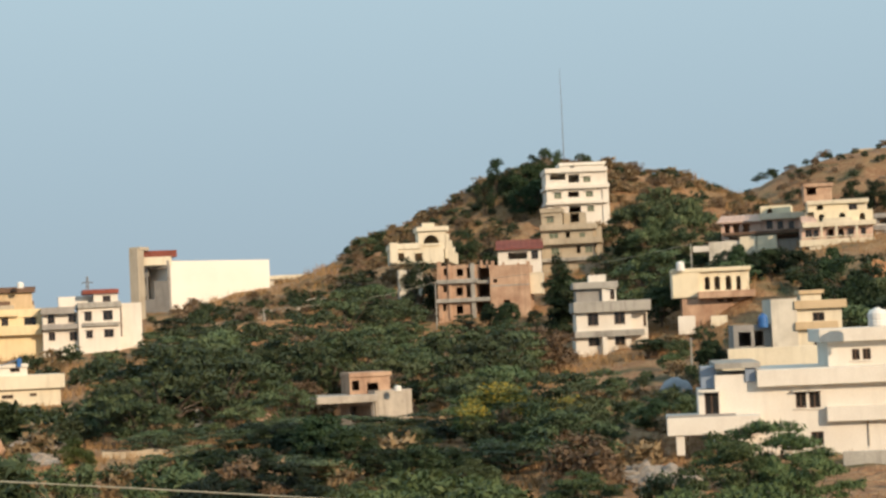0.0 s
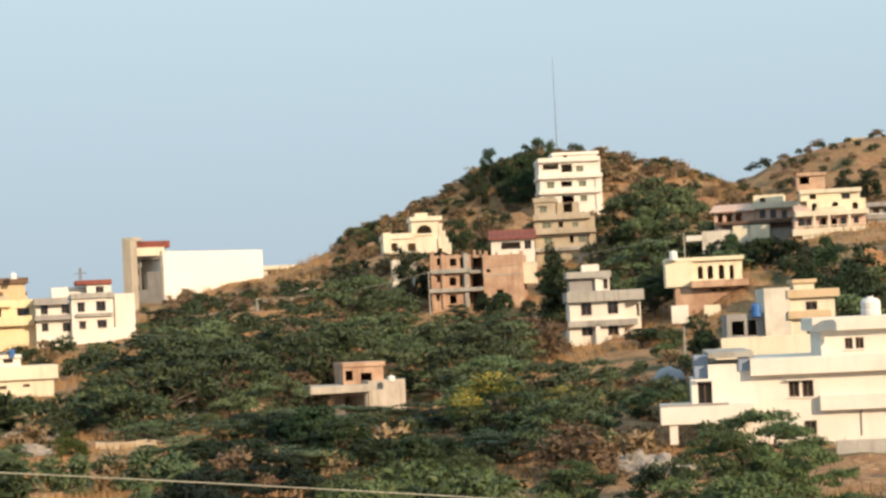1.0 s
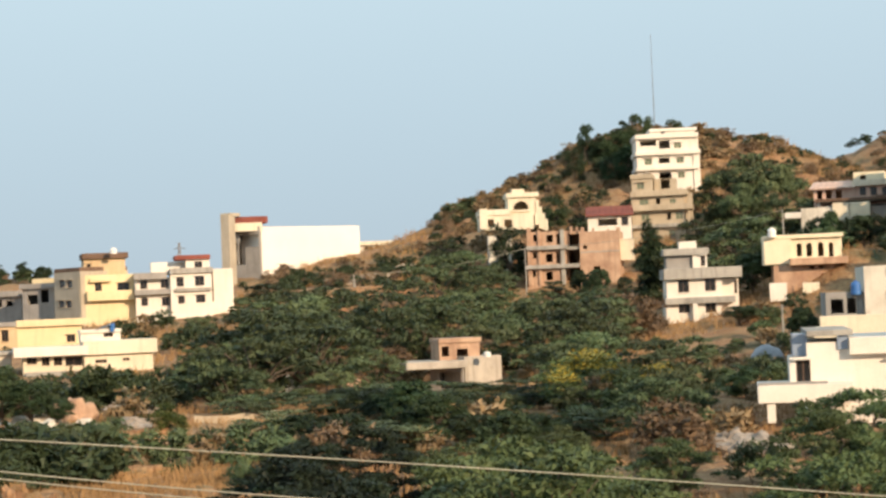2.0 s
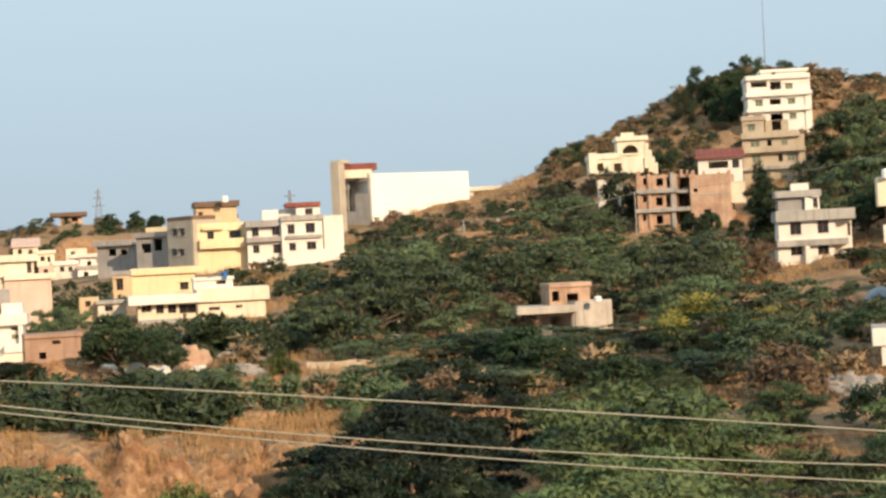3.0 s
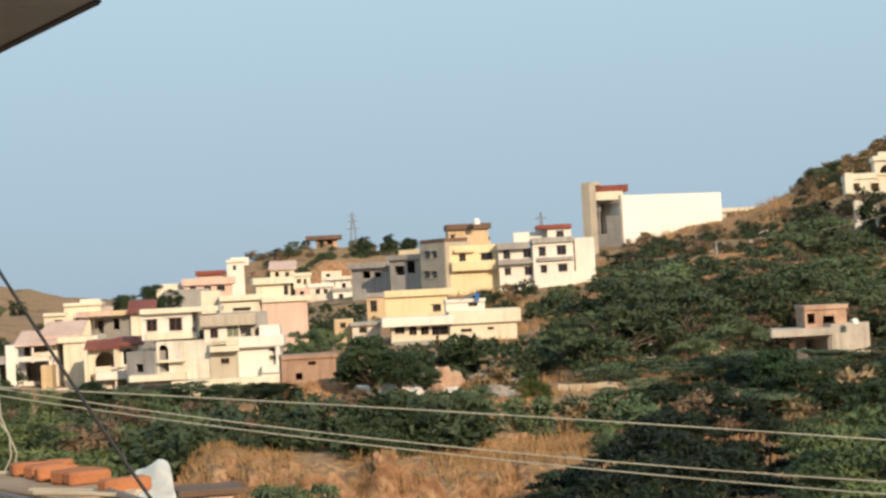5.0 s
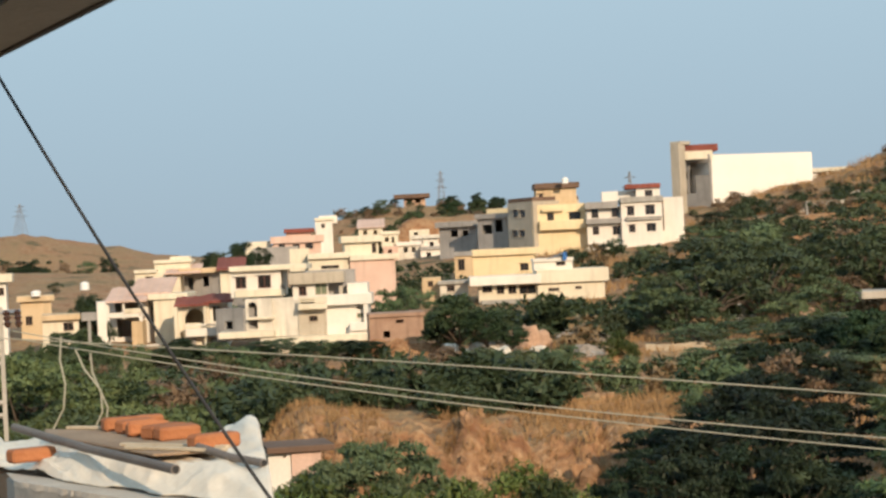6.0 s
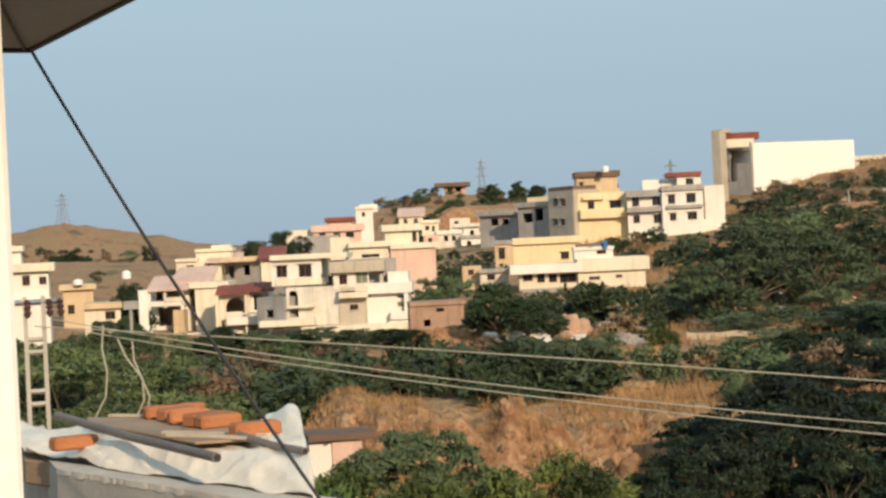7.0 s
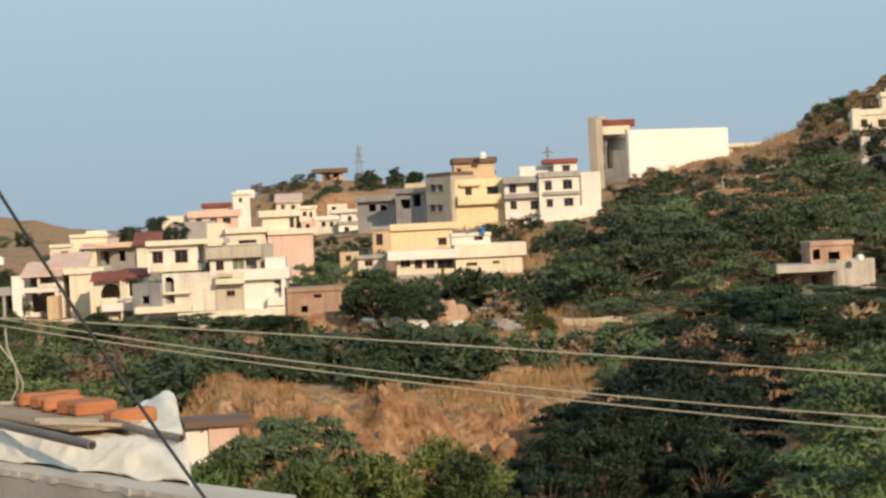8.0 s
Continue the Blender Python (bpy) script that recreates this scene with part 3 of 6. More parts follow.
block(h, 12.6, (-1.37, 3.37, 2.51, 5.49), 1.00, 5, brick, [(-1.15, 4.07, -0.45, 5.02), (0.29, 3.72, 1.37, 4.73)])
bar(h, "roof", 12.6, (-1.43, 5.33, 2.67, 5.75), 0.80, 5.4, brick)
bar(h, "slab", 12.6, (-4.95, 3.02, 0.84, 3.71), -1.50, 7, worn)
block(h, -27.4, (-2.97, -0.59, 0.61, 2.92), 0.16, 6, grey, [(-1.97, 1.05, 0.37, 2.59)])
block(h, 32.6, (0.66, -0.58, 4.7, 3.99), -0.50, 6, worn)
keep_open(1.29, 4.15, 181, -2.83)
h = thing("house", (69.22, 291.91, 21.96), "pale grey low house at the end of the slope", "house")
block(h, -13.3, (-3.64, 0, 3.87, 3.09), 0.00, 8, white, [(-1.95, 1.28, -0.78, 2.49)])
bar(h, "roof", -13.3, (-3.88, 2.92, 4.14, 3.7), -0.60, 9, grey)
keep_open(-14.10, -12.56, 300, 1.90)
h = thing("house", (-31.87, 418.79, 21.16), "distant white terrace building behind the ridge", "house")
block(h, 4.4, (-6.78, -2.02, 6.99, 4.68), 0.00, 9, white, [(-5.74, 3.55, -4.02, 4.41), (-3.04, 3.43, -1.32, 4.29), (-0.33, 3.44, 1.39, 4.3)])
bar(h, "roof", 4.4, (-6.91, 4.56, 7.35, 5.42), -0.80, 10, cream)
bar(h, "band", 4.4, (-6.75, 2.71, 7.02, 3.2), -0.80, 4, concrete)
keep_open(3.38, 5.32, 420, 1.25)
h = thing("pavilion", (-176.97, 575.4, 27.93), "flat-roofed hilltop pavilion on columns", "pavilion")
block(h, 17.1, (-2.87, -1.36, 3.86, 2.1), 0.00, 8, brick, [(-1.81, 0.41, -0.39, 1.83), (0.67, 0.28, 2.44, 1.7)])
bar(h, "roof", 17.1, (-5.99, 1.97, 5.35, 3.21), -2.00, 12, brown)
keep_open(16.60, 17.68, 602, 1.52)
h = thing("hilltop_hut", (140.91, 639.66, 64.98), "small tan hut on a far hilltop", "hut")
block(h, -12.4, (-2.93, 0, 3.14, 2.26), 0.00, 6, tan)
bar(h, "roof", -12.4, (-3.61, 1.89, 3.75, 2.65), -0.60, 7, tan)
keep_open(-12.74, -12.10, 655, 4.62)
h = thing("shed", (-28.29, 73.76, 3), "small whitewashed shed with brown roof edge", "shed")
block(h, 27.0, (-1.07, -3.23, -0.09, 1.15), 0.00, 2.2, white, [(-0.49, 0.96, -0.33, 1.1)])
block(h, 27.0, (-0.14, -3.24, 1.08, 1.22), -0.15, 2.5, pink)
bar(h, "roof", 27.0, (-1.15, 1.17, 1.63, 1.43), -0.40, 3, brown)
keep_open(19.86, 21.86, 79, -6.50)
h = thing("house", (-64.84, 222.75, 6.82), "low weathered shacks between the trees", "house")
block(h, 16.2, (-0.76, -1.97, 2.65, 1.53), 0.00, 6, weathered, [(0.07, 0.59, 1.02, 1.27)])
block(h, 16.2, (-2.91, -1.89, -0.59, 2.34), 2.00, 5, tan, [(-2.22, 1.25, -1.54, 1.94)])
bar(h, "roof", 16.2, (-0.99, 1.46, 2.97, 1.87), -0.50, 7, concrete)
keep_open(15.52, 16.97, 232, -1.28)
h = thing("house", (5.35, 299.95, 14.06), "unfinished three-storey building of bare brick with concrete frame", "house")
block(h, -7.0, (-6.62, 6.42, -0.75, 8.72), 0.00, 8, brick, [(-5.91, 7.25, -5.37, 8.31, "o"), (-3.86, 7.02, -2.79, 8.17, "o"), (-2.26, 6.67, -1.73, 8.26, "o")])
block(h, -7.0, (-6.79, 3.51, -0.92, 5.98), 0.00, 8, brick, [(-6.07, 4.6, -5.53, 5.48, "o"), (-4.04, 3.93, -2.97, 5.25, "o"), (-2.43, 3.67, -1.9, 5.44, "o")])
block(h, -7.0, (-6.97, -1.26, -1.1, 3.07), 0.00, 8, brick, [(-6.23, 1.68, -5.7, 2.65, "o"), (-4.11, 1.1, -3.05, 2.42, "o")])
bar(h, "slab", -7.0, (-6.97, 5.89, -0.57, 6.51), -0.90, 9, concrete)
bar(h, "slab", -7.0, (-7.14, 2.92, 1.3, 3.53), -0.90, 9, concrete)
bar(h, "pillar", -7.0, (-5.2, 0.31, -4.75, 8.97), -0.35, 0.4, brick)
bar(h, "pillar", -7.0, (-1.63, 0.09, -1.01, 8.92), -0.40, 0.4, concrete)
bar(h, "pillar", -7.0, (-6.88, 0.4, -6.25, 9.42), -0.35, 0.4, brick)
block(h, -7.0, (-0.92, -0.69, 1.56, 8.64), 2.20, 5, brick, [(-0.49, 6.17, 1.37, 8.2, "o"), (-0.65, 3.52, 1.21, 5.64, "o"), (-0.81, 0.7, 1.05, 2.82, "o")])
bar(h, "slab", -7.0, (-1.01, 5.73, 1.65, 6.17), 0.00, 7, concrete)
block(h, -7.0, (1.38, -1.22, 7.48, 8.38), -0.50, 9, brick, [(1.92, 5.7, 2.54, 6.23, "o"), (3.4, 1.89, 4.46, 2.95, "o")])
bar(h, "pillar", -7.0, (1.64, 8.38, 2.17, 9.09), -0.50, 0.5, brick)
bar(h, "pillar", -7.0, (3.41, 8.28, 3.76, 8.89), -0.50, 0.5, brick)
bar(h, "pillar", -7.0, (5.71, 8.13, 6.06, 8.66), -0.50, 0.5, brick)
bar(h, "pillar", -7.0, (7.13, 8.04, 7.74, 8.83), -0.50, 0.5, brick)
bar(h, "pillar", -7.0, (-0.14, 8.14, 0.22, 9.38), 0.50, 0.4, brick)
bar(h, "pillar", -7.0, (0.75, 8.09, 1.1, 9.23), 0.50, 0.4, brick)
bar(h, "band", -7.0, (1.44, 5.12, 7.54, 5.3), -0.54, 0.3, concrete)
block(h, -7.0, (7.39, 3.75, 9.33, 7.09), 2.00, 5, cream)
keep_open(-2.73, 0.36, 300, 0.39)
h = thing("house", (-2.99, 317.99, 20.12), "cream villa with arched upper loggia and stepped side wall on hillside", "house")
block(h, 5.5, (-6.21, 3.86, 2.61, 6.29), -0.80, 8, cream, [(-5.1, 4.38, -3.97, 5.69, "o"), (-2.29, 4.22, -0.97, 5.53, "o")])
bar(h, "parapet", 5.5, (-6.4, 6.3, -1.06, 7.24), -1.10, 9, cream)
bar(h, "pier", 5.5, (-6.37, 4.07, -5.06, 7.43), -1.30, 2, cream)
block(h, 5.5, (-1.46, 6.16, 3.15, 9.34), 0.00, 6, cream, [(-0.61, 7.1, 1.93, 8.51, "a")])
bar(h, "roof", 5.5, (-1.73, 9.16, 3.63, 9.91), -0.50, 7, cream)
block(h, 5.5, (-0.66, 9.75, 1.4, 10.6), 1.00, 3, cream)
bar(h, "sill", 5.5, (-0.94, 6.73, 2.16, 7.1), -0.40, 1, cream)
block(h, 5.5, (2.9, 4.52, 3.65, 8.65), 0.00, 5, cream)
block(h, 5.5, (3.51, 3.93, 4.17, 7.49), 0.00, 5, cream)
block(h, 5.5, (4.04, 3.71, 4.6, 6.34), 0.00, 5, cream)
block(h, 5.5, (4.47, 3.5, 5.04, 5.38), 0.00, 5, cream)
block(h, 5.5, (-5.29, -4.47, -1.36, 2.8), -4.00, 3, weathered, [(-4.54, 1.13, -2.48, 2.07, "o")])
keep_open(-0.32, 1.76, 318, 1.46)
h = thing("house", (12.13, 319.77, 22.88), "small white hillside house with red sheet roof", "house")
block(h, -2.2, (-3.49, -4.38, 3.75, 2.92), 0.00, 6, white, [(-1.78, 1.15, 1.42, 2.28, "o"), (2.09, 1.07, 3.22, 2.49)])
pitch(h, "roof", -2.2, (-3.83, 2.73, 4.17, 4.52), -0.80, 7, red)
keep_open(-2.88, -1.45, 320, 1.95)
h = thing("house", (21.36, 325.3, 19.47), "tall beige house with concrete bands and balconies", "house")
block(h, -6.8, (-4.91, 10.21, -1.45, 12.61), 0.00, 8, sand, [(-4.05, 10.71, -2.81, 11.76, "g")])
bar(h, "parapet", -6.8, (-5.11, 12.43, -1.27, 13.19), -0.30, 8, sand)
block(h, -6.8, (-1.26, 9.97, 2.38, 12.46), 3.00, 5, sand, [(-0.16, 10.74, 1.38, 13.23, "o")])
block(h, -6.8, (-5.07, 7.74, 3.75, 9.46), 0.00, 8, sand, [(-3.74, 7.98, -2.2, 8.94, "g"), (-0.94, 8.02, -0.18, 8.98, "o"), (1.36, 7.96, 2.41, 8.82, "g")])
bar(h, "band", -6.8, (-5.18, 9.35, 4.4, 10.31), -0.90, 9, sand)
block(h, -6.8, (-5.04, 4.46, 3.96, 7.05), 0.00, 8, sand, [(-3.51, 5.27, -2.16, 6.52, "g"), (0.82, 5.31, 1.49, 6.56, "o"), (2.26, 5.3, 3.51, 6.55, "g")])
bar(h, "band", -6.8, (-5.13, 6.92, 5.21, 7.88), -1.30, 9, sand)
block(h, -6.8, (-5.07, -0.1, 3.74, 4.26), 0.00, 8, sand, [(-3.48, 2.58, -2.33, 3.73, "g"), (0.93, 2.41, 2.08, 3.56, "g")])
bar(h, "band", -6.8, (-5.13, 4.05, 4.83, 4.62), -1.00, 9, concrete)
block(h, -6.8, (3.73, -0.25, 5.07, 9.89), 2.50, 5, sand)
bar(h, "pillar", -6.8, (4.51, 7.4, 4.9, 9.12), -0.80, 0.4, sand)
bar(h, "pillar", -6.8, (4.34, 4.14, 4.72, 6.73), -0.80, 0.4, sand)
keep_open(-4.59, -2.73, 326, 1.31)
h = thing("house", (25.2, 360.12, 32.74), "tall white apartment building high on the hillside", "house")
block(h, 2.0, (-5.8, 5.98, 5.81, 8.75), 0.00, 9, white, [(-5.05, 6.92, -2.07, 8.41, "o"), (-1.54, 6.75, 0.49, 8.24, "o"), (1.23, 6.73, 2.61, 7.79, "g")])
block(h, 2.0, (-5.76, 3.1, 5.64, 5.76), 0.00, 9, white, [(-4.39, 3.83, -3.01, 5, "g"), (-1.72, 3.99, 0.31, 5.05, "o"), (1.59, 3.93, 2.98, 4.99, "g")])
block(h, 2.0, (-5.73, -3.42, 5.45, 2.78), 0.00, 9, white, [(-1.7, 0.25, 0.54, 2.27, "o"), (1.75, 1.15, 3.03, 2.32, "g"), (-4.45, 1.18, -3.28, 2.24, "g")])
bar(h, "band", 2.0, (-6.1, 5.55, 6.05, 6.3), -0.90, 10, white)
bar(h, "band", 2.0, (-6.06, 2.68, 5.76, 3.31), -0.90, 10, white)
bar(h, "roof", 2.0, (-6.02, 8.65, 5.81, 9.5), -0.70, 10, white)
bar(h, "parapet", 2.0, (-5.08, 6.81, -2.1, 7.35), -0.10, 0.3, white)
block(h, 2.0, (-3, 9.22, 5.43, 10.18), 1.50, 6, white, [(-0.97, 9.53, -0.23, 10.07)])
bar(h, "roof", 2.0, (-3.17, 10.07, 5.79, 10.6), 1.00, 7, white)
block(h, 2.0, (4.73, -3.55, 5.91, 5.46), -0.30, 3, white)
keep_open(-4.90, -2.97, 361, 3.29)
h = thing("house", (-63, 168.61, 2.27), "stepped white village house with brown panels and balconies", "house")
block(h, 16.5, (-6.98, 6.48, -2.21, 9.07), 2.00, 8, white, [(-6.5, 7.34, -5.49, 8.45, "r"), (-4.38, 7.28, -3.16, 8.5, "r")])
bar(h, "roof", 16.5, (-7.01, 8.96, 0.3, 9.44), 1.20, 9, cream)
bar(h, "parapet", 16.5, (-6.6, 6.51, -1.83, 7.14), 1.70, 1, cream)
block(h, 8.5, (-3.16, 2.73, -0.4, 6.33), -0.07, 7, weathered)
block(h, -49.5, (-4.33, 6.03, -0.18, 8.7), 0.37, 5, grey)
block(h, 16.5, (-0.98, 6.07, 2.31, 7.55), 0.00, 7, white, [(-0.44, 6.42, 0.3, 7.32, "r"), (1.1, 6.44, 2.32, 7.6, "g")])
block(h, 16.5, (2.07, 1.67, 5.98, 6.16), -0.30, 7, white, [(4.93, 4.94, 5.62, 5.21, "o"), (4.9, 4.1, 5.58, 4.57, "g")])
block(h, 16.5, (4.11, 6.07, 6.01, 7.39), 0.30, 5, white)
bar(h, "roof", 16.5, (-1.28, 7.52, 3.9, 8.58), -0.80, 6, beige)
bar(h, "balcony", 16.5, (-0.46, 5.15, 2.24, 5.68), -1.50, 2, cream)
bar(h, "rail", 16.5, (-0.37, 6.05, 2.28, 6.26), -1.40, 0.2, cream)
bar(h, "rail", 16.5, (-0.38, 5.84, 2.26, 6), -1.40, 0.2, cream)
block(h, 16.5, (-0.54, 2.35, 2.16, 5.21), -0.20, 6, beige, [(0.44, 3.99, 1.23, 4.52)])
bar(h, "parapet", 16.5, (2.06, 5.42, 6.4, 6.42), -1.20, 6, white)
bar(h, "pillar", 16.5, (5.59, 3.38, 6.01, 5.39), -1.20, 0.4, white)
bar(h, "parapet", 16.5, (4.27, 2.97, 6.7, 3.71), -1.60, 3, white)
bar(h, "pier", 16.5, (4.13, 2.24, 6.51, 3.03), -1.20, 2, white)
bar(h, "band", 16.5, (-4.05, 2.06, 6.64, 2.69), -1.80, 8, cream)
bar(h, "band", 16.5, (-7.95, 2.8, -2.76, 3.38), -1.80, 5, cream)
block(h, 16.5, (-3.9, -0.06, 6.47, 2.11), -1.00, 7, cream, [(-0.71, 0.66, 1.93, 1.83, "o")])
# Wall in shade: its grey colour and turned face carry that shade.
block(h, -23.5, (-7.72, 2.55, -3.98, 5.53), -4.02, 5, grey, [(-6.57, 3.61, -5.5, 4.36, "o")])
block(h, 16.5, (-5.44, 2.7, -3, 6.35), -0.30, 5, weathered, [(-5.27, 3.57, -4.37, 6.06, "a")])
bar(h, "shelf", 16.5, (-5.23, 4.43, -2.79, 4.64), -1.20, 2, cream)
bar(h, "pillar", 16.5, (3.37, 6.35, 3.69, 7.2), -0.40, 1, beige)
keep_open(18.41, 23.05, 180, -3.09)
h = thing("house", (-83.95, 177.11, 2.12), "cream houses with pink sheet roof and dark balconies", "house")
block(h, 17.4, (-3.19, 0.98, 0.7, 6.69), 1.80, 6, white, [(-2.62, 5.5, 0, 6.53, "o"), (-2.5, 2.93, -0.1, 4.81, "o")])
pitch(h, "roof", 17.4, (-3.2, 6.52, 1.03, 7.84), -1.40, 6, pink)
pitch(h, "roof", 17.4, (-0.93, 7.16, 3.3, 8.64), 0.60, 6, pink)
bar(h, "pillar", 17.4, (-3.22, 2.21, -2.82, 6.78), -0.90, 0.4, white)
bar(h, "pillar", 17.4, (0.16, 2.16, 0.5, 6.62), -0.90, 0.4, white)
bar(h, "pillar", 17.4, (-1.49, 4.82, -1.26, 6.71), -0.90, 0.3, white)
bar(h, "balcony", 17.4, (-2.89, 4.98, 0.54, 5.49), -0.90, 2.6, white)
bar(h, "balcony", 17.4, (-1.27, 5.4, 0.56, 5.86), -1.00, 0.3, cream)
block(h, 17.4, (1.49, 0.2, 4.69, 6.71), 0.40, 7, cream, [(3.49, 3.72, 3.84, 5.72, "o"), (4.15, 2.42, 4.78, 3.22, "o")])
block(h, 17.4, (0.7, 0.98, 1.56, 6.58), 2.50, 4, grey, [(0.94, 3.95, 1.39, 6.24, "o")])
bar(h, "roof", 17.4, (0.97, 6.61, 4.97, 7.18), 0.00, 8, cream)
block(h, 17.4, (-0.5, 0.58, 0.58, 4.57), -1.80, 3, tan)
block(h, 17.4, (0.46, -0.12, 4.57, 2.17), -1.60, 4, white)
keep_open(24.02, 26.38, 196, -2.89)
h = thing("house", (-75.08, 172.36, 3.3), "cream house with arched porch and small red canopies", "house")
block(h, 17.5, (-2.5, -0.58, 0.79, 4.89), 0.00, 7, cream, [(-1.57, 3.12, 0.3, 4.49, "a"), (-2.1, 1.46, -1.38, 2.34, "o")])
block(h, 17.5, (0.75, -0.56, 2.45, 5.1), 0.60, 6, white, [(1.08, 3.18, 1.91, 4.67, "o")])
pitch(h, "canopy", 17.5, (-2.49, 4.78, 0.92, 5.55), -1.20, 3, red)
pitch(h, "canopy", 17.5, (0.38, 4.99, 3.24, 5.7), -1.00, 3, red)
bar(h, "balcony", 17.5, (-1.42, 1.85, 2.43, 2.62), -1.60, 3, white)
bar(h, "rail", 17.5, (-1.39, 2.85, 2.24, 3.01), -1.60, 0.2, white)
bar(h, "pillar", 17.5, (0.36, 0.42, 0.63, 4.71), -1.20, 0.4, cream)
bar(h, "pillar", 17.5, (-2.5, 0.56, -2.17, 4.85), -1.20, 0.4, cream)
block(h, 17.5, (-1.48, -0.62, 2.37, 1.85), -0.40, 4, grey, [(-0.59, 0.64, 1.39, 1.63, "o")])
keep_open(22.63, 24.37, 188, -2.65)
h = thing("house", (-94.36, 211.95, 8.36), "large cream house with grey upper wall and red tiled corner roof", "house")
block(h, 20.0, (-5.8, -3.45, -2.02, 3.11), 0.00, 8, cream, [(-4.57, 1.63, -3.63, 2.58)])
bar(h, "roof", 20.0, (-5.87, 3.01, -3.17, 3.41), -0.40, 9, cream)
block(h, 20.0, (-3.56, 2.45, 0.76, 4.21), 2.00, 6, cream)
bar(h, "roof", 20.0, (-3.65, 4.08, 0.94, 4.48), 1.60, 7, cream)
block(h, 20.0, (-1.75, 4.04, 0.61, 4.85), 3.00, 4, cream)
pitch(h, "roof", 20.0, (-2.21, 2.72, 2.11, 3.74), -0.80, 6, pink)
block(h, 20.0, (-1.49, -3.46, -0.41, 2.83), 0.30, 4, cream)
block(h, -10.0, (-1.79, -3.48, 3.41, 2.69), 2.73, 7, grey, [(-1.3, 0.71, -0.49, 2.21, "o"), (0.84, 1.04, 1.81, 2.27, "o")])
bar(h, "roof", 20.0, (-0.6, 2.7, 4.4, 3.31), 0.00, 8, tan)
pitch(h, "roof", 20.0, (3.96, 2.92, 7.42, 4.28), -1.20, 6, red)
block(h, 20.0, (4.34, -3.52, 5.56, 3.09), 0.00, 5, cream)
keep_open(22.21, 25.48, 232, -0.90)
h = thing("house", (47.44, 292.17, 21.91), "long pink house with veranda and sloped sheet roof", "house")
block(h, -13.2, (-5.31, 2.58, 0.68, 5.26), 0.00, 8, pink, [(-4.79, 3.51, -4.01, 4.98, "o"), (-3.5, 3.41, -2.64, 4.88, "o"), (-2.03, 3.48, -1.09, 4.86, "o")])
pitch(h, "roof", -13.2, (-5.88, 5.11, 0.89, 6.49), -1.00, 8, pink)
block(h, -13.2, (0.54, 2.52, 6.82, 5.44), 0.50, 8, pink, [(1.51, 3.93, 2.45, 5.22), (3.13, 3.82, 4.06, 5.11), (4.83, 3.79, 5.67, 4.99)])
bar(h, "parapet", -13.2, (0.49, 5.35, 7.45, 6.29), -0.30, 8, cream)
block(h, -13.2, (0.55, 6.03, 5.14, 7.58), 2.50, 6, yellowpale, [(1.57, 6.44, 2.42, 7.21)])
pitch(h, "roof", -13.2, (3.94, 3.25, 7.16, 4.28), -1.60, 5, brown)
block(h, -13.2, (-4.69, -3.86, 6.89, 3.21), -1.60, 2.5, grey, [(-4.17, 2.46, 0.45, 3.33, "o"), (0.8, 2.18, 6.4, 3.04, "o")])
bar(h, "balcony", -13.2, (-4.99, 3.13, 6.94, 3.56), -2.60, 3, brown)
block(h, -13.2, (-7.03, -4.81, 0.51, 2.29), -3.00, 5, weathered)
block(h, -13.2, (-2.33, -3.32, 0.14, 2.84), -3.40, 3, cream)
block(h, -13.2, (0.3, -2.5, 3.11, 2.82), -3.80, 3, yellowpale)
bar(h, "pier", -13.2, (-9.47, 0.89, -6.88, 1.76), -3.00, 4, white)
keep_open(-10.59, -7.39, 296, 1.92)
h = thing("house", (56.02, 278.42, 19.83), "pink and cream villa with balconies and bare brick roof room", "house")
block(h, -8.4, (-4.22, 2.09, 5.95, 5.38), 0.00, 8, pink, [(-3.7, 3.84, -2.81, 4.99), (-2.49, 3.77, -1.76, 4.92), (-0.46, 3.71, 0.43, 4.95, "a"), (0.99, 3.62, 1.88, 4.85, "a"), (2.46, 3.69, 3.26, 4.92), (4.24, 3.83, 4.96, 4.97)])
bar(h, "balcony", -8.4, (-4.59, 2.51, 6.06, 3.49), -1.50, 3, cream)
bar(h, "rail", -8.4, (-4.37, 3.74, 5.95, 3.9), -1.50, 0.2, cream)
block(h, -8.4, (-2.24, 5.65, 6.14, 7.62), 0.80, 7, yellowpale, [(-1.6, 6.18, -0.8, 7.25), (1.31, 6.07, 2.2, 7.3), (4.22, 5.96, 5.02, 7.11)])
bar(h, "band", -8.4, (-4.09, 5.28, 6.39, 6.02), -1.20, 4, cream)
pitch(h, "canopy", -8.4, (-4.22, 5.98, -1.95, 6.97), -1.00, 3, pink)
bar(h, "parapet", -8.4, (-1.14, 5.96, 3.06, 6.53), -0.90, 3, cream)
bar(h, "pillar", -8.4, (0.52, 3.42, 0.84, 5.39), -1.30, 0.4, cream)
bar(h, "pillar", -8.4, (3.42, 3.23, 3.74, 5.2), -1.30, 0.4, cream)
bar(h, "pillar", -8.4, (-1.58, 3.56, -1.26, 5.53), -1.30, 0.4, cream)
block(h, -8.4, (-3.12, 7.61, 2.54, 8.93), 1.20, 7, yellowpale, [(-1.83, 7.85, -0.86, 8.67)])
block(h, -8.4, (2.22, 7.34, 5.44, 8.81), 1.50, 6, cream, [(2.78, 7.53, 3.99, 8.51)])
bar(h, "roof", -8.4, (-3.23, 8.66, 5.64, 9.24), 0.80, 8, cream)
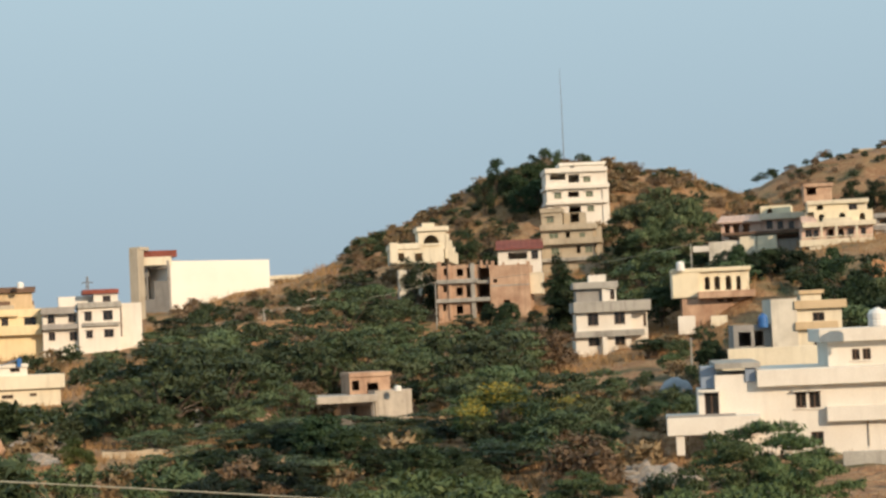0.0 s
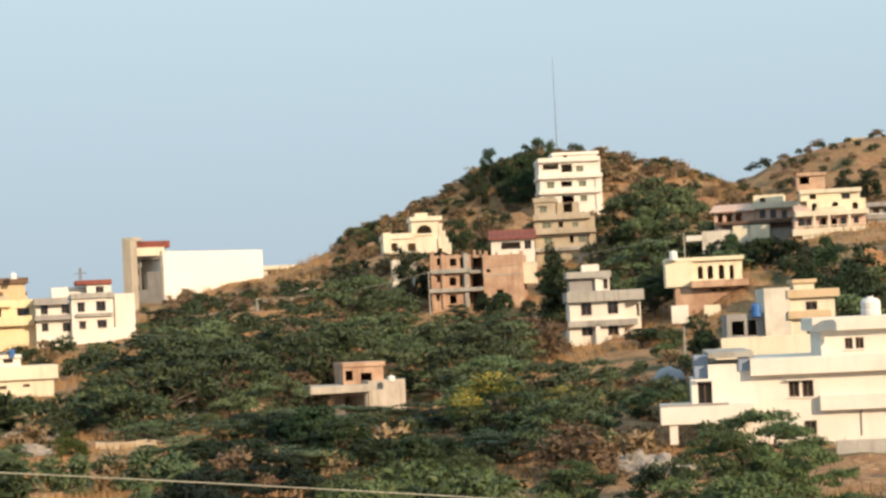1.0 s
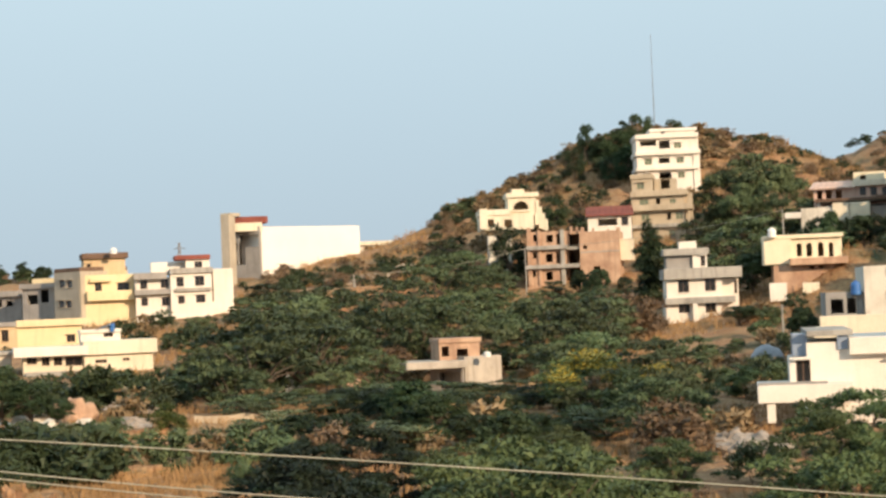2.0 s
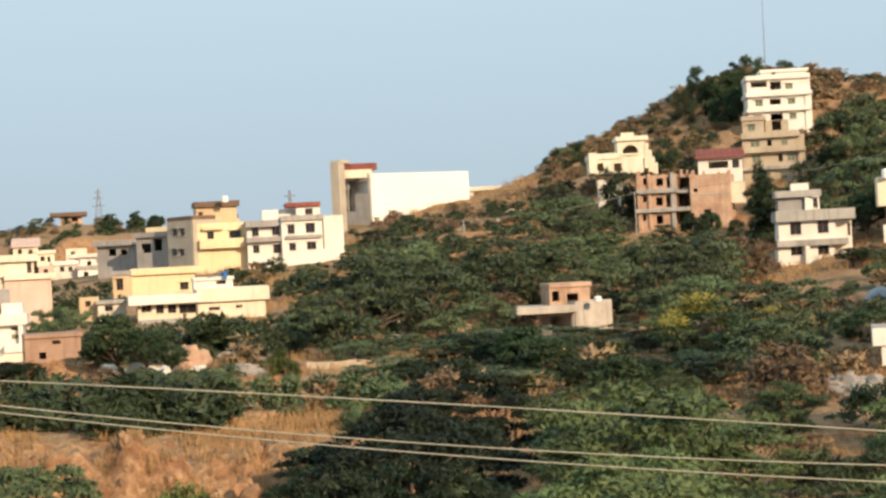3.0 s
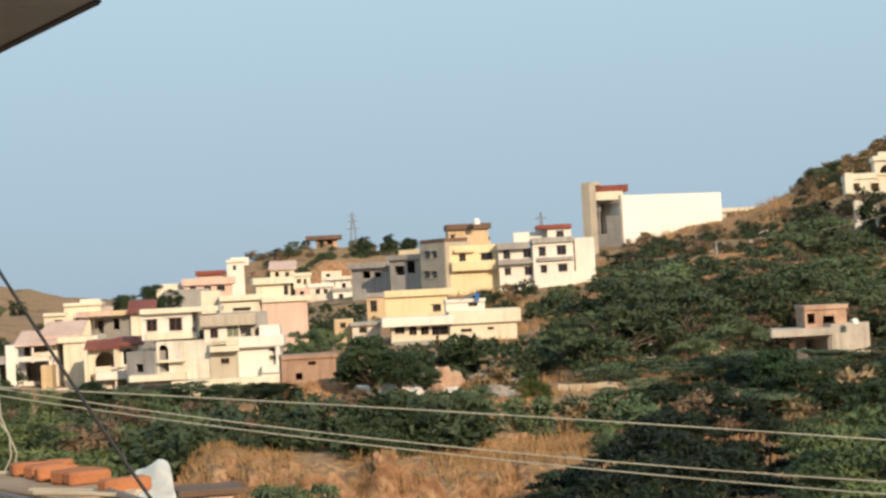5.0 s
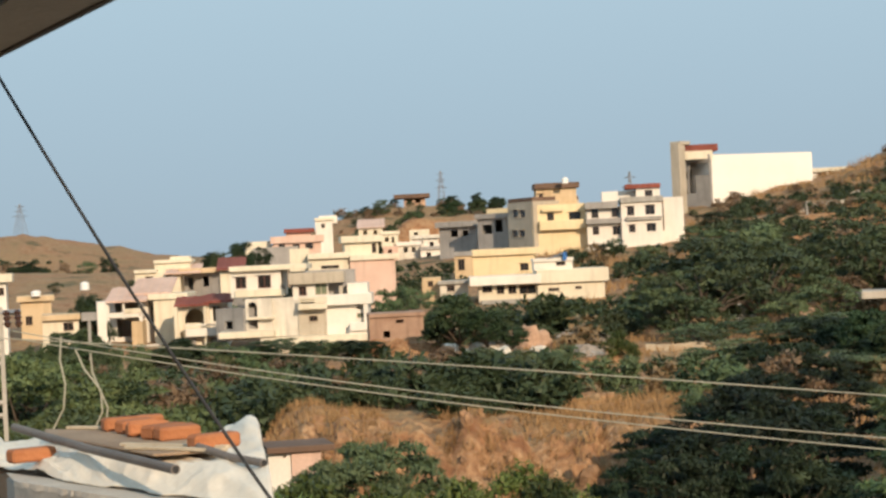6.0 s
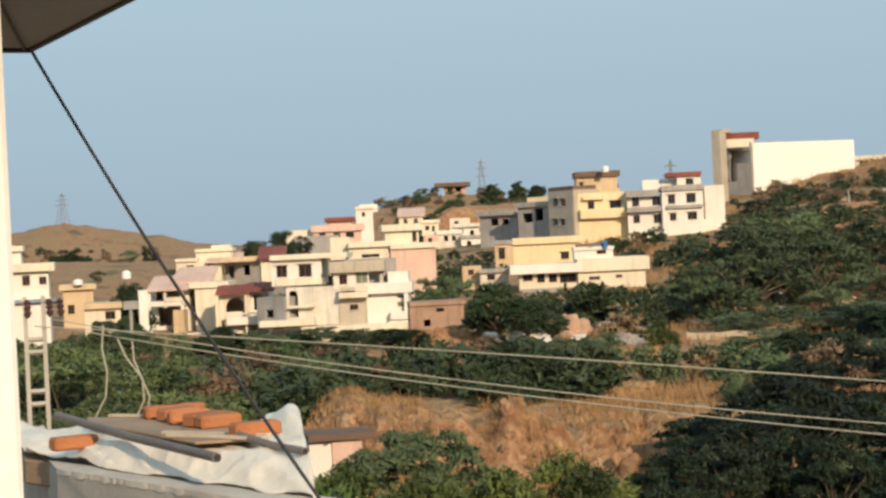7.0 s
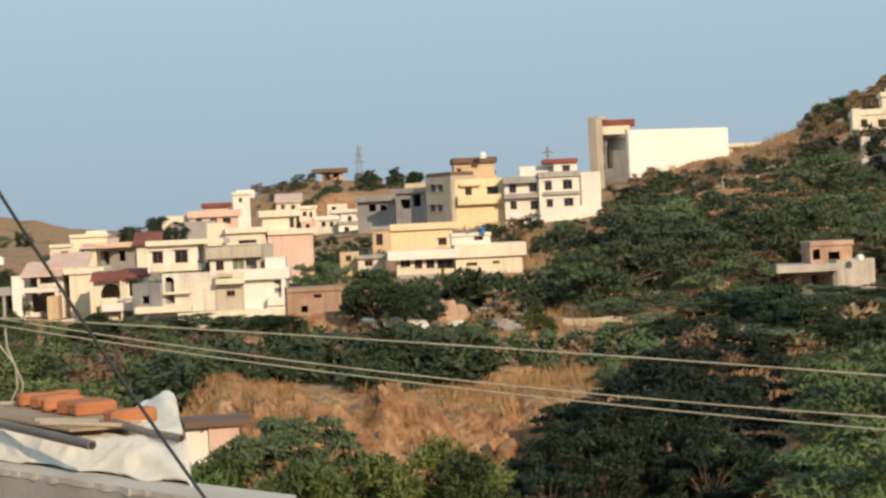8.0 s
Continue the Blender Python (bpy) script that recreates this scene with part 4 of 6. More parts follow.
block(h, -8.4, (-3.48, 9.18, 0.57, 11.57), 3.00, 6, brick, [(-3.05, 10.23, -1.67, 11.38, "o")])
bar(h, "roof", -8.4, (-3.56, 11.4, 0.81, 11.89), 2.60, 7, brick)
block(h, -8.4, (-3.25, 0.13, -0.66, 2.43), -2.00, 4, cream)
keep_open(-12.59, -10.41, 284, 1.58)
h = thing("house", (70.46, 301.89, 21.71), "white low house with rounded end beside grey terrace", "house")
block(h, -13.1, (-2.85, 1.66, 0.98, 4), 0.00, 6, white, [(-0.42, 2.15, 0.28, 3.22, "o")])
bar(h, "roof", -13.1, (-2.94, 3.84, 0.55, 4.55), -0.30, 6, white)
block(h, -13.1, (-2.88, 3.75, 3.2, 6.25), 12.00, 7, grey, [(-1.99, 4.94, -0.94, 5.92, "o"), (-0.25, 4.81, 0.8, 5.79, "o"), (1.67, 4.68, 2.71, 5.75, "o")])
bar(h, "roof", -13.1, (-2.95, 6.16, 3.48, 6.87), 11.00, 8, grey)
block(h, -13.1, (0.35, -0.19, 5.54, 1.94), -2.00, 5, weathered, [(1.4, 0.76, 2.61, 1.47, "o")])
keep_open(-14.15, -12.51, 310, 1.79)
h = thing("wall_ruin", (-49.81, 155.2, 3.77), "ruined low brick wall enclosure", "wall")
block(h, 20.8, (-2.22, -1.37, 2.39, 3.12), 0.00, 5, brickdark, [(0.05, 2.53, 0.72, 2.82, "o"), (-1.06, 1.34, -0.49, 1.91, "o")])
bar(h, "band", 20.8, (-2.23, 3.07, 2.57, 3.4), -0.20, 5.4, brickdark)
keep_open(16.95, 18.63, 163, -2.89)
h = thing("house", (-115.37, 372.54, 10.4), "cluster house of weathered white walls", "house")
block(h, 17.2, (-2.86, -0.55, 1.72, 3.7), 0.00, 8, weathered, [(-1.58, 2.24, -0.78, 3.27, "o"), (0.03, 2.17, 0.83, 3.2, "o")])
bar(h, "roof", 17.2, (-3.12, 3.59, 2.15, 4.39), -0.50, 9, white)
block(h, 17.2, (0.07, -0.4, 5.57, 5.15), 2.00, 8, white, [(1.47, 3.59, 2.39, 4.5, "o"), (3.76, 3.25, 4.56, 4.17, "o")])
bar(h, "roof", 17.2, (-0.07, 4.91, 6.12, 5.6), 1.00, 9, weathered)
block(h, 17.2, (1.81, -0.33, 7.77, 2.76), -3.00, 8, white, [(2.96, 0.99, 3.88, 2.02, "o"), (5.71, 0.86, 6.52, 1.89, "o")])
bar(h, "roof", 17.2, (1.65, 2.53, 8.08, 3.21), -3.50, 9, grey)
block(h, 17.2, (-6.08, 3.43, -2.63, 6.19), 4.00, 6, cream, [(-5.38, 4.61, -4.57, 5.53, "o"), (-4.01, 4.32, -3.43, 5.47, "o")])
bar(h, "roof", 17.2, (-6.23, 6.07, -2.33, 6.76), 3.50, 7, cream)
block(h, 17.2, (-5.74, -0.67, -2.76, 3.65), -1.00, 5, pink, [(-4.81, 2.05, -4.01, 2.97, "o")])
keep_open(16.04, 18.17, 390, -0.24)
h = thing("house", (-120.27, 381.49, 12.58), "small cream pitched-roof house below the pavilion hill", "house")
block(h, 17.5, (-8.83, 3.37, -3.88, 5.73), 0.00, 8, cream, [(-7.88, 4.13, -7.06, 5.08, "o"), (-5.77, 4.03, -4.94, 4.97, "o")])
pitch(h, "roof", 17.5, (-9.21, 5.49, -3.32, 7.37), -0.80, 9, pink)
block(h, 17.5, (1.75, -2.47, 5.98, 4.76), 4.00, 8, cream, [(2.69, 3.27, 3.51, 4.21, "o")])
block(h, 17.5, (7.49, -2.2, 11.49, 1.66), 3.00, 7, weathered, [(8.68, 0.39, 9.62, 1.21, "o")])
keep_open(15.86, 18.86, 400, 0.08)


def tube(bm, pts, radii_, sides=6):
    rings = []
    for k, p in enumerate(pts):
        p = Vector(p)
        d = (Vector(pts[min(k + 1, len(pts) - 1)]) - Vector(pts[max(k - 1, 0)])).normalized()
        u = d.cross(Vector((0.3, 0.9, 0.1))).normalized()
        v = d.cross(u)
        r = radii_[k] if isinstance(radii_, (list, tuple)) else radii_
        rings.append([bm.verts.new(p + r * (math.cos(2 * math.pi * s / sides) * u + math.sin(2 * math.pi * s / sides) * v)) for s in range(sides)])
    for a, b in zip(rings, rings[1:]):
        for s in range(sides):
            bm.faces.new((a[s], a[(s + 1) % sides], b[(s + 1) % sides], b[s]))
    bm.faces.new(rings[0][::-1])
    bm.faces.new(rings[-1])


def water_tank(place, r, h, mat, label):
    t = thing("water_tank", place, label, "water tank", "roof tanks")
    bm = bmesh.new()
    prof = ((0.96, 0), (1, 0.05), (1, 0.32), (0.95, 0.36), (1, 0.40), (1, 0.72), (0.95, 0.76), (0.8, 0.9), (0.35, 0.97))
    tube(bm, [(0, 0, h * z) for _, z in prof], [r * a for a, _ in prof], 16)
    part("body", bm, mat, t)
    bm = bmesh.new()
    tube(bm, [(0, 0, h * 0.97), (0, 0, h * 1.04)], r * 0.3, 12)
    part("lid", bm, mat, t)


water_tank((26.77, 120.05, 11.29), 0.62, 1.15, tank_white, "white plastic water tank on a flat roof")
water_tank((29.3, 240.78, 18.65), 0.53, 1.21, tank_white, "white plastic water tank on yellow house roof")
water_tank((27.73, 169.75, 11.36), 0.45, 1.2, tank_blue, "blue plastic water tank beside a shed")
water_tank((-67.76, 304.55, 22.44), 0.55, 1.0, tank_white, "white water tank on a brown roof")
water_tank((-96.7, 179.62, 9.58), 0.5, 0.6, tank_white, "white water tank on a tan roof")
water_tank((-97.22, 191.77, 9.87), 0.5, 0.9, tank_white, "white water tank among village roofs")
water_tank((-5.07, 179.93, 6.97), 0.35, 0.5, tank_white, "small white water tank on the brick hut")

# ---- plants ----
def leaf_mesh(name, centres, up, rng, count, size, mat, parent, droop=0.35):
    """Many small leaf sprays: centres are (x, y, z, rx, rz) pads, filled mostly near their upper shell."""
    c = np.array(centres)
    w = c[:, 3] ** 2
    pick = rng.choice(len(c), count, p=w / w.sum())
    d = rng.normal(size=(count, 3))
    d /= np.linalg.norm(d, axis=1)[:, None]
    d[:, 2] = np.where(rng.random(count) < up, np.abs(d[:, 2]), d[:, 2])
    rad = rng.random(count) ** 0.35 * rng.uniform(0.85, 1.12, count)
    p = c[pick, :3] + d * rad[:, None] * np.stack([c[pick, 3], c[pick, 3], c[pick, 4]], 1)
    face = d + rng.normal(size=(count, 3)) * 0.4 + [0, 0, 0.35]      # leaf planes follow the clump's surface
    a = d * [1, 1, 0.35] + rng.normal(size=(count, 3)) * 0.55      # sprays point outwards and droop
    a[:, 2] -= droop * rng.random(count)
    a /= np.linalg.norm(a, axis=1)[:, None] + 1e-9
    b = np.cross(a, face)
    b /= np.linalg.norm(b, axis=1)[:, None] + 1e-9
    ln = size * rng.uniform(0.6, 1.5, count)[:, None]
    wd = ln * rng.uniform(0.28, 0.5, count)[:, None]
    v = np.stack([p - a * ln * 0.8 - b * wd, p + a * ln * 1.2, p - a * ln * 0.5 + b * wd], 1).reshape(-1, 3)
    me = bpy.data.meshes.new(name)
    me.from_pydata(v.tolist(), [], np.arange(count * 3).reshape(-1, 3).tolist())
    me.materials.append(mat)
    ob = new(name, me)
    ob.parent = parent
    return ob


def tree(name, label, category, seed, height, width, mat, count, size, shape="acacia", up=0.75, extra=None):
    """A tree at the origin: forked tapered trunk with limbs, and a crown of leafy pads."""
    rng = np.random.default_rng(seed)
    t = thing(name, (0, 0, 0), label, category)
    bm = bmesh.new()
    pads = []
    if shape == "column":
        tube(bm, [(0, 0, -0.5), (0.05, 0, height * 0.5), (0, 0, height * 0.95)], [0.16, 0.1, 0.03])
        for k in range(26):
            z = height * (0.10 + 0.88 * k / 25)
            r = width / 2 * min(1, 0.55 + 2.2 * (z / height)) * (1 - (z / height) ** 3) ** 0.6 + 0.12
            a = rng.uniform(0, 6.28)
            pads.append((math.cos(a) * r * 0.35, math.sin(a) * r * 0.35, z, r * 0.8, height * 0.06))
    elif shape == "dome":
        tube(bm, [(0, 0, -0.6), (0.1, 0, height * 0.2), (0, 0.1, height * 0.6)], [0.2, 0.16, 0.05])
        for k in range(64):
            d = Vector(rng.normal(size=3)).normalized()
            d.z = abs(d.z) if rng.random() < 0.72 else d.z * 0.5
            s = rng.uniform(0.75, 1.0)
            e = Vector((d.x * width * 0.40 * s, d.y * width * 0.40 * s, height * (0.46 + 0.43 * d.z * s)))
            if k % 5 == 0:
                tube(bm, [(0, 0, height * 0.2), e * 0.9], [0.09, 0.03], 4)
            pr = width * rng.uniform(0.07, 0.135)
            pads.append((e.x, e.y, e.z, pr, pr * 0.6))
    else:
        fork = height * {"acacia": 0.14, "round": 0.22, "bush": 0.06, "shrub": 0.05}[shape]
        lean = rng.normal(size=2) * 0.15
        base_r = 0.035 * height if shape in ("acacia", "round") else 0.012 * height
        tube(bm, [(0, 0, -0.6), (lean[0] * 0.5, lean[1] * 0.5, fork * 0.5), (lean[0], lean[1], fork)], [base_r, base_r * 0.8, base_r * 0.65])
        limbs = {"acacia": 9, "round": 9, "bush": 8, "shrub": 7}[shape]
        for k in range(limbs):
            a = 6.28 * k / limbs + rng.uniform(-0.4, 0.4)
            reach = width / 2 * rng.uniform(0.35, 0.82)
            if shape == "acacia":
                top = height * rng.uniform(0.42, 0.92) - 0.10 * reach
            else:
                top = height * rng.uniform(0.35, 0.8)
            e = Vector((math.cos(a) * reach, math.sin(a) * reach, top))
            s = Vector((lean[0], lean[1], fork))
            m = s.lerp(e, 0.5) + Vector((0, 0, 0.08 * height))
            tube(bm, [s, m, e], [base_r * 0.5, base_r * 0.3, base_r * 0.1], 5)
            if shape != "acacia":
                for j in range(3):
                    o = rng.normal(size=3)
                    pr = width * rng.uniform(0.10, 0.19)
                    pads.append((e.x + o[0] * width * 0.07, e.y + o[1] * width * 0.07, top + o[2] * 0.07 * height, pr, pr * 0.85))
        if shape == "acacia":      # tiers of flat clumps, higher in the middle, with stray ones past the rim
            for j in range(17):
                a, r = 2.4 * j + rng.uniform(-0.4, 0.4), width * 0.46 * math.sqrt((j + 0.4) / 17)
                pr = width * rng.uniform(0.10, 0.17)
                pads.append((math.cos(a) * r, math.sin(a) * r, height * (0.93 - 0.42 * (r / (width * 0.5)) ** 2 + rng.normal() * 0.07), pr, pr * rng.uniform(0.3, 0.5)))
            for j in range(10):
                a, r = rng.uniform(0, 6.28), width * rng.uniform(0.30, 0.54)
                pr = width * rng.uniform(0.05, 0.09)
                pads.append((math.cos(a) * r, math.sin(a) * r, height * rng.uniform(0.4, 0.72), pr, pr * 0.4))
            for j in range(9):
                a, r = rng.uniform(0, 6.28), width * rng.uniform(0.15, 0.38)
                pads.append((math.cos(a) * r, math.sin(a) * r, height * rng.uniform(0.18, 0.42), width * 0.13, height * 0.09))
        else:
            for j in range(4):
                o = rng.normal(size=2) * width * 0.13
                pr = width * rng.uniform(0.14, 0.22)
                pads.append((o[0], o[1], height * rng.uniform(0.78, 0.95), pr, pr * 0.75))
            for j in range(7):
                a, r = rng.uniform(0, 6.28), width * 0.33
                pads.append((math.cos(a) * r, math.sin(a) * r, height * rng.uniform(0.14, 0.35), width * 0.17, height * 0.16))
    part("trunk", bm, bark, t)
    leaf_mesh("crown", pads, up, rng, count, size, mat, t)
    if extra:
        tops = [p for p in pads if p[2] > height * 0.5 and p[0] - p[1] < width * 0.12]
        leaf_mesh("blossom", tops, 0.95, rng, extra[1], size * 0.8, extra[0], t)
    return t


A_LABEL = "spreading thorny acacia tree with fine green foliage"
KINDS = {
    "acacia": [tree("acacia_tree", A_LABEL, "tree", 11 + k, 5.0 + 0.5 * k, 7.4 + 0.6 * k, leaf_acacia, 3000, 0.23, up=0.9) for k in range(4)],
    "acacia_near": [tree("acacia_tree", A_LABEL, "tree", 31 + k, 5.0, 7.2, leaf_spray, 8500, 0.125, up=0.9) for k in range(3)],
    "acacia_dim": [tree("acacia_tree", A_LABEL, "tree", 35 + k, 4.6, 7.4, leaf_acacia, 7000, 0.15, up=0.85) for k in range(2)],
    "hummock": [tree("straw_clump", "pale straw-coloured clump of dry grass on the hill", "grass clump", 75 + k, 1.7, 3.4, straw_dull, 1500, 0.16, "bush") for k in range(2)],
    "dark": [tree("tree", "dense dark green broadleaf tree", "tree", 41 + k, 6.5, 7.0, leaf_dark, 4600, 0.23, "round") for k in range(3)],
    "dense": [tree("tree", "rounded dense dark green tree with clumped crown", "tree", 45 + k, 6.5, 7.0, leaf_dark, 6400, 0.2, "dome", 0.85) for k in range(2)],
    "deep": [tree("tree", "dark green thicket tree in the valley bottom, shade held in its leaf colour", "tree", 48 + k, 5.4, 7.4, leaf_deep, 8000, 0.17, "acacia", 0.8) for k in range(2)],
    "bush": [tree("bush", "low green roadside bush", "bush", 51 + k, 2.2, 3.6, leaf_acacia, 1700, 0.17, "bush") for k in range(3)],
    "fresh": [tree("bush", "bright green leafy bush in the valley", "bush", 61 + k, 3.6, 5.0, leaf_fresh, 6000, 0.13, "bush") for k in range(2)],
    "dry": [tree("shrub", "dry brown leafless-looking shrub", "shrub", 71 + k, 2.6, 4.0, leaf_dry, 1600, 0.17, "shrub") for k in range(2)],
    "column": [tree("column_tree", "tall narrow dark evergreen tree", "tree", 81, 10.0, 4.2, leaf_dark, 6500, 0.2, "column")],
    "blossom": [tree("flowering_tree", "green tree with yellow blossom over its crown", "tree", 91, 6.5, 9.0, leaf_spray, 9000, 0.17, "round", 0.75, (petal, 4200))],
}
TALL = {k: max(v.co.z for t in ts for c in t.children if c.name.startswith("crown") for v in c.data.vertices) * 0.97 for k, ts in KINDS.items()}
used = set()


def plant(kind, x, y, scale=1.0, squash=1.0, pick=None):
    src = KINDS[kind][random.randrange(len(KINDS[kind])) if pick is None else pick]
    m = pose(x, y, rough_ground(x, y) - 0.05, 0, 0, random.uniform(0, 360)) @ Matrix.Diagonal((scale, scale, scale * squash, 1))
    if src.name not in used:
        used.add(src.name)
        src.matrix_basis = m
        return src
    return copy_thing(src, m @ Matrix.Diagonal((1 / src.scale.x, 1 / src.scale.y, 1 / src.scale.z, 1)))


def at(p):
    return p[0], p[1]


def seat(kind, p, top, span=0.0):
    """A tree whose crown top reaches the height top at the place p."""
    x, y = at(p)
    src_h = TALL[kind]
    tall = max(0.3, (top - rough_ground(x, y)) / src_h)
    wide = span or max(0.3, (top - p[2]) / src_h * 1.25, tall * 0.72)
    return plant(kind, x, y, wide, tall / wide)


for q in (((-26.7, 145.57, 3.62), (-19.35, 146.73, 3.07)),):
    b0, b1 = (math.degrees(math.atan2(-v[0], v[1])) for v in q)
    keep_open(min(b0, b1), max(b0, b1), 150, math.degrees(math.atan((q[0][2] - EYE.z) / 148)) - 0.1)
seat("column", (15.2, 261.56, 13.42), (15.47, 261.54, 22.3)[2], 1.15)
for p, top, k in (
    ((6.26, 394.95, 40.56), (6.36, 394.95, 42.78)[2], "bush"),
    ((-18.15, 387.58, 29.1), (-18.31, 387.57, 30.6)[2], "bush"), ((18.41, 379.55, 36.08), (18.69, 379.54, 41.9)[2], "dark"),
    ((27.99, 252.45, 12.03), (28.25, 252.42, 17.22)[2], "dense"), ((23.2, 224.81, 6.82), (23.27, 224.8, 10.71)[2], "dense"),
    ((15.58, 149.19, 3.52), (15.74, 149.17, 6.57)[2], "dark"), ((16.36, 189.29, 5.28), (16.5, 189.28, 8.16)[2], "acacia"), ((26.98, 198.17, 7.42), (27.13, 198.15, 10.33)[2], "dense"),
    ((10.28, 229.77, 8.32), (10.5, 229.76, 13.04)[2], "dry"), ((12.08, 225.68, 8.3), (12.59, 225.65, 11.92)[2], "dry"), ((8.16, 234.86, 9.73), (8.3, 234.85, 12.83)[2], "dry"),
    ((15.16, 93.78, 3.96), (15.9, 93.66, 7.99)[2], "acacia_near"), ((12.86, 91.1, 4.27), (12.99, 91.08, 6.8)[2], "acacia_near"), ((16.11, 88.55, 4.07), (15.99, 88.57, 6.53)[2], "acacia_near"),
    ((3.49, 139.96, 3.32), (3.32, 139.96, 8.46)[2], "blossom"), ((9.06, 143.71, 2.84), (9.26, 143.7, 7.04)[2], "blossom"), ((5.97, 131.86, 3.32), (6.17, 131.86, 7.36)[2], "dark"),
    ((-40.33, 282.13, 12.38), (-39.32, 282.27, 17.49)[2], "acacia"), ((-35.59, 277.73, 13), (-35.06, 277.8, 16.09)[2], "acacia"), ((-43.03, 280.72, 12.1), (-42.47, 280.81, 16.2)[2], "acacia"),
    ((-4.58, 305.97, 21.45), (-4.42, 305.97, 24.87)[2], "dark"), ((7.86, 279.89, 13.49), (7.99, 279.89, 16.37)[2], "dark"), ((-11.62, 299.77, 19.81), (-11.46, 299.78, 23.52)[2], "acacia"),
    ((3.1, 334.99, 26.92), (3.26, 334.98, 30.37)[2], "dark"), ((25.47, 298.92, 20.75), (26.12, 298.86, 25.13)[2], "acacia"),
    ((45.51, 258.02, 18.48), (45.68, 257.99, 21.89)[2], "dark"), ((42.47, 262.59, 19.15), (41.86, 262.69, 21.9)[2], "dark"), ((47.54, 245.44, 16.52), (47.01, 245.54, 19.81)[2], "acacia"),
    ((44.9, 210.26, 12.9), (45.14, 210.21, 17.53)[2], "dark"), ((47.22, 230.21, 14.76), (47.47, 230.16, 19.5)[2], "dark"), ((48.36, 214.62, 13.12), (48.6, 214.57, 17.53)[2], "acacia"),
    ((38.25, 265.26, 19.83), (38.36, 265.24, 22.17)[2], "dark"),
    ((-25.7, 131.51, 4.52), (-25.43, 131.56, 6.2)[2], "fresh"), ((-45.87, 199.8, 4.46), (-46.35, 199.69, 6.71)[2], "acacia"), ((-58.07, 180.91, 6.61), (-57.91, 180.96, 9.96)[2], "acacia"), ((-57.15, 187.48, 6.3), (-57.01, 187.52, 9.3)[2], "acacia"),
    ((-124.57, 305.59, 12.61), (-124.43, 305.64, 15.7)[2], "dark"), ((-125.58, 315.96, 12.48), (-125.47, 316, 14.97)[2], "dark"), ((-134.44, 317.73, 12.35), (-134.53, 317.69, 14.48)[2], "bush"),
    ((-21.64, 64.47, 3.9), (-21.56, 64.49, 5.66)[2], "acacia_dim"), ((-21.93, 62.25, 3.99), (-21.87, 62.27, 5.25)[2], "acacia_dim"), ((-16.07, 61.95, 3.41), (-16, 61.97, 5.01)[2], "fresh"), ((-20.8, 56.28, 3.88), (-20.73, 56.3, 5.38)[2], "fresh"),
    ((-16.78, 57.61, 3.67), (-17.05, 57.53, 5.1)[2], "fresh"), ((-14.17, 60.36, 3.26), (-14.45, 60.29, 4.82)[2], "fresh"), ((-18.18, 55.08, 4.05), (-18.13, 55.09, 5.16)[2], "fresh"),
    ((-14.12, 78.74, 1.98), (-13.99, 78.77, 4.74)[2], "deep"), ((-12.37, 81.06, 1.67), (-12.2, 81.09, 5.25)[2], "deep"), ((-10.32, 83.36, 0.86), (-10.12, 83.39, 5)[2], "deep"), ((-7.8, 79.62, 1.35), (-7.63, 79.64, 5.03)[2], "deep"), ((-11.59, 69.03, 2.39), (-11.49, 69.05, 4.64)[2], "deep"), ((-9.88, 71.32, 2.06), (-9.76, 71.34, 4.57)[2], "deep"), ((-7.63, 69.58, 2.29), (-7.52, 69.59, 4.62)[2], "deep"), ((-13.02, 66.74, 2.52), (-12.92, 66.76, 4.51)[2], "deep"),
    ((-85.78, 169.54, 6.46), (-85.39, 169.73, 9.75)[2], "dark"), ((-194.13, 563.5, 24.68), (-194.03, 563.53, 26.96)[2], "acacia"), ((-188.5, 563.3, 24.91), (-188.36, 563.34, 27.88)[2], "dark"), ((-183.7, 562.78, 25.36), (-183.58, 562.82, 27.97)[2], "acacia"),
    ((-267.8, 491.81, 9.54), (-266.83, 492.34, 15.97)[2], "dark"), ((-270.58, 490.29, 9.7), (-271.09, 490.01, 14.26)[2], "dark"), ((-263.61, 494.08, 9.3), (-263.68, 494.04, 14.18)[2], "acacia"),
    ((105.44, 631.26, 57.03), (105.63, 631.22, 60.76)[2], "dark"), ((146.35, 633.31, 63.76), (146.52, 633.27, 66.94)[2], "dark"), ((123.37, 576.96, 48.51), (123.61, 576.91, 53.1)[2], "dark"), ((129.84, 575.54, 48.11), (130.1, 575.48, 53.03)[2], "dark"),
):
    seat(k, p, top)
for lo, hi, near, far, n in ((14.5, 18.2, 570, 600, 34), (26, 31, 600, 660, 7), (-13, -9, 560, 600, 14), (-9, -5, 425, 440, 8), (18, 23.5, 420, 560, 18)):
    for k in range(n):
        aa, dd = radians(random.uniform(lo, hi)), random.uniform(near, far)
        if radians(16.2) < aa < radians(18.0) and near == 570:
            continue
        plant(random.choice(("dark", "acacia", "bush")), -dd * math.sin(aa), dd * math.cos(aa), random.uniform(0.5, 0.9))
for p, top, span in (((36.34, 327.99, 25.09), (37.34, 327.88, 35.51)[2], 2.1), ((32.43, 330.41, 25.37), (32.61, 330.39, 32.98)[2], 1.4), ((40.34, 323.49, 25.18), (40.74, 323.44, 33.09)[2], 1.5),
                     ((33.64, 316.22, 24.68), (33.9, 316.19, 29.81)[2], 1.0), ((37.77, 315.75, 24.47), (38.01, 315.72, 29.12)[2], 1.0)):
    seat("acacia_dim", p, top, span)
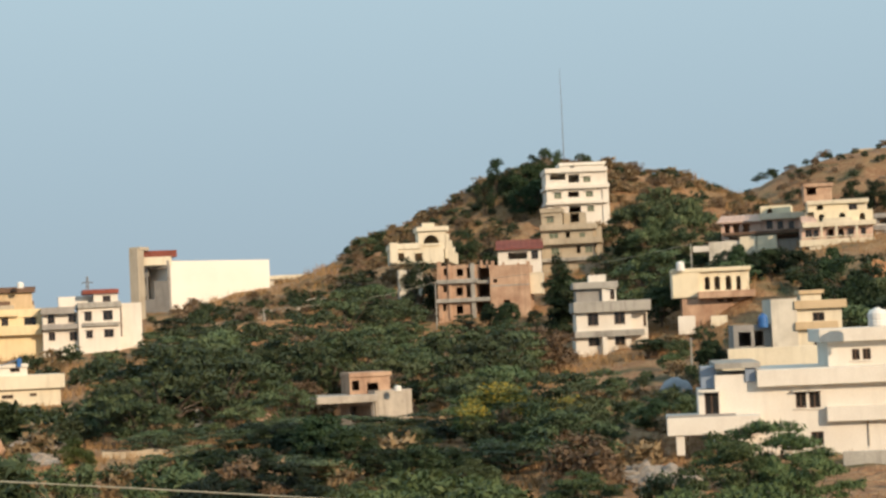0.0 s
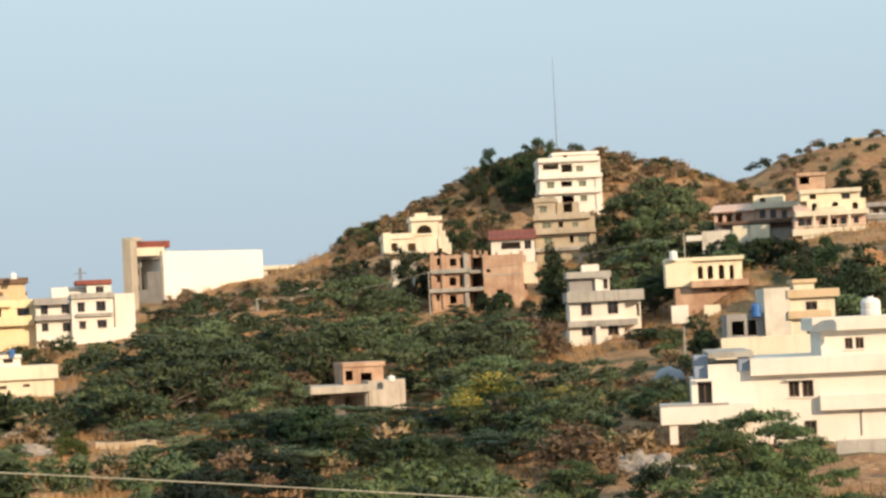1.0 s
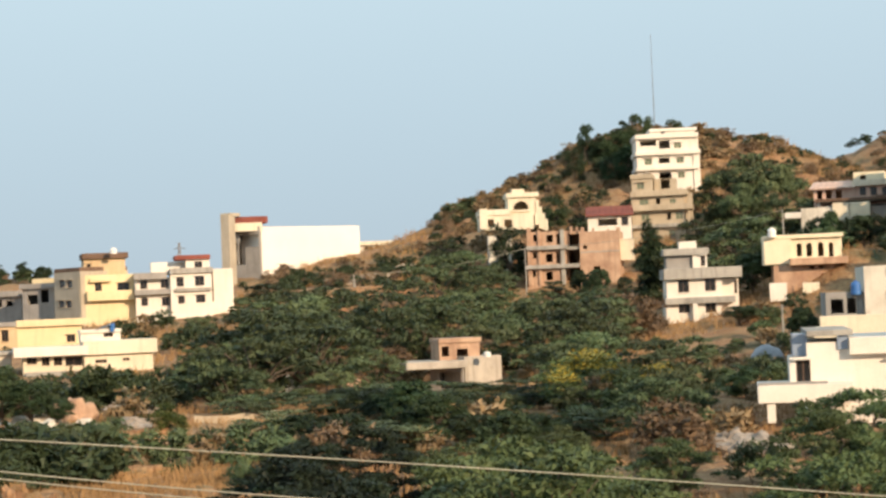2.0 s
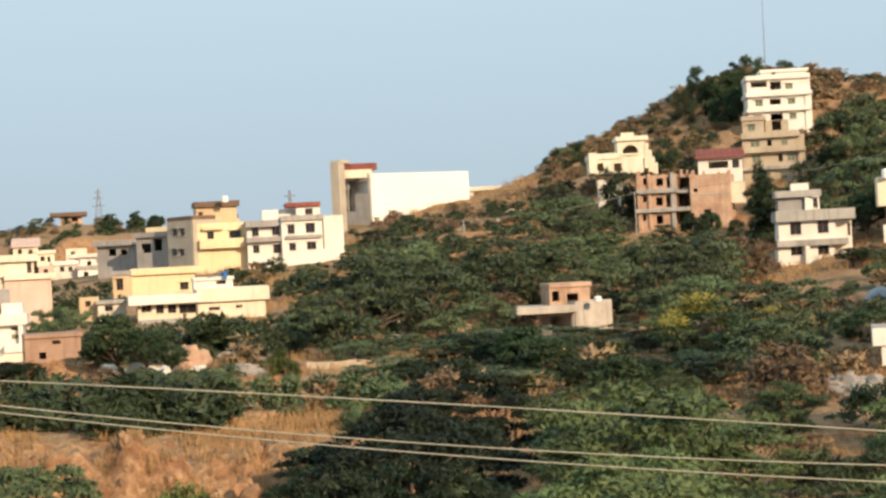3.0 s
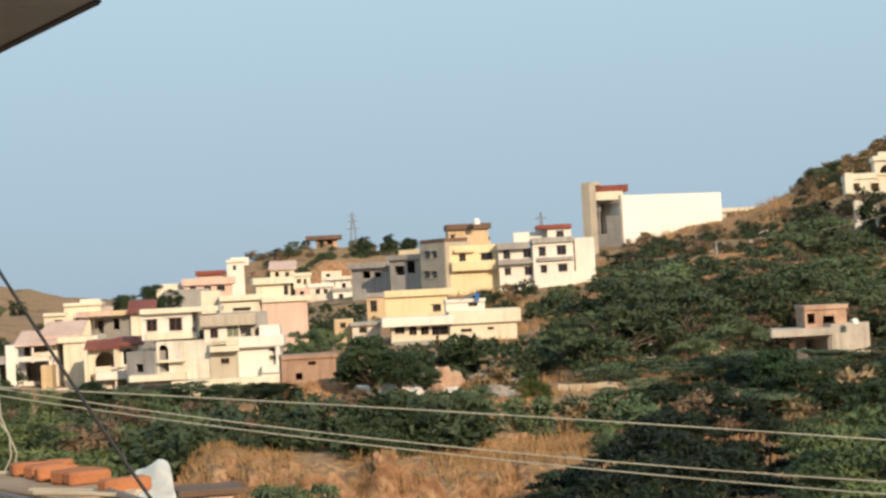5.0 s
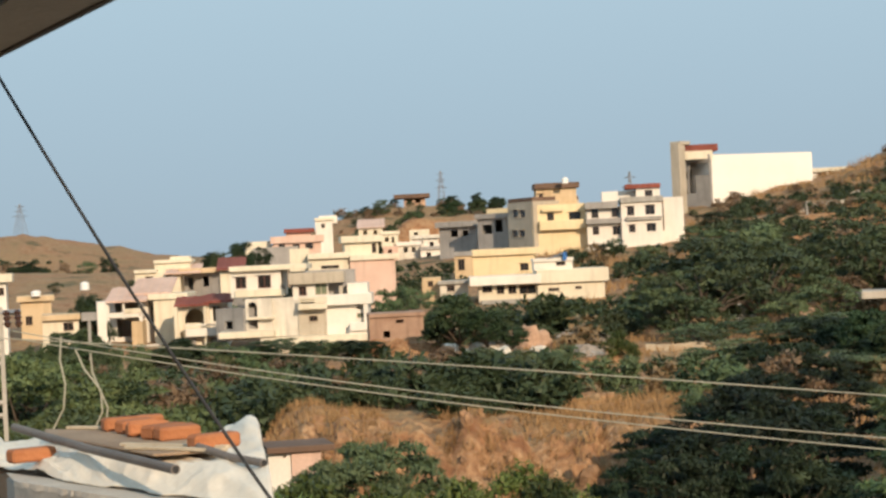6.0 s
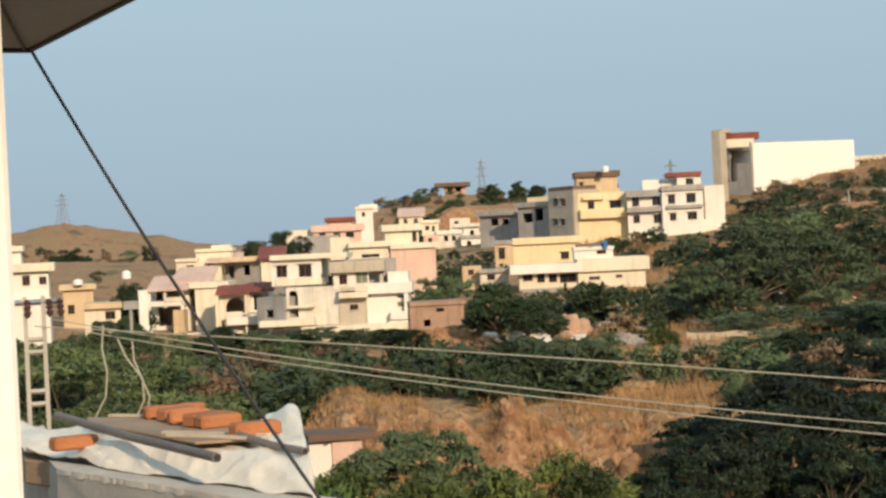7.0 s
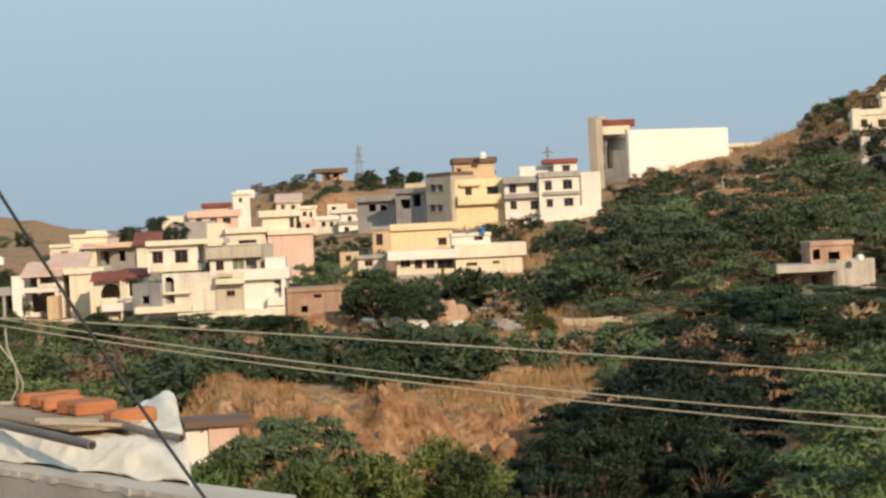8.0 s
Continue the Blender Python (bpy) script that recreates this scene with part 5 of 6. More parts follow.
for p, top, span in (((21.3, 383.41, 40.74), (21.67, 383.39, 48.45)[2], 0.85), ((18.23, 383.57, 40.32), (18.57, 383.55, 47.47)[2], 0.7), ((16.4, 381.65, 39.13), (16.7, 381.63, 45.56)[2], 0.8),
                     ((10.89, 385.85, 39.69), (11.25, 385.84, 47.22)[2], 0.62), ((13.64, 383.76, 38.84), (14.26, 383.74, 44.84)[2], 0.7), ((18.67, 373.53, 35.67), (18.96, 373.52, 41.74)[2], 0.9),
                     ((15.24, 371.69, 34.6), (15.48, 371.68, 39.54)[2], 0.8), ((28.44, 382.95, 43.78), (28.73, 382.92, 47.4)[2], 0.75), ((8.05, 375.91, 36.31), (8.29, 375.91, 41.64)[2], 0.6)):
    seat("dark", p, top, span)

for p, top, span in (((-41.69, 146.17, 4.09), (-41.47, 146.23, 8.87)[2], 0.8), ((-39.02, 144.84, 4.09), (-38.97, 144.85, 7.84)[2], 0.62), ((-43.98, 147.59, 4.07), (-43.63, 147.69, 6.78)[2], 0.5), ((-37.8, 147.22, 4.13), (-37.92, 147.19, 6.28)[2], 0.5),
                     ((-8.87, 127.69, 4.07), (-8.89, 127.69, 7.14)[2], 0.72), ((-6.79, 123.81, 4.21), (-6.73, 123.82, 6.56)[2], 0.66), ((-11.06, 131.54, 3.95), (-11.02, 131.54, 6.18)[2], 0.6), ((-4.51, 119.92, 3.63), (-4.41, 119.92, 5.38)[2], 0.6),
                     ((-12.04, 111.35, 4.04), (-11.92, 111.36, 6.31)[2], 0.7), ((-2.28, 111.98, 3.41), (-2.15, 111.98, 5.7)[2], 0.7), ((-0.3, 116, 3.32), (-0.2, 116, 5.19)[2], 0.6), ((-14.69, 117.08, 4.09), (-14.6, 117.09, 5.8)[2], 0.6),
                     ((8.97, 283.86, 13.97), (8.72, 283.87, 16.75)[2], 0.55), ((6.05, 283.94, 14.14), (6.18, 283.93, 16.39)[2], 0.5), ((43.61, 258.35, 18.98), (43.81, 258.31, 22.18)[2], 0.6), ((40.17, 262.95, 20.13), (40.1, 262.96, 22.62)[2], 0.6),
                     ((46.43, 253.79, 18.65), (46.61, 253.75, 21.49)[2], 0.5), ((47.27, 235.3, 16.53), (47.66, 235.22, 20.68)[2], 0.5), ((47.2, 216.92, 12.76), (47.13, 216.94, 16.49)[2], 0.8), ((43.3, 227.92, 14.51), (43.71, 227.85, 17.86)[2], 0.6)):
    seat("dense", p, top, span)
for k in range(40):      # dark scrub below the pavilion
    aa, dd = radians(random.uniform(15.9, 18.9)), random.uniform(553, 568)
    plant("bush", -dd * math.sin(aa), dd * math.cos(aa), random.uniform(0.5, 0.95))
for k in range(16):      # scrub patch on the pylon hill
    p = Vector((-290.5, 524.98, 9.57)).lerp(Vector((-282.13, 529.53, 9.09)), random.random()) * random.uniform(0.93, 1.0)
    plant(random.choice(("dark", "dense")), p.x, p.y, random.uniform(0.5, 0.8))

for k in range(30):      # bushes along the foot of the village
    f = (k + random.uniform(-0.4, 0.4)) / 29
    foot, crest = Vector((-75.72, 137.53, 5.36)).lerp(Vector((-49.25, 149.07, 3.81)), f), Vector((-75.66, 137.57, 6.9)).lerp(Vector((-49.21, 149.09, 4.74)), f)
    near = random.uniform(0.90, 1.0)
    seat(random.choice(("bush", "bush", "acacia", "dense")), foot * near, EYE.z + (crest.z - EYE.z) * near + random.uniform(-0.5, 0.35), random.uniform(0.35, 0.6))
for p, top, span in (((-91, 175.85, 4.02), (-90.82, 175.94, 8.15)[2], 0.55), ((-89.98, 178.62, 3.82), (-89.9, 178.66, 9.34)[2], 0.5), ((-82.48, 157.74, 4.87), (-82.53, 157.71, 6.84)[2], 0.5), ((-79.66, 156.94, 4.32), (-79.68, 156.93, 6.88)[2], 0.5)):
    seat("dense", p, top, span)

for k in range(42):      # acacias on the slope below the brick hut
    f = random.random()
    if k % 2:
        foot, crest, far = Vector((-23.27, 148.18, 4)).lerp(Vector((6.76, 149.85, 2.57)), f), Vector((-23.2, 148.19, 5.29)).lerp(Vector((6.86, 149.84, 4.23)), f), 1.0
    else:
        foot, crest, far = Vector((-19.32, 122.48, 3.6)).lerp(Vector((5.48, 123.88, 2.39)), f), Vector((-19.25, 122.5, 5.03)).lerp(Vector((5.56, 123.88, 3.77)), f), 1.0
    far = random.uniform(0.95, 1.06)
    seat(random.choice(("acacia", "acacia", "dense", "dark")), foot * far, EYE.z + (crest.z - EYE.z) * far + random.uniform(-0.5, 0.2), random.uniform(0.55, 0.85))


PLACED = [(o.location.x, o.location.y) for o in scene.objects if o.parent is None and o.get("category") in ("tree", "bush", "shrub")]
BARE = [  # bearings and ranges of open dry ground: lo, hi degrees to the left, near, far
    (9.5, 21.5, 77, 93), (10, 14, 93, 108), (14, 20.3, 126, 150), (9, 14, 126, 134), (5.5, 11.5, 140, 152), (3.4, 8.6, 268, 292), (-7.5, -4.2, 102, 120), (-14, -9.5, 96, 108),
]


def may_grow(x, y, top, r):
    d, az = math.hypot(x, y), math.degrees(math.atan2(-x, y))
    w = math.degrees(r / d)
    for lo, hi, near, far in BARE:
        if lo < az < hi and near < d < far:
            return False
    for lo, hi, hd, el in OPEN:
        if lo - w < az < hi + w and d < hd + 12:
            if d > hd - 5:
                return False
            if math.degrees(math.atan((top - EYE.z) / d)) > el + 0.3:
                return False
    return True


keep_open(10.9, 14.2, 84, -7.4)      # the earth bank stays in view
keep_open(14.2, 22.0, 84, -6.5)
rng_s = random.Random(5)
GROWN, WOODS = {}, []


def grow(kind, x, y, sc):
    """Near plants are things of their own; those past the nearest few hundred of a kind go into the far woods."""
    name = KINDS[kind][0].name.split(".")[0]
    GROWN[name] = GROWN.get(name, 0) + 1
    if GROWN[name] <= 190:
        plant(kind, x, y, sc)
    else:
        WOODS.append((rng_s.choice(KINDS[kind]), x, y, sc, rng_s.uniform(0, 6.28)))


d = 56.0
while d < 392:
    step = 4.8 + d * 0.0095
    arc = step / d
    a = radians(-15.5)
    while a < radians(34):
        aa, dd = a + rng_s.uniform(-0.4, 0.4) * arc, d + rng_s.uniform(-0.45, 0.45) * step
        x, y = -dd * math.sin(aa), dd * math.cos(aa)
        roll = rng_s.random()
        sc = rng_s.uniform(0.55, 1.4)
        a += arc
        az = math.degrees(aa)
        if 1.6 < az < 4.4 and dd < 68:
            continue
        if az > 9 and dd > 296:
            continue
        high = ground(x, y) > 21
        thin = 0.88 if dd < 250 else 0.78
        if az > 22.5 and dd > 170:
            thin, sc = 0.14, sc * 0.5
        elif az > 19 and dd > 235:
            thin, sc = 0.12, sc * 0.6
        if high:
            thin = 0.9 if az > -4.0 else 0.6
        thick = dd < 84 and -10 < az < 1.6      # feathery acacias crowd the valley bottom
        if thick:
            roll *= 0.75
        if not thick and noise.noise(Vector((x, y, 3)) * 0.035) < (-0.6 if dd < 130 else -0.5 if dd < 250 else -0.3) or roll > thin * 1.35:
            continue
        kind = "acacia" if roll < thin * 0.8 else ("dry" if roll < thin * 0.86 else "bush")
        if high:
            kind, sc = ("bush", sc * 0.8) if roll > thin * 0.45 else ("dry", sc * 0.7) if roll > thin * 0.25 else ("acacia", sc * 0.5)
        if dd < 105:
            kind = "acacia_near" if kind == "acacia" else ("fresh" if dd < 72 else kind)
        # trees of the shaded valley bottom take the darkened leaf
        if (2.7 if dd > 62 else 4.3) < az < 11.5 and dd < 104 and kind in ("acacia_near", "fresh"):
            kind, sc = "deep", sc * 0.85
        h = TALL[kind] * sc
        if any((x - p) ** 2 + (y - q) ** 2 < 9 for p, q in PLACED):
            continue
        if may_grow(x, y, ground(x, y) + h, 2.6 * sc):
            grow(kind, x, y, sc)
        else:
            for small in (0.8, 0.5):
                if may_grow(x, y, ground(x, y) + TALL["bush"] * sc * small, 1.5 * sc * small):
                    grow("bush", x, y, sc * small)
                    break
    d += step


for k in range(1700):      # low scrub over the hill
    if k < 1300:
        dd, aa = rng_s.uniform(288, 425), radians(rng_s.uniform(-9.5, 8.5))
    else:
        dd, aa = rng_s.uniform(560, 650), radians(rng_s.choice((rng_s.uniform(-14, -9), rng_s.uniform(14.5, 19.5), rng_s.uniform(27, 31))))
    x, y = -dd * math.sin(aa), dd * math.cos(aa)
    sc = rng_s.uniform(0.3, 0.85) * (1.3 if k >= 1300 else 1)
    if (ground(x, y) > 14 or k >= 1300) and may_grow(x, y, ground(x, y) + TALL["bush"] * sc, 1.2 * sc):
        WOODS.append((rng_s.choice(KINDS[rng_s.choice(("bush", "bush", "dry", "dry"))]), x, y, sc, rng_s.uniform(0, 6.28)))
HUMMOCKS = []
for k in range(450):      # straw-coloured clumps on the ridge and in the gaps of the slope
    if k < 330:
        dd, aa = rng_s.uniform(300, 425), radians(rng_s.uniform(-9.5, 6.5))
    else:
        dd, aa = rng_s.uniform(112, 295), radians(rng_s.uniform(-9, 13))
    x, y = -dd * math.sin(aa), dd * math.cos(aa)
    sc = rng_s.uniform(0.45, 1.25)
    if (k >= 330 or ground(x, y) > 17) and may_grow(x, y, ground(x, y) + TALL["hummock"] * sc, 1.2 * sc):
        HUMMOCKS.append((x, y, sc))
for k, (x, y, sc) in enumerate(HUMMOCKS):
    if k < 24:
        plant("hummock", x, y, sc)
    else:
        WOODS.append((rng_s.choice(KINDS["hummock"]), x, y, sc, rng_s.uniform(0, 6.28)))
for k in range(90):      # low scrub along the ridge beside the white wall
    dd, aa = rng_s.uniform(294, 350), radians(rng_s.uniform(1.2, 6.2))
    WOODS.append((rng_s.choice(KINDS[rng_s.choice(("hummock", "hummock", "dry", "bush"))]), -dd * math.sin(aa), dd * math.cos(aa), rng_s.uniform(0.25, 0.6), rng_s.uniform(0, 6.28)))
for k in range(34):      # bushes at the foot of the bungalow
    dd, aa = rng_s.uniform(172, 208), radians(rng_s.uniform(10.4, 15.6))
    x, y = -dd * math.sin(aa), dd * math.cos(aa)
    sc = (EYE.z + dd * math.tan(radians(rng_s.uniform(-2.0, -1.25))) - ground(x, y)) / TALL["bush"]
    if 0.3 < sc < 1.6:
        grow("bush", x, y, sc)
for k in range(170):      # scrub between the earth bank and the village
    az = rng_s.uniform(13.5, 31)
    dd = rng_s.uniform(95, 160)
    x, y = -dd * math.sin(radians(az)), dd * math.cos(radians(az))
    top = EYE.z + dd * math.tan(radians(rng_s.uniform(-3.6, -2.75)))
    sc = (top - ground(x, y)) / TALL["bush"]
    if 0.3 < sc < 1.4 and not (14.5 < az < 18.5 and dd > 124):
        grow("bush" if rng_s.random() < 0.85 else "dry", x, y, sc)

for k in range(60):      # shrubs along the top of the earth bank
    az, dd = rng_s.uniform(13.5, 24), rng_s.uniform(89.5, 100)
    x, y = -dd * math.sin(radians(az)), dd * math.cos(radians(az))
    sc = (EYE.z + dd * math.tan(radians(rng_s.uniform(-4.3, -3.45))) - ground(x, y)) / TALL["bush"]
    if 0.25 < sc < 1.4:
        grow("bush", x, y, sc)

for mat_, label in ((leaf_acacia, "green scrub and acacias covering the far slopes"), (leaf_dry, "dry brown scrub on the far slopes"), (straw_dull, "straw-coloured grass clumps over the hill")):
    vs = []
    for src, x, y, sc, a in WOODS:
        crown = next(c for c in src.children if c.name.startswith("crown"))
        if crown.data.materials[0] is not mat_:
            continue
        co_ = np.empty(len(crown.data.vertices) * 3)
        crown.data.vertices.foreach_get("co", co_)
        co_ = co_.reshape(-1, 3, 3)[::4]      # a third of the sprays, each larger
        mid = co_.mean(1, keepdims=True)
        co_ = (mid + (co_ - mid) * 1.75).reshape(-1, 3) * sc
        ca, sa = math.cos(a), math.sin(a)
        vs.append(np.stack([co_[:, 0] * ca - co_[:, 1] * sa + x, co_[:, 0] * sa + co_[:, 1] * ca + y, co_[:, 2] + rough_ground(x, y)], 1))
    if vs:
        vs = np.concatenate(vs)
        tagged(mesh_object("far_scrub", vs.tolist(), np.arange(len(vs)).reshape(-1, 3).tolist(), mat_), label, "scrub", kind="stuff")


def tufts(name, label, spots, rng, mat, height, blades):
    vs, fs = [], []
    for x, y, s in spots:
        z = rough_ground(x, y) - 0.05
        for _ in range(blades):
            a, r = rng.uniform(0, 6.28), rng.uniform(0, 0.35) * s
            px_, py_ = x + math.cos(a) * r, y + math.sin(a) * r
            h, w = height * s * rng.uniform(0.5, 1.2), 0.018 * s * rng.uniform(0.6, 1.4)
            lx, ly = rng.gauss(0, 0.25) * h, rng.gauss(0, 0.25) * h
            b = rng.uniform(0, 3.14)
            n = len(vs)
            vs += [(px_ - math.cos(b) * w, py_ - math.sin(b) * w, z), (px_ + math.cos(b) * w, py_ + math.sin(b) * w, z), (px_ + lx, py_ + ly, z + h)]
            fs.append((n, n + 1, n + 2))
    return tagged(mesh_object(name, vs, fs, mat), label, "grass", kind="stuff")


spots = []
while len(spots) < 4600:
    dd, aa = rng_s.uniform(76, 96) if rng_s.random() < 0.75 else rng_s.uniform(96, 150), radians(rng_s.uniform(8, 34))
    x, y = -dd * math.sin(aa), dd * math.cos(aa)
    if noise.noise(Vector((x, y, 9)) * 0.3) > -0.1:
        spots.append((x, y, rng_s.uniform(0.5, 1.6)))
tufts("dry_grass", "tall dry straw-coloured grass on the earth bank", spots, rng_s, straw, 0.38, 12)
spots = []
while len(spots) < 11000:
    dd, aa = rng_s.uniform(85, 440), radians(rng_s.uniform(-15, 14))
    x, y = -dd * math.sin(aa), dd * math.cos(aa)
    if noise.noise(Vector((x, y, 5)) * 0.06) > -0.12 and not (radians(2.8) < aa < radians(8.6) and 276 < dd < 287):
        spots.append((x, y, rng_s.uniform(0.7, 1.4) * (1 + dd / 170)))
tufts("dry_grass", "dry straw-coloured grass over the hillside", spots, rng_s, straw, 0.4, 8)

# ---- masts, fence, far trees ----
def lattice(name, place, height, foot, label, arms=(), top_w=0.12):
    t = thing(name, place, label, "tower")
    bm = bmesh.new()
    n = 9
    def corner(k, f):
        w = foot / 2 * (1 - f) + top_w * f
        return Vector(((-w, w, w, -w)[k], (-w, -w, w, w)[k], height * f))
    for k in range(4):
        tube(bm, [corner(k, 0), corner(k, 1)], 0.09, 4)
    part("legs", bm, mast_steel, t)
    bm = bmesh.new()
    for j in range(n):
        for k in range(4):
            tube(bm, [corner(k, j / n), corner((k + 1) % 4, (j + 1) / n)], 0.05, 4)
    part("bracing", bm, mast_steel, t)
    for f, w in arms:
        bm = bmesh.new()
        tube(bm, [(-w, 0, height * f), (0, 0, height * (f + 0.02)), (w, 0, height * f)], 0.1, 4)
        part("crossarm", bm, mast_steel, t)
    return t


def on(p):
    return (p[0], p[1], rough_ground(p[0], p[1]) - 0.3)


def mast_to(name, foot, top, w, label, arms=()):
    b = on(foot)
    return lattice(name, b, top[2] - b[2], w, label, arms)


mast_to("pylon", (-335.55, 614.33, 23.14), (-335.86, 614.17, 36.72), 4.0, "steel lattice power pylon on a far hill", ((0.62, 3.0), (0.78, 2.4), (0.92, 1.8)))
mast_to("pylon", (-179, 614.46, 29.22), (-179.06, 614.44, 39.6), 3.0, "steel lattice power pylon beside the pavilion hill", ((0.6, 2.2), (0.78, 1.8), (0.92, 1.4)))
mast_to("pylon", (-79.26, 422.63, 22.47), (-78.5, 422.77, 28.35), 1.6, "small mast_steel lattice mast behind a white house", ((0.75, 1.8), (0.9, 1.3)))
mast_to("telecom_mast", (143.11, 582.68, 56.27), (143.02, 582.7, 96.21), 3.0, "tall mast_steel lattice telecom mast on the far hill", ((0.9, 1.2),))
foot, tip = (25.37, 397.19, 46.91), (25.36, 397.19, 66.15)
t = thing("radio_mast", on(foot), "thin mast_steel radio mast on the hilltop", "mast")
bm = bmesh.new()
tube(bm, [(0, 0, 0), (0, 0, 8), (0, 0, tip[2] - t.location.z)], [0.10, 0.08, 0.035], 6)
part("pole", bm, mast_steel, t)

# pale boundary wall that follows the slope
ends = ((-26.31, 143.61, 4.33), (-19.59, 148.72, 3.47))
t = thing("fence_wall", on(ends[0]), "long low pale plastered boundary wall in dry grass", "wall")
bm = bmesh.new()
n = 14
for k in range(n):
    q = [Vector(ends[0]).lerp(Vector(ends[1]), f) for f in (k / n, (k + 1) / n)]
    z = [0.55 + 0.15 * math.sin(3.1 * (k + e) / n) for e in (0, 1)]
    vs = []
    for p, zz in zip(q, z):
        g = rough_ground(p.x, p.y)
        for off in (0, 0.3):
            for h in (-1.0, zz):
                vs.append(bm.verts.new(Vector((p.x, p.y + off, g + h)) - t.location))
    a0, a1, b0, b1, c0, c1, e0, e1 = vs
    for f in ((a0, c0, c1, a1), (b0, b1, e1, e0), (a1, c1, e1, b1)):
        bm.faces.new(f)
part("wall_panel", bm, sand, t)

# low retaining walls on the ridge beside the blank white wall
for az, dd, long_, tall in ((6.0, 296, 4.6, 0.9), (5.3, 299, 3.4, 1.0), (4.7, 306, 3.0, 0.8), (3.9, 322, 4.2, 0.9)):
    x, y = -dd * math.sin(radians(az)), dd * math.cos(radians(az))
    t = thing("retaining_wall", (x, y, rough_ground(x, y) - 0.8), "low weathered stone retaining wall on the ridge", "wall", "ridge walls")
    n = max(4, int(long_ / 0.6))
    for k in range(n):
        bm = bmesh.new()
        add_box(bm, -long_ / 2 + long_ * k / n + 0.01, -0.2, 0, -long_ / 2 + long_ * (k + 1) / n - 0.01, 0.25, 0.8 + tall + 0.12 * math.sin(2.3 * k + az))
        part("block", bm, worn, t, bevel=0.04)

# ---- power pole and wires ----
concrete_pole = material("pole_concrete", (0.34, 0.32, 0.28), (0.48, 0.45, 0.40), 2.0)
wire_grey = material("wire_aluminium", (0.30, 0.29, 0.23), (0.42, 0.40, 0.32), 2.0, rough=0.5, bump=0)
ceramic = material("insulator_ceramic", (0.05, 0.025, 0.02), (0.09, 0.045, 0.03), 2.0, rough=0.25, bump=0)
pt = Vector((-16.79, 29.57, 11.29))
t = thing("power_pole", (pt.x, pt.y, 0), "twin-post concrete power pole with rungs and insulators", "utility pole")
side = Vector((pt.y, -pt.x, 0)).normalized()
H = pt.z + 0.15
for s in (-0.155, 0.155):
    bm = bmesh.new()
    tube(bm, [side * s * 1.15 - Vector((0, 0, 0.5)), side * s + Vector((0, 0, H))], [0.065, 0.05], 4)
    part("post", bm, concrete_pole, t)
for k in range(9):
    z = H - 0.75 - 0.9 * (k // 2) - (0.22 if k % 2 else 0)
    bm = bmesh.new()
    tube(bm, [side * -0.17 + Vector((0, 0, z)), side * 0.17 + Vector((0, 0, z))], 0.045, 4)
    part("rung", bm, concrete_pole, t)
bm = bmesh.new()
tube(bm, [side * -0.42 + Vector((0, 0, H - 0.1)), side * 0.5 + Vector((0, 0, H - 0.1))], 0.05, 4)
part("crossarm", bm, steel, t)
KNOBS = []
for s in (-0.1, 0.27, 0.46):
    bm = bmesh.new()
    a = side * s + Vector((0, -0.05, H - 0.06))
    e = a + side * 0.07 + Vector((0, -0.1, -0.3))
    tube(bm, [a.lerp(e, f) for f in (0, 0.15, 0.3, 0.45, 0.6, 0.75, 1)], [0.03, 0.07, 0.04, 0.07, 0.04, 0.07, 0.03], 8)
    part("insulator", bm, ceramic, t)
    KNOBS.append(Vector((pt.x, pt.y, 0)) + e)
for a, m, b in (((-16.8, 29.56, 10.92), (-9.1, 29.11, 10.3), (3.58, 28.78, 9.05)), ((-16.5, 29.73, 11.02), (-9.12, 29.1, 9.85), (3.55, 28.78, 8.56)),
                ((-16.36, 29.81, 10.86), (-9.13, 29.1, 9.74), (3.53, 28.78, 8.31))):
    a, m, b = Vector(a), Vector(m), Vector(b)
    s1 = (m - a).length / ((m - a).length + (b - m).length)
    pts = []
    for k in range(41):
        f = 1.6 * k / 40
        pts.append(a * ((f - s1) * (f - 1) / s1) + m * (f * (f - 1) / (s1 * (s1 - 1))) + b * (f * (f - s1) / (1 - s1)))
    bm = bmesh.new()
    tube(bm, pts, 0.0105, 5)
    w = thing("power_wire", (0, 0, 0), "pale aluminium overhead power wire", "wire", "overhead wires")
    part("conductor", bm, wire_grey, w)


# ---- hillside poles and the line between them ----
def hill_pole(top, label, arm=0.6):
    z0 = rough_ground(top[0], top[1])
    t = thing("street_pole", (top[0], top[1], z0 - 0.4), label, "utility pole", "hillside poles")
    bm = bmesh.new()
    tube(bm, [(0, 0, 0), (0, 0, top[2] - z0 + 0.4)], [0.12, 0.08], 6)
    part("post", bm, concrete, t)
    bm = bmesh.new()
    tube(bm, [(-arm, 0, top[2] - z0 + 0.2), (arm, 0, top[2] - z0 + 0.2)], 0.05, 4)
    part("crossarm", bm, dark_steel, t)


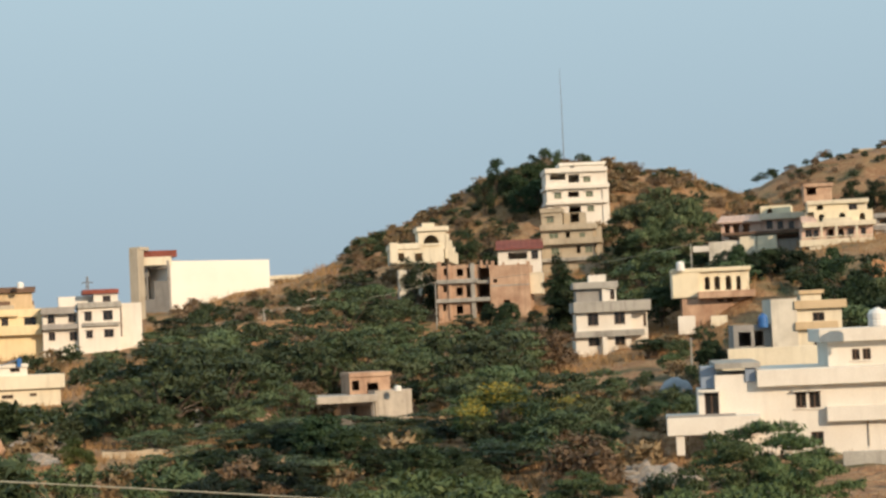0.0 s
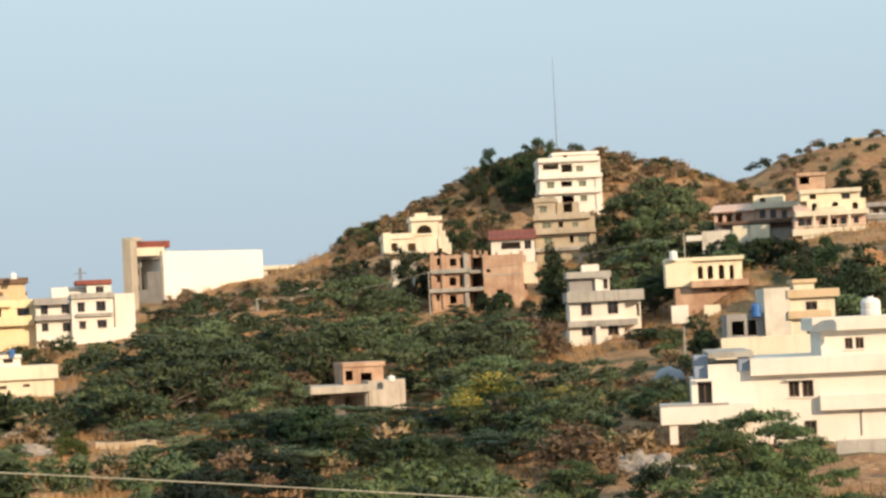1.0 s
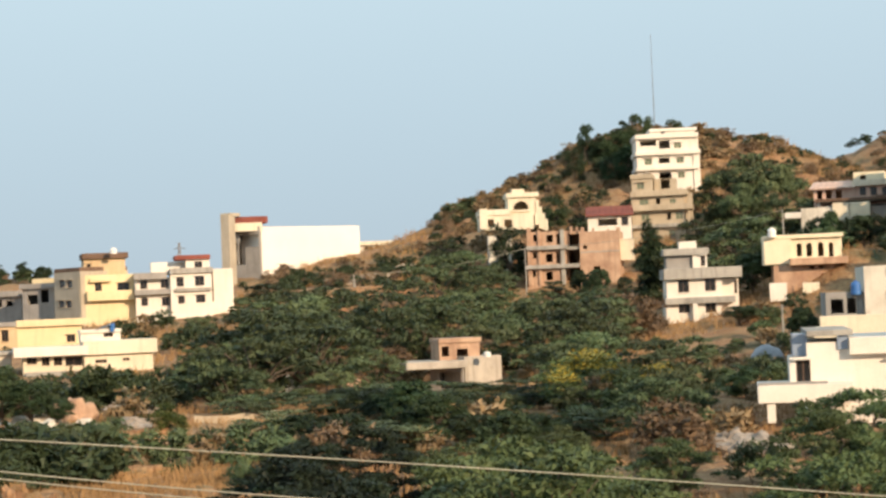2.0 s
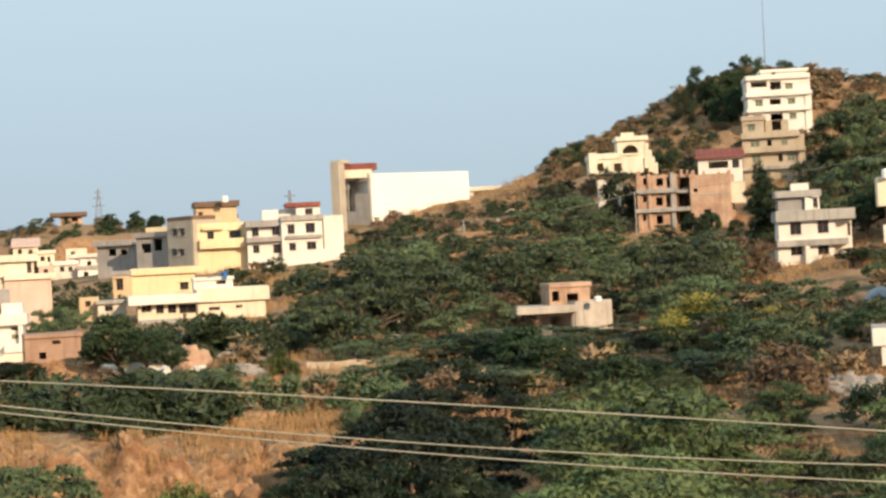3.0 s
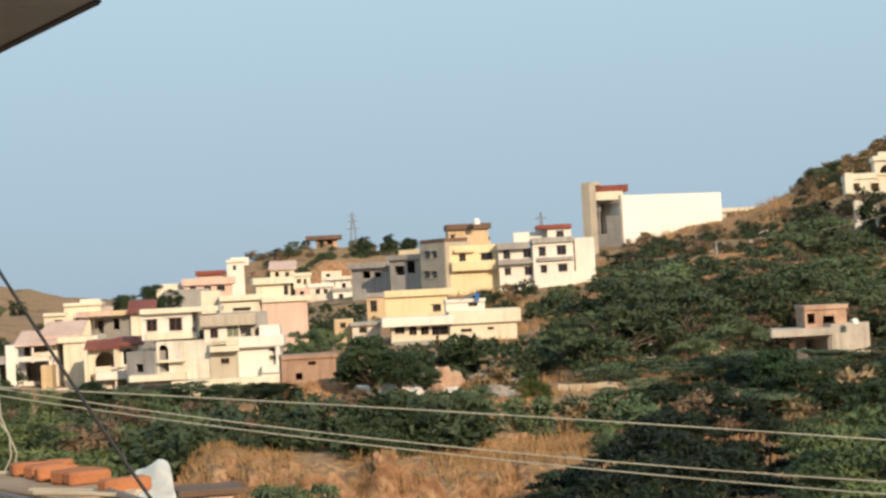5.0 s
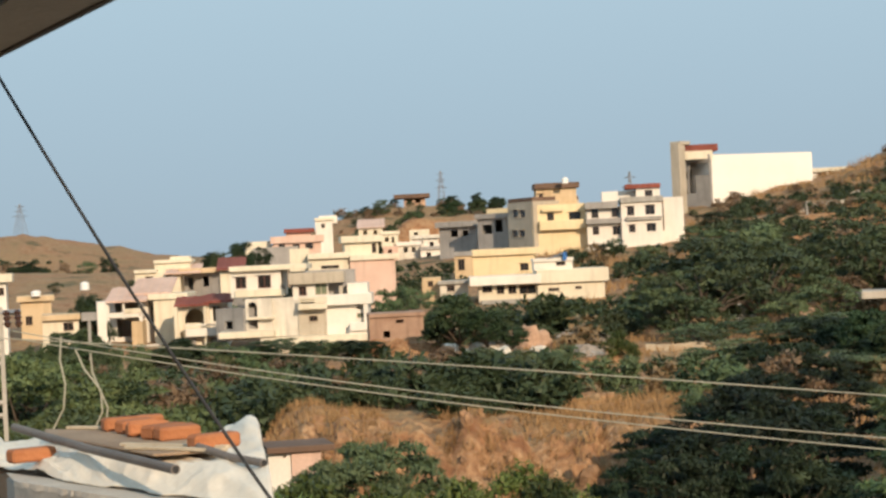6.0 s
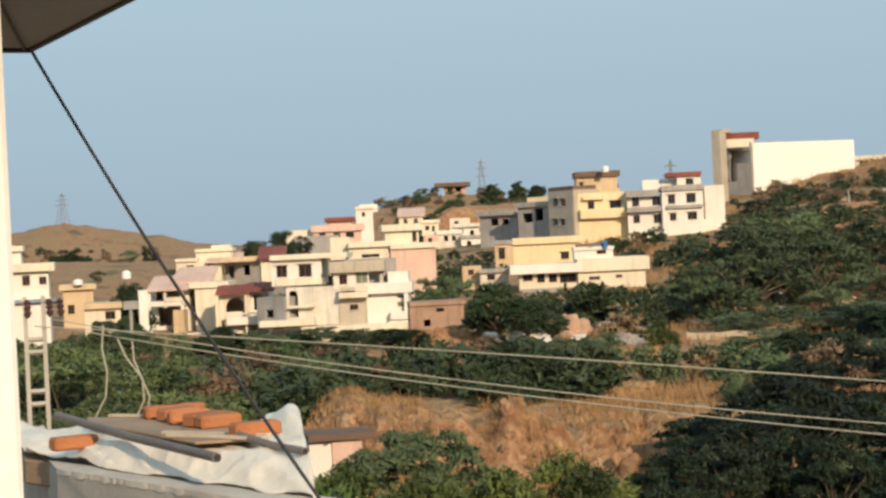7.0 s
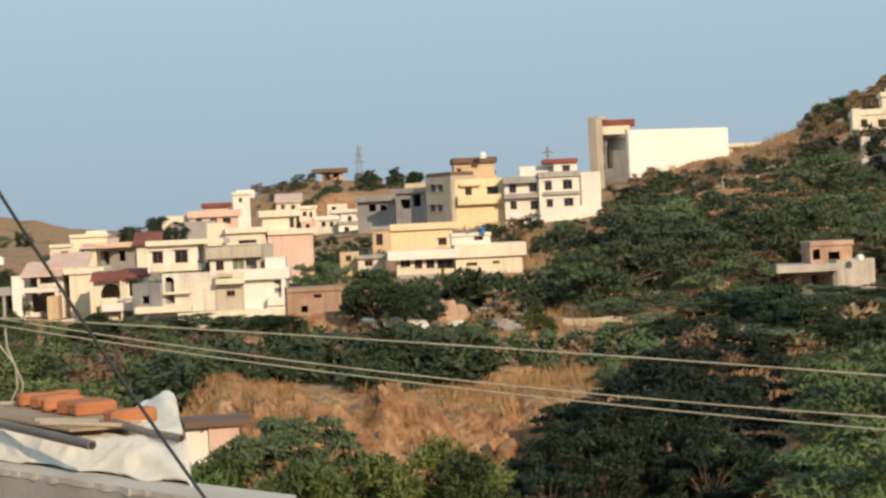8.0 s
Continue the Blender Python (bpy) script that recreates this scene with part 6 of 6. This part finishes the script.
TOPS = ((-27.61, 286.67, 17.18), (-1.85, 295.99, 20.15), (33.19, 259.89, 22.78))
for p in TOPS:
    hill_pole(p, "slim concrete utility pole on the slope")
for p in ((24.35, 194.48, 10.58), (35.17, 172.45, 13.17), (-27.27, 284.7, 16.38), (-76.71, 151.71, 8.03)):
    hill_pole(p, "slim concrete utility pole between houses", 0.45)
for a, b in zip(TOPS, TOPS[1:]):
    a, b = Vector(a), Vector(b)
    bm = bmesh.new()
    tube(bm, [a.lerp(b, k / 12) - Vector((0, 0, 0.9 * 4 * (k / 12) * (1 - k / 12))) for k in range(13)], 0.03, 4)
    w = thing("power_wire", (0, 0, 0), "grey overhead wire across the hillside", "wire", "hillside wires")
    part("conductor", bm, wire_grey, w)


# sign board on a post at the village edge
t = thing("sign_board", (-72.12, 142.82, rough_ground(-72.12, 142.82) - 0.3), "plain pale grey sign board on a thin post", "sign")
up_ = 8.23 - t.location.z
bm = bmesh.new()
tube(bm, [(0, 0, 0), (0, 0, up_)], 0.09, 6)
part("post", bm, concrete, t)
bm = bmesh.new()
add_box(bm, -0.65, -0.14, up_ - 0.35, 0.65, -0.095, up_ + 0.35)
part("panel", bm, grey, t, bevel=0.015, turn=27)


# ---- heaps and yard things ----
def mound(name, place, rx, ry, h, mat, label, category, bumps=0.35, seed=0.0):
    z = rough_ground(place[0], place[1])
    t = thing(name, (place[0], place[1], z - 0.3), label, category)
    bm = bmesh.new()
    bmesh.ops.create_icosphere(bm, subdivisions=4, radius=1)
    for v in bm.verts:
        n = noise.fractal(v.co * 2.2 + Vector((seed, 0, 0)), 1.0, 2.0, 4) * bumps
        v.co = Vector((v.co.x * rx, v.co.y * ry, max(v.co.z, -0.1) * h)) * (1 + n)
    part("mass", bm, mat, t)


rubble = material("grey_rubble", (0.21, 0.18, 0.155), (0.42, 0.37, 0.32), 4.0, bump=0.9, fine=5)
mound("earth_mound", (37.73, 222.83, 14.72), 3.4, 2.4, 2.9, soil, "heap of bare orange earth beside the arched house", "earth heap", 0.25, 21.0)
mound("earth_mound", (52.48, 234.19, 14.81), 2.0, 1.6, 2.4, soil, "bare reddish earth slope among trees", "earth heap", 0.3, 25.0)
mound("rubble_mound", (12.47, 115.33, 3.67), 2.6, 1.8, 1.3, rubble, "heap of grey building rubble beside the white house", "rubble", 0.4, 3.0)
mound("rubble_mound", (11.43, 118.45, 3.75), 1.3, 1.0, 1.0, rubble, "small heap of pale stone rubble", "rubble", 0.4, 8.0)
mound("rubble_mound", (-30.26, 138.74, 4.5), 2.2, 1.5, 1.0, rubble, "heap of grey stones in dry grass", "rubble", 0.45, 5.0)
mound("boulder", (-35.13, 133.45, 4.4), 1.9, 1.2, 1.5, weathered, "large pale boulder in the clearing", "boulder", 0.3, 11.0)
mound("boulder", (-24.9, 188.36, 5.06), 1.6, 1.2, 1.9, weathered, "pale rock outcrop among the trees", "boulder", 0.4, 14.0)
mound("boulder", (-17.59, 177.13, 4.74), 1.6, 1.2, 2.2, brick, "reddish rock outcrop among the trees", "boulder", 0.4, 17.0)
for place, rx, ry, hh, mat_, lab, seed in (((-39.4, 147.3, 3.7), 1.7, 1.1, 1.5, weathered, "pale rounded boulder in the clearing", 31.0), ((-37.6, 150.6, 3.6), 2.6, 1.6, 2.1, brick, "weathered brown rock outcrop in dry grass", 33.0),
                                           ((-32.6, 151.5, 3.6), 2.3, 1.3, 1.7, rubble, "grey boulder with dark cracked top", 35.0), ((-44.6, 151.4, 3.65), 2.4, 1.2, 1.2, weathered, "low pale boulder at the village edge", 37.0),
                                           ((-35.2, 146.0, 3.6), 1.5, 0.9, 0.9, weathered, "low pale boulder in dry grass", 39.0)):
    mound("boulder", place, rx, ry, hh, mat_, lab, "boulder", 0.4, seed)
for place, rx, ry, hh, seed in (((-31.7, 132.3, 3.66), 3.6, 1.4, 0.9, 41.0), ((-27.6, 131.6, 3.7), 3.2, 1.2, 0.8, 43.0), ((-47.6, 149.5, 3.7), 4.2, 1.4, 1.9, 45.0), ((-24.5, 112.0, 3.7), 3.4, 1.5, 0.9, 47.0)):
    mound("earth_mound", place, rx, ry, hh, soil, "low bank of bare pinkish earth in the clearing", "earth heap", 0.3, seed)
sheet = material("grey_sheeting", (0.20, 0.22, 0.25), (0.32, 0.34, 0.38), 1.0, rough=0.5)
mound("sheeting_cover", (21.73, 186.74, 6.21), 2.0, 1.6, 2.6, sheet, "heap under grey plastic sheeting", "sheeting", 0.06, 2.0)
for px_place, w_ in (((5.19, 99.87, 4.05), 1.1),):
    t = thing("concrete_slab", on(px_place), "pale concrete slab lying in the scrub", "slab")
    bm = bmesh.new()
    add_box(bm, -w_ * 0.7, -0.5, 0.2, w_ * 0.7, 0.5, 0.55)
    part("panel", bm, weathered, t, bevel=0.03)

# loose rocks on the earth bank
rock_stone = material("orange_rock", (0.22, 0.115, 0.058), (0.42, 0.25, 0.135), 2.0, bump=0.8, fine=6, each=0.2)
first = None
rock_rng = random.Random(12)
for k in range(95):
    az, dd = radians(rock_rng.uniform(10.5, 22.5)), rock_rng.uniform(79, 88.5)
    x, y, sc = -dd * math.sin(az), dd * math.cos(az), rock_rng.choice((0.12, 0.16, 0.2, 0.26, 0.36)) * rock_rng.uniform(0.8, 1.2)
    m = pose(x, y, rough_ground(x, y) + 0.1 * sc, rock_rng.uniform(-20, 20), rock_rng.uniform(-20, 20), rock_rng.uniform(0, 360))
    if first is None:
        first = thing("rock", (0, 0, 0), "weathered orange rock in the earth bank", "rock", "bank rocks")
        bm = bmesh.new()
        bmesh.ops.create_icosphere(bm, subdivisions=2, radius=1)
        for v in bm.verts:
            v.co = Vector((v.co.x * 0.9, v.co.y * 0.7, v.co.z * 1.25)) * (1 + 0.6 * noise.fractal(v.co * 1.4, 0.9, 2.0, 3))
        part("stone", bm, rock_stone, first)
        first.matrix_basis = m @ Matrix.Diagonal((0.3, 0.3, 0.3, 1))
    else:
        copy_thing(first, m @ Matrix.Diagonal((sc / 0.3, sc / 0.3, sc / 0.3, 1)))

# solar water heater on the bungalow roof
sp = Vector((-50.69, 221.27, 10.52))
t = thing("solar_heater", sp, "blue slanted solar water heater on a white roof", "solar heater")
blue_panel = material("blue_panel", (0.10, 0.16, 0.26), (0.18, 0.26, 0.38), 1.0, rough=0.3, bump=0)
bm = bmesh.new()
vs = [bm.verts.new(v) for v in ((-1.7, -0.5, 0.05), (-1.7, 0.5, 0.05), (0.9, 0.5, 0.95), (0.9, -0.5, 0.95), (-1.7, -0.5, -0.05), (-1.7, 0.5, -0.05), (0.9, 0.5, 0.85), (0.9, -0.5, 0.85))]
for f in ((0, 3, 2, 1), (4, 5, 6, 7), (0, 4, 7, 3), (1, 2, 6, 5), (0, 1, 5, 4), (3, 7, 6, 2)):
    bm.faces.new([vs[k] for k in f])
part("panel", bm, blue_panel, t)
bm = bmesh.new()
add_box(bm, 0.85, -0.5, 0.0, 1.2, 0.5, 1.0)
part("tank", bm, tank_blue, t, bevel=0.05)

# ---- own terrace: canopy, pillar, bulb, cable ----
plaster = material("terrace_plaster", (0.72, 0.69, 0.63), (0.82, 0.80, 0.75), 2.0, bump=0.12)
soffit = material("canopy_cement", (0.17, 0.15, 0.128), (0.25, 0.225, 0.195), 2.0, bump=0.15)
rubber = material("black_cable", (0.012, 0.012, 0.013), (0.025, 0.025, 0.027), 3.0, rough=0.6, bump=0)
glass = bpy.data.materials.new("smoked_bulb_glass")
glass.use_nodes = True
gb = glass.node_tree.nodes["Principled BSDF"]
gb.inputs["Base Color"].default_value, gb.inputs["Roughness"].default_value = (0.03, 0.03, 0.032, 1), 0.25
gb.inputs["Transmission Weight"].default_value = 0.4

corner, right = Vector((-3.48, 6.19, 12.78)), Vector((-2.6, 5.22, 12.78))
zc = corner.z
edge = Vector((right.x - corner.x, right.y - corner.y, 0)).normalized()
left = Vector((-edge.y, edge.x, 0))
if left.x > 0:
    left = -left
back = Vector((-3.56, 6.11, 12.78)) - corner
back = Vector((back.x, back.y, 0)).normalized()
t = thing("canopy", (corner.x, corner.y, zc), "grey cement canopy slab over the terrace", "canopy")
bm = bmesh.new()
poly = [Vector((0, 0, 0)), edge * 2.8, edge * 2.8 + back * 4.0, back * 4.0]
lo, hi = [bm.verts.new(p) for p in poly], [bm.verts.new(p + Vector((0, 0, 0.14))) for p in poly]
bm.faces.new(lo)
bm.faces.new(hi[::-1])
for k in range(4):
    bm.faces.new((lo[k], hi[k], hi[(k + 1) % 4], lo[(k + 1) % 4]))
bmesh.ops.recalc_face_normals(bm, faces=bm.faces[:])
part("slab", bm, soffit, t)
bm = bmesh.new()
tube(bm, [edge * -0.004 + Vector((0, 0, -0.008)), edge * 2.28 + Vector((0, 0, -0.004))], 0.009, 4)
tube(bm, [back * -0.004 + Vector((0, 0, -0.008)), back * 3.8 + Vector((0, 0, -0.004))], 0.009, 4)
part("drip_edge", bm, rubber, t)
bm = bmesh.new()
c0, c1 = Vector((-3.47, 6.13, 12.8)), Vector((-2.96, 5.11, 12.79))
c0.z = c1.z = zc - 0.008
tube(bm, [c0 - corner, c0.lerp(c1, 0.5) - corner, c1 - corner + (c1 - c0) * 0.4], 0.006, 5)
part("conduit_wire", bm, rubber, t)

bulb = Vector((-2.46, 4.44, 12.78))
t = thing("light_bulb", (bulb.x, bulb.y, zc), "unlit bulb in a black holder under the canopy", "light bulb")
bm = bmesh.new()
tube(bm, [(0, 0, 0), (0, 0, -0.02), (0, 0, -0.021), (0, 0, -0.05), (0, 0, -0.06)], [0.035, 0.035, 0.022, 0.02, 0.024], 12)
part("holder", bm, rubber, t)
bm = bmesh.new()
tube(bm, [(0, 0, -0.04 - 0.006 * k) for k in range(9)], [0.016, 0.02, 0.026, 0.03, 0.031, 0.03, 0.026, 0.018, 0.005], 14)
part("globe", bm, glass, t, "dark smoked glass globe")

pl = Vector((-2.31, 3.98, 12.42))
away = Vector((pl.x, pl.y, 0)).normalized()
acr = Vector((away.y, -away.x, 0))
t = thing("terrace_pillar", (pl.x, pl.y, 10.4), "smooth cream-white plastered terrace pillar", "pillar")
bm = bmesh.new()
q = [Vector((0, 0, 0)), away * 0.3 - acr * 0.02, away * 0.3 - acr * 0.5, -acr * 0.5]
lo, hi = [bm.verts.new(p) for p in q], [bm.verts.new(p + Vector((0, 0, zc - 10.4))) for p in q]
bm.faces.new(lo)
bm.faces.new(hi[::-1])
for k in range(4):
    bm.faces.new((lo[k], hi[k], hi[(k + 1) % 4], lo[(k + 1) % 4]))
bmesh.ops.recalc_face_normals(bm, faces=bm.faces[:])
part("shaft", bm, plaster, t, bevel=0.012)

bm = bmesh.new()
vs = ((-3.6, -4.0), (3.5, -4.0), (3.5, 1.2), (-1.0, 6.6), (-3.6, 6.6))
lo, hi = [bm.verts.new((x, y, 0)) for x, y in vs], [bm.verts.new((x, y, 10.4)) for x, y in vs]
bm.faces.new(lo[::-1])
bm.faces.new(hi)
for k in range(5):
    bm.faces.new((lo[k], lo[(k + 1) % 5], hi[(k + 1) % 5], hi[k]))
t = thing("floor", (0, 0, 0), "plain cement terrace on the camera's building", "floor")
tagged(t, kind="structure")
part("terrace_body", bm, concrete, t)

# cable from the canopy corner down past the neighbour's roof
c_end = Vector((-2.27, 5.77, 11.23))
bm = bmesh.new()
c_far = corner + (c_end - corner) * 1.25
tube(bm, [corner.lerp(c_far, k / 16) - Vector((0, 0, 0.06 * 4 * (k / 16) * (1 - k / 16))) for k in range(17)], 0.0062, 6)
t = thing("hanging_cable", (0, 0, 0), "black cable slung from the canopy corner", "cable")
part("sheath", bm, rubber, t)

# ---- neighbour's roof ----
tarp_mat = material("white_tarpaulin", (0.68, 0.60, 0.49), (0.83, 0.755, 0.635), 2.5, rough=0.42, bump=0.1)
rusty = material("rusty_pipe", (0.10, 0.085, 0.075), (0.20, 0.17, 0.15), 4.0, rough=0.6)
clay = material("clay_brick", (0.30, 0.10, 0.04), (0.47, 0.19, 0.08), 6.0, each=0.12)
board = material("old_boards", (0.24, 0.16, 0.105), (0.42, 0.30, 0.20), 4.0, stain=0.4)
batten_wood = material("split_batten", (0.42, 0.34, 0.24), (0.62, 0.53, 0.40), 5.0)
parapet = material("raw_parapet", (0.30, 0.28, 0.25), (0.44, 0.42, 0.38), 3.0, stain=0.45, bump=0.08)
# Paler than the parapet: real plaster, plus sunlight put into the tone.
coping_mat = material("sunlit_worn_plaster", (0.42, 0.38, 0.33), (0.60, 0.55, 0.48), 6.0, stain=0.3, bump=0.2)
ZR = 11.02
FL, FR, BR, BL = (Vector(p) for p in ((-4.7, 8.39, 11.02), (-2.8, 7.05, 11.02), (-3.84, 9.48, 11.02), (-6.05, 10.36, 11.02)))
t = thing("neighbour_house", (FL.x, FL.y, 0), "neighbouring house with raw cement roof parapet", "house")


def rp(a, b):
    """A point of the roof: a along its front edge, b towards its back edge, both 0 to 1."""
    return FL.lerp(FR, a).lerp(BL.lerp(BR, a), b)


def prism(name, mat, pts, z0, z1, parent, bevel=0.0):
    bm = bmesh.new()
    o = parent.location
    lo = [bm.verts.new(Vector((p.x - o.x, p.y - o.y, z0 - o.z))) for p in pts]
    hi = [bm.verts.new(Vector((p.x - o.x, p.y - o.y, z1 - o.z))) for p in pts]
    bm.faces.new(lo[::-1])
    bm.faces.new(hi)
    for k in range(len(pts)):
        bm.faces.new((lo[k], lo[(k + 1) % len(pts)], hi[(k + 1) % len(pts)], hi[k]))
    bmesh.ops.recalc_face_normals(bm, faces=bm.faces[:])
    return part(name, bm, mat, parent, bevel=bevel)


prism("wall", parapet, [rp(0.01, -0.1), rp(1.3, -0.1), rp(0.99, 0.3), rp(0.99, 1), rp(0.01, 1)], 0, ZR - 0.16, t)
prism("parapet", parapet, [rp(-0.01, -0.112), rp(1.3, -0.112), rp(1.3, 0.05), rp(-0.01, 0.05)], ZR - 0.16, ZR - 0.018, t, 0.008)
bm = bmesh.new()      # plaster coping with a chipped front lip; its paler colour includes sun on top
rows_ = []
for k in range(91):
    f = -0.012 + 1.31 * k / 90
    chip = 0.010 * noise.noise(Vector((f * 26, 2, 0))) + 0.006 * noise.noise(Vector((f * 70, 5, 0)))
    rows_.append([bm.verts.new(p - t.location) for p in (rp(f, -0.116 + chip) + Vector((0, 0, -0.03 + 1.5 * chip)), rp(f, -0.113 + chip) + Vector((0, 0, -0.004)), rp(f, -0.03), rp(f, 0.05))])
for p, q in zip(rows_, rows_[1:]):
    for k in range(3):
        bm.faces.new((p[k], q[k], q[k + 1], p[k + 1]))
bmesh.ops.recalc_face_normals(bm, faces=bm.faces[:])
part("coping", bm, coping_mat, t, "pale chipped plaster coping, sunlit top put into its colour")
prism("roof_deck", board, [rp(-0.1, 0.16), rp(0.98, 0.16), rp(0.98, 1.0), rp(-0.1, 1.0)], ZR - 0.16, ZR - 0.03, t, 0.01)

# tarpaulin: over the deck, humped at the back corner and hanging over the end
nu, nv = 150, 90
tv = []


def fold(p):
    """Sharp creases of stiff plastic."""
    return 1 - min(1.0, abs(noise.noise(p)) * 3.2)


for j in range(nv + 1):
    for i in range(nu + 1):
        u = i / nu
        a, b = -0.09 + 1.17 * u, 0.13 - 0.13 * smooth(0.12, 0.3, u) + (0.86 - 0.3 * smooth(0.1, 0.2, u) * (1 - smooth(0.76, 0.86, u))) * j / nv
        ragged = 0.03 * noise.noise(Vector((a * 9, 7.0, 0)))
        p = rp(min(a, 1.0), b + (ragged if j == 0 else 0))
        sway = 0.35 * noise.noise(Vector((a * 3, b * 3, 9)))
        crease = 0.026 * fold(Vector((a * 4 + sway + b * 3, b * 5, 0))) + 0.012 * fold(Vector((a * 9 - b * 6, b * 8 + sway, 4))) + 0.004 * fold(Vector((a * 23, b * 20, 8)))
        z = ZR + 0.004 + crease * (0.35 + 0.65 * smooth(0.0, 0.06, b))
        z += 0.10 * smooth(-0.01, 0.15, b) * smooth(0.05, 0.32, a)
        z += 0.085 * math.exp(-((a - 0.97) / 0.05) ** 2 - ((b - 0.80) / 0.2) ** 2)
        over = max(0.0, a - 1.0)
        z -= over * 6.0 * (1 + 0.3 * noise.noise(Vector((b * 6, 1, 2))))
        tv.append((p.x + 0.05 * over / 0.08, p.y, z))
tf = [(j * (nu + 1) + i, j * (nu + 1) + i + 1, (j + 1) * (nu + 1) + i + 1, (j + 1) * (nu + 1) + i) for j in range(nv) for i in range(nu)]
tarp = mesh_object("tarpaulin", tv, tf, tarp_mat, smoothed=True)
thick = tarp.modifiers.new("thickness", "SOLIDIFY")
thick.thickness = 0.006
tagged(tarp, "crumpled white plastic tarpaulin spread over the roof", "tarpaulin")

t = thing("board", (0, 0, 0), "weathered brown plywood sheet on the tarpaulin", "board")
prism("sheet", board, [Vector((x, y, 0)) for x, y in ((-4.86, 9.05), (-3.86, 8.72), (-3.36, 7.86), (-3.62, 7.72), (-4.66, 8.72))], ZR + 0.15, ZR + 0.163, t, 0.004)
for (x0, y0), (x1, y1), w_, lab in (((-3.86, 7.92), (-3.3, 7.72), 0.035, "split pale wooden batten on the board"), ((-3.95, 8.06), (-3.34, 7.86), 0.028, "thin pale wooden batten beside the bricks"), ((-4.7, 8.98), (-4.05, 8.82), 0.04, "weathered wooden batten on the board")):
    t = thing("batten", (0, 0, 0), lab, "batten")
    prism("strip", batten_wood, [Vector((x0, y0, 0)), Vector((x1, y1, 0)), Vector((x1 + 0.02, y1 + w_, 0)), Vector((x0 + 0.02, y0 + w_, 0))], ZR + 0.164, ZR + 0.18, t, 0.003)


def pipe(name, a, b, r, label):
    a, b = Vector(a), Vector(b)
    t = thing(name, a, label, "pipe")
    bm = bmesh.new()
    tube(bm, [Vector((0, 0, 0)), (b - a) * 0.5 + Vector((0, 0, -0.01)), b - a], r, 10)
    part("tube", bm, rusty, t)
    # Black disc on the solid end paints the shade of an open hollow.
    bm = bmesh.new()
    d = (b - a).normalized()
    tube(bm, [b - a + d * 0.001, b - a + d * 0.004], r * 0.72, 10)
    part("bore", bm, rubber, t)


pipe("steel_pipe", (-4.94, 8.88, 11.21), (-3.29, 7.22, 11.17), 0.021, "grey steel pipe lying across the tarpaulin")
pipe("steel_pipe", (-3.45, 7.82, 11.2), (-3.01, 7.49, 11.16), 0.018, "grey steel pipe beside the bricks")


def clay_brick(p, yaw, tilt=0.0):
    b = thing("brick", p, "orange burnt-clay brick lying on the roof", "brick", "bricks on the roof")
    b.rotation_euler = (radians(tilt), 0, radians(yaw))
    bm = bmesh.new()
    long_ = 0.112 * random.uniform(0.72, 1.05)
    add_box(bm, -long_, -0.05, -0.033, 0.112, 0.05, 0.033)
    part("clay", bm, clay, b, bevel=0.012)


for p, yaw, tilt in (((-4.6, 8.43, 11.115), 52, 0), ((-4.35, 8.89, 11.216), 40, 0), ((-4.19, 8.74, 11.216), 58, 4), ((-4.05, 8.56, 11.218), 35, -6), ((-3.9, 8.45, 11.216), 66, 0), ((-3.8, 8.36, 11.216), 48, 5),
                     ((-3.42, 7.93, 11.216), 50, 0), ((-4.27, 8.98, 11.216), 30, 0)):
    clay_brick(p, yaw, tilt)
for a, b in (((-5.12, 9.62, 11.11), (-5.02, 9.68, 11.64)), ((-4.92, 9.73, 11.1), (-4.88, 9.75, 11.54)), ((-4.86, 9.76, 11.12), (-4.95, 9.71, 11.56))):
    r = thing("wire_stay", a, "thin bent pale wire standing on the roof", "wire")
    bm = bmesh.new()
    a, b = Vector(a), Vector(b)
    tube(bm, [(b - a) * f + Vector((0.05 * math.sin(5 * f), 0, 0)) for f in (0, 0.25, 0.5, 0.75, 1)], 0.0055, 5)
    part("strand", bm, wire_grey, r)
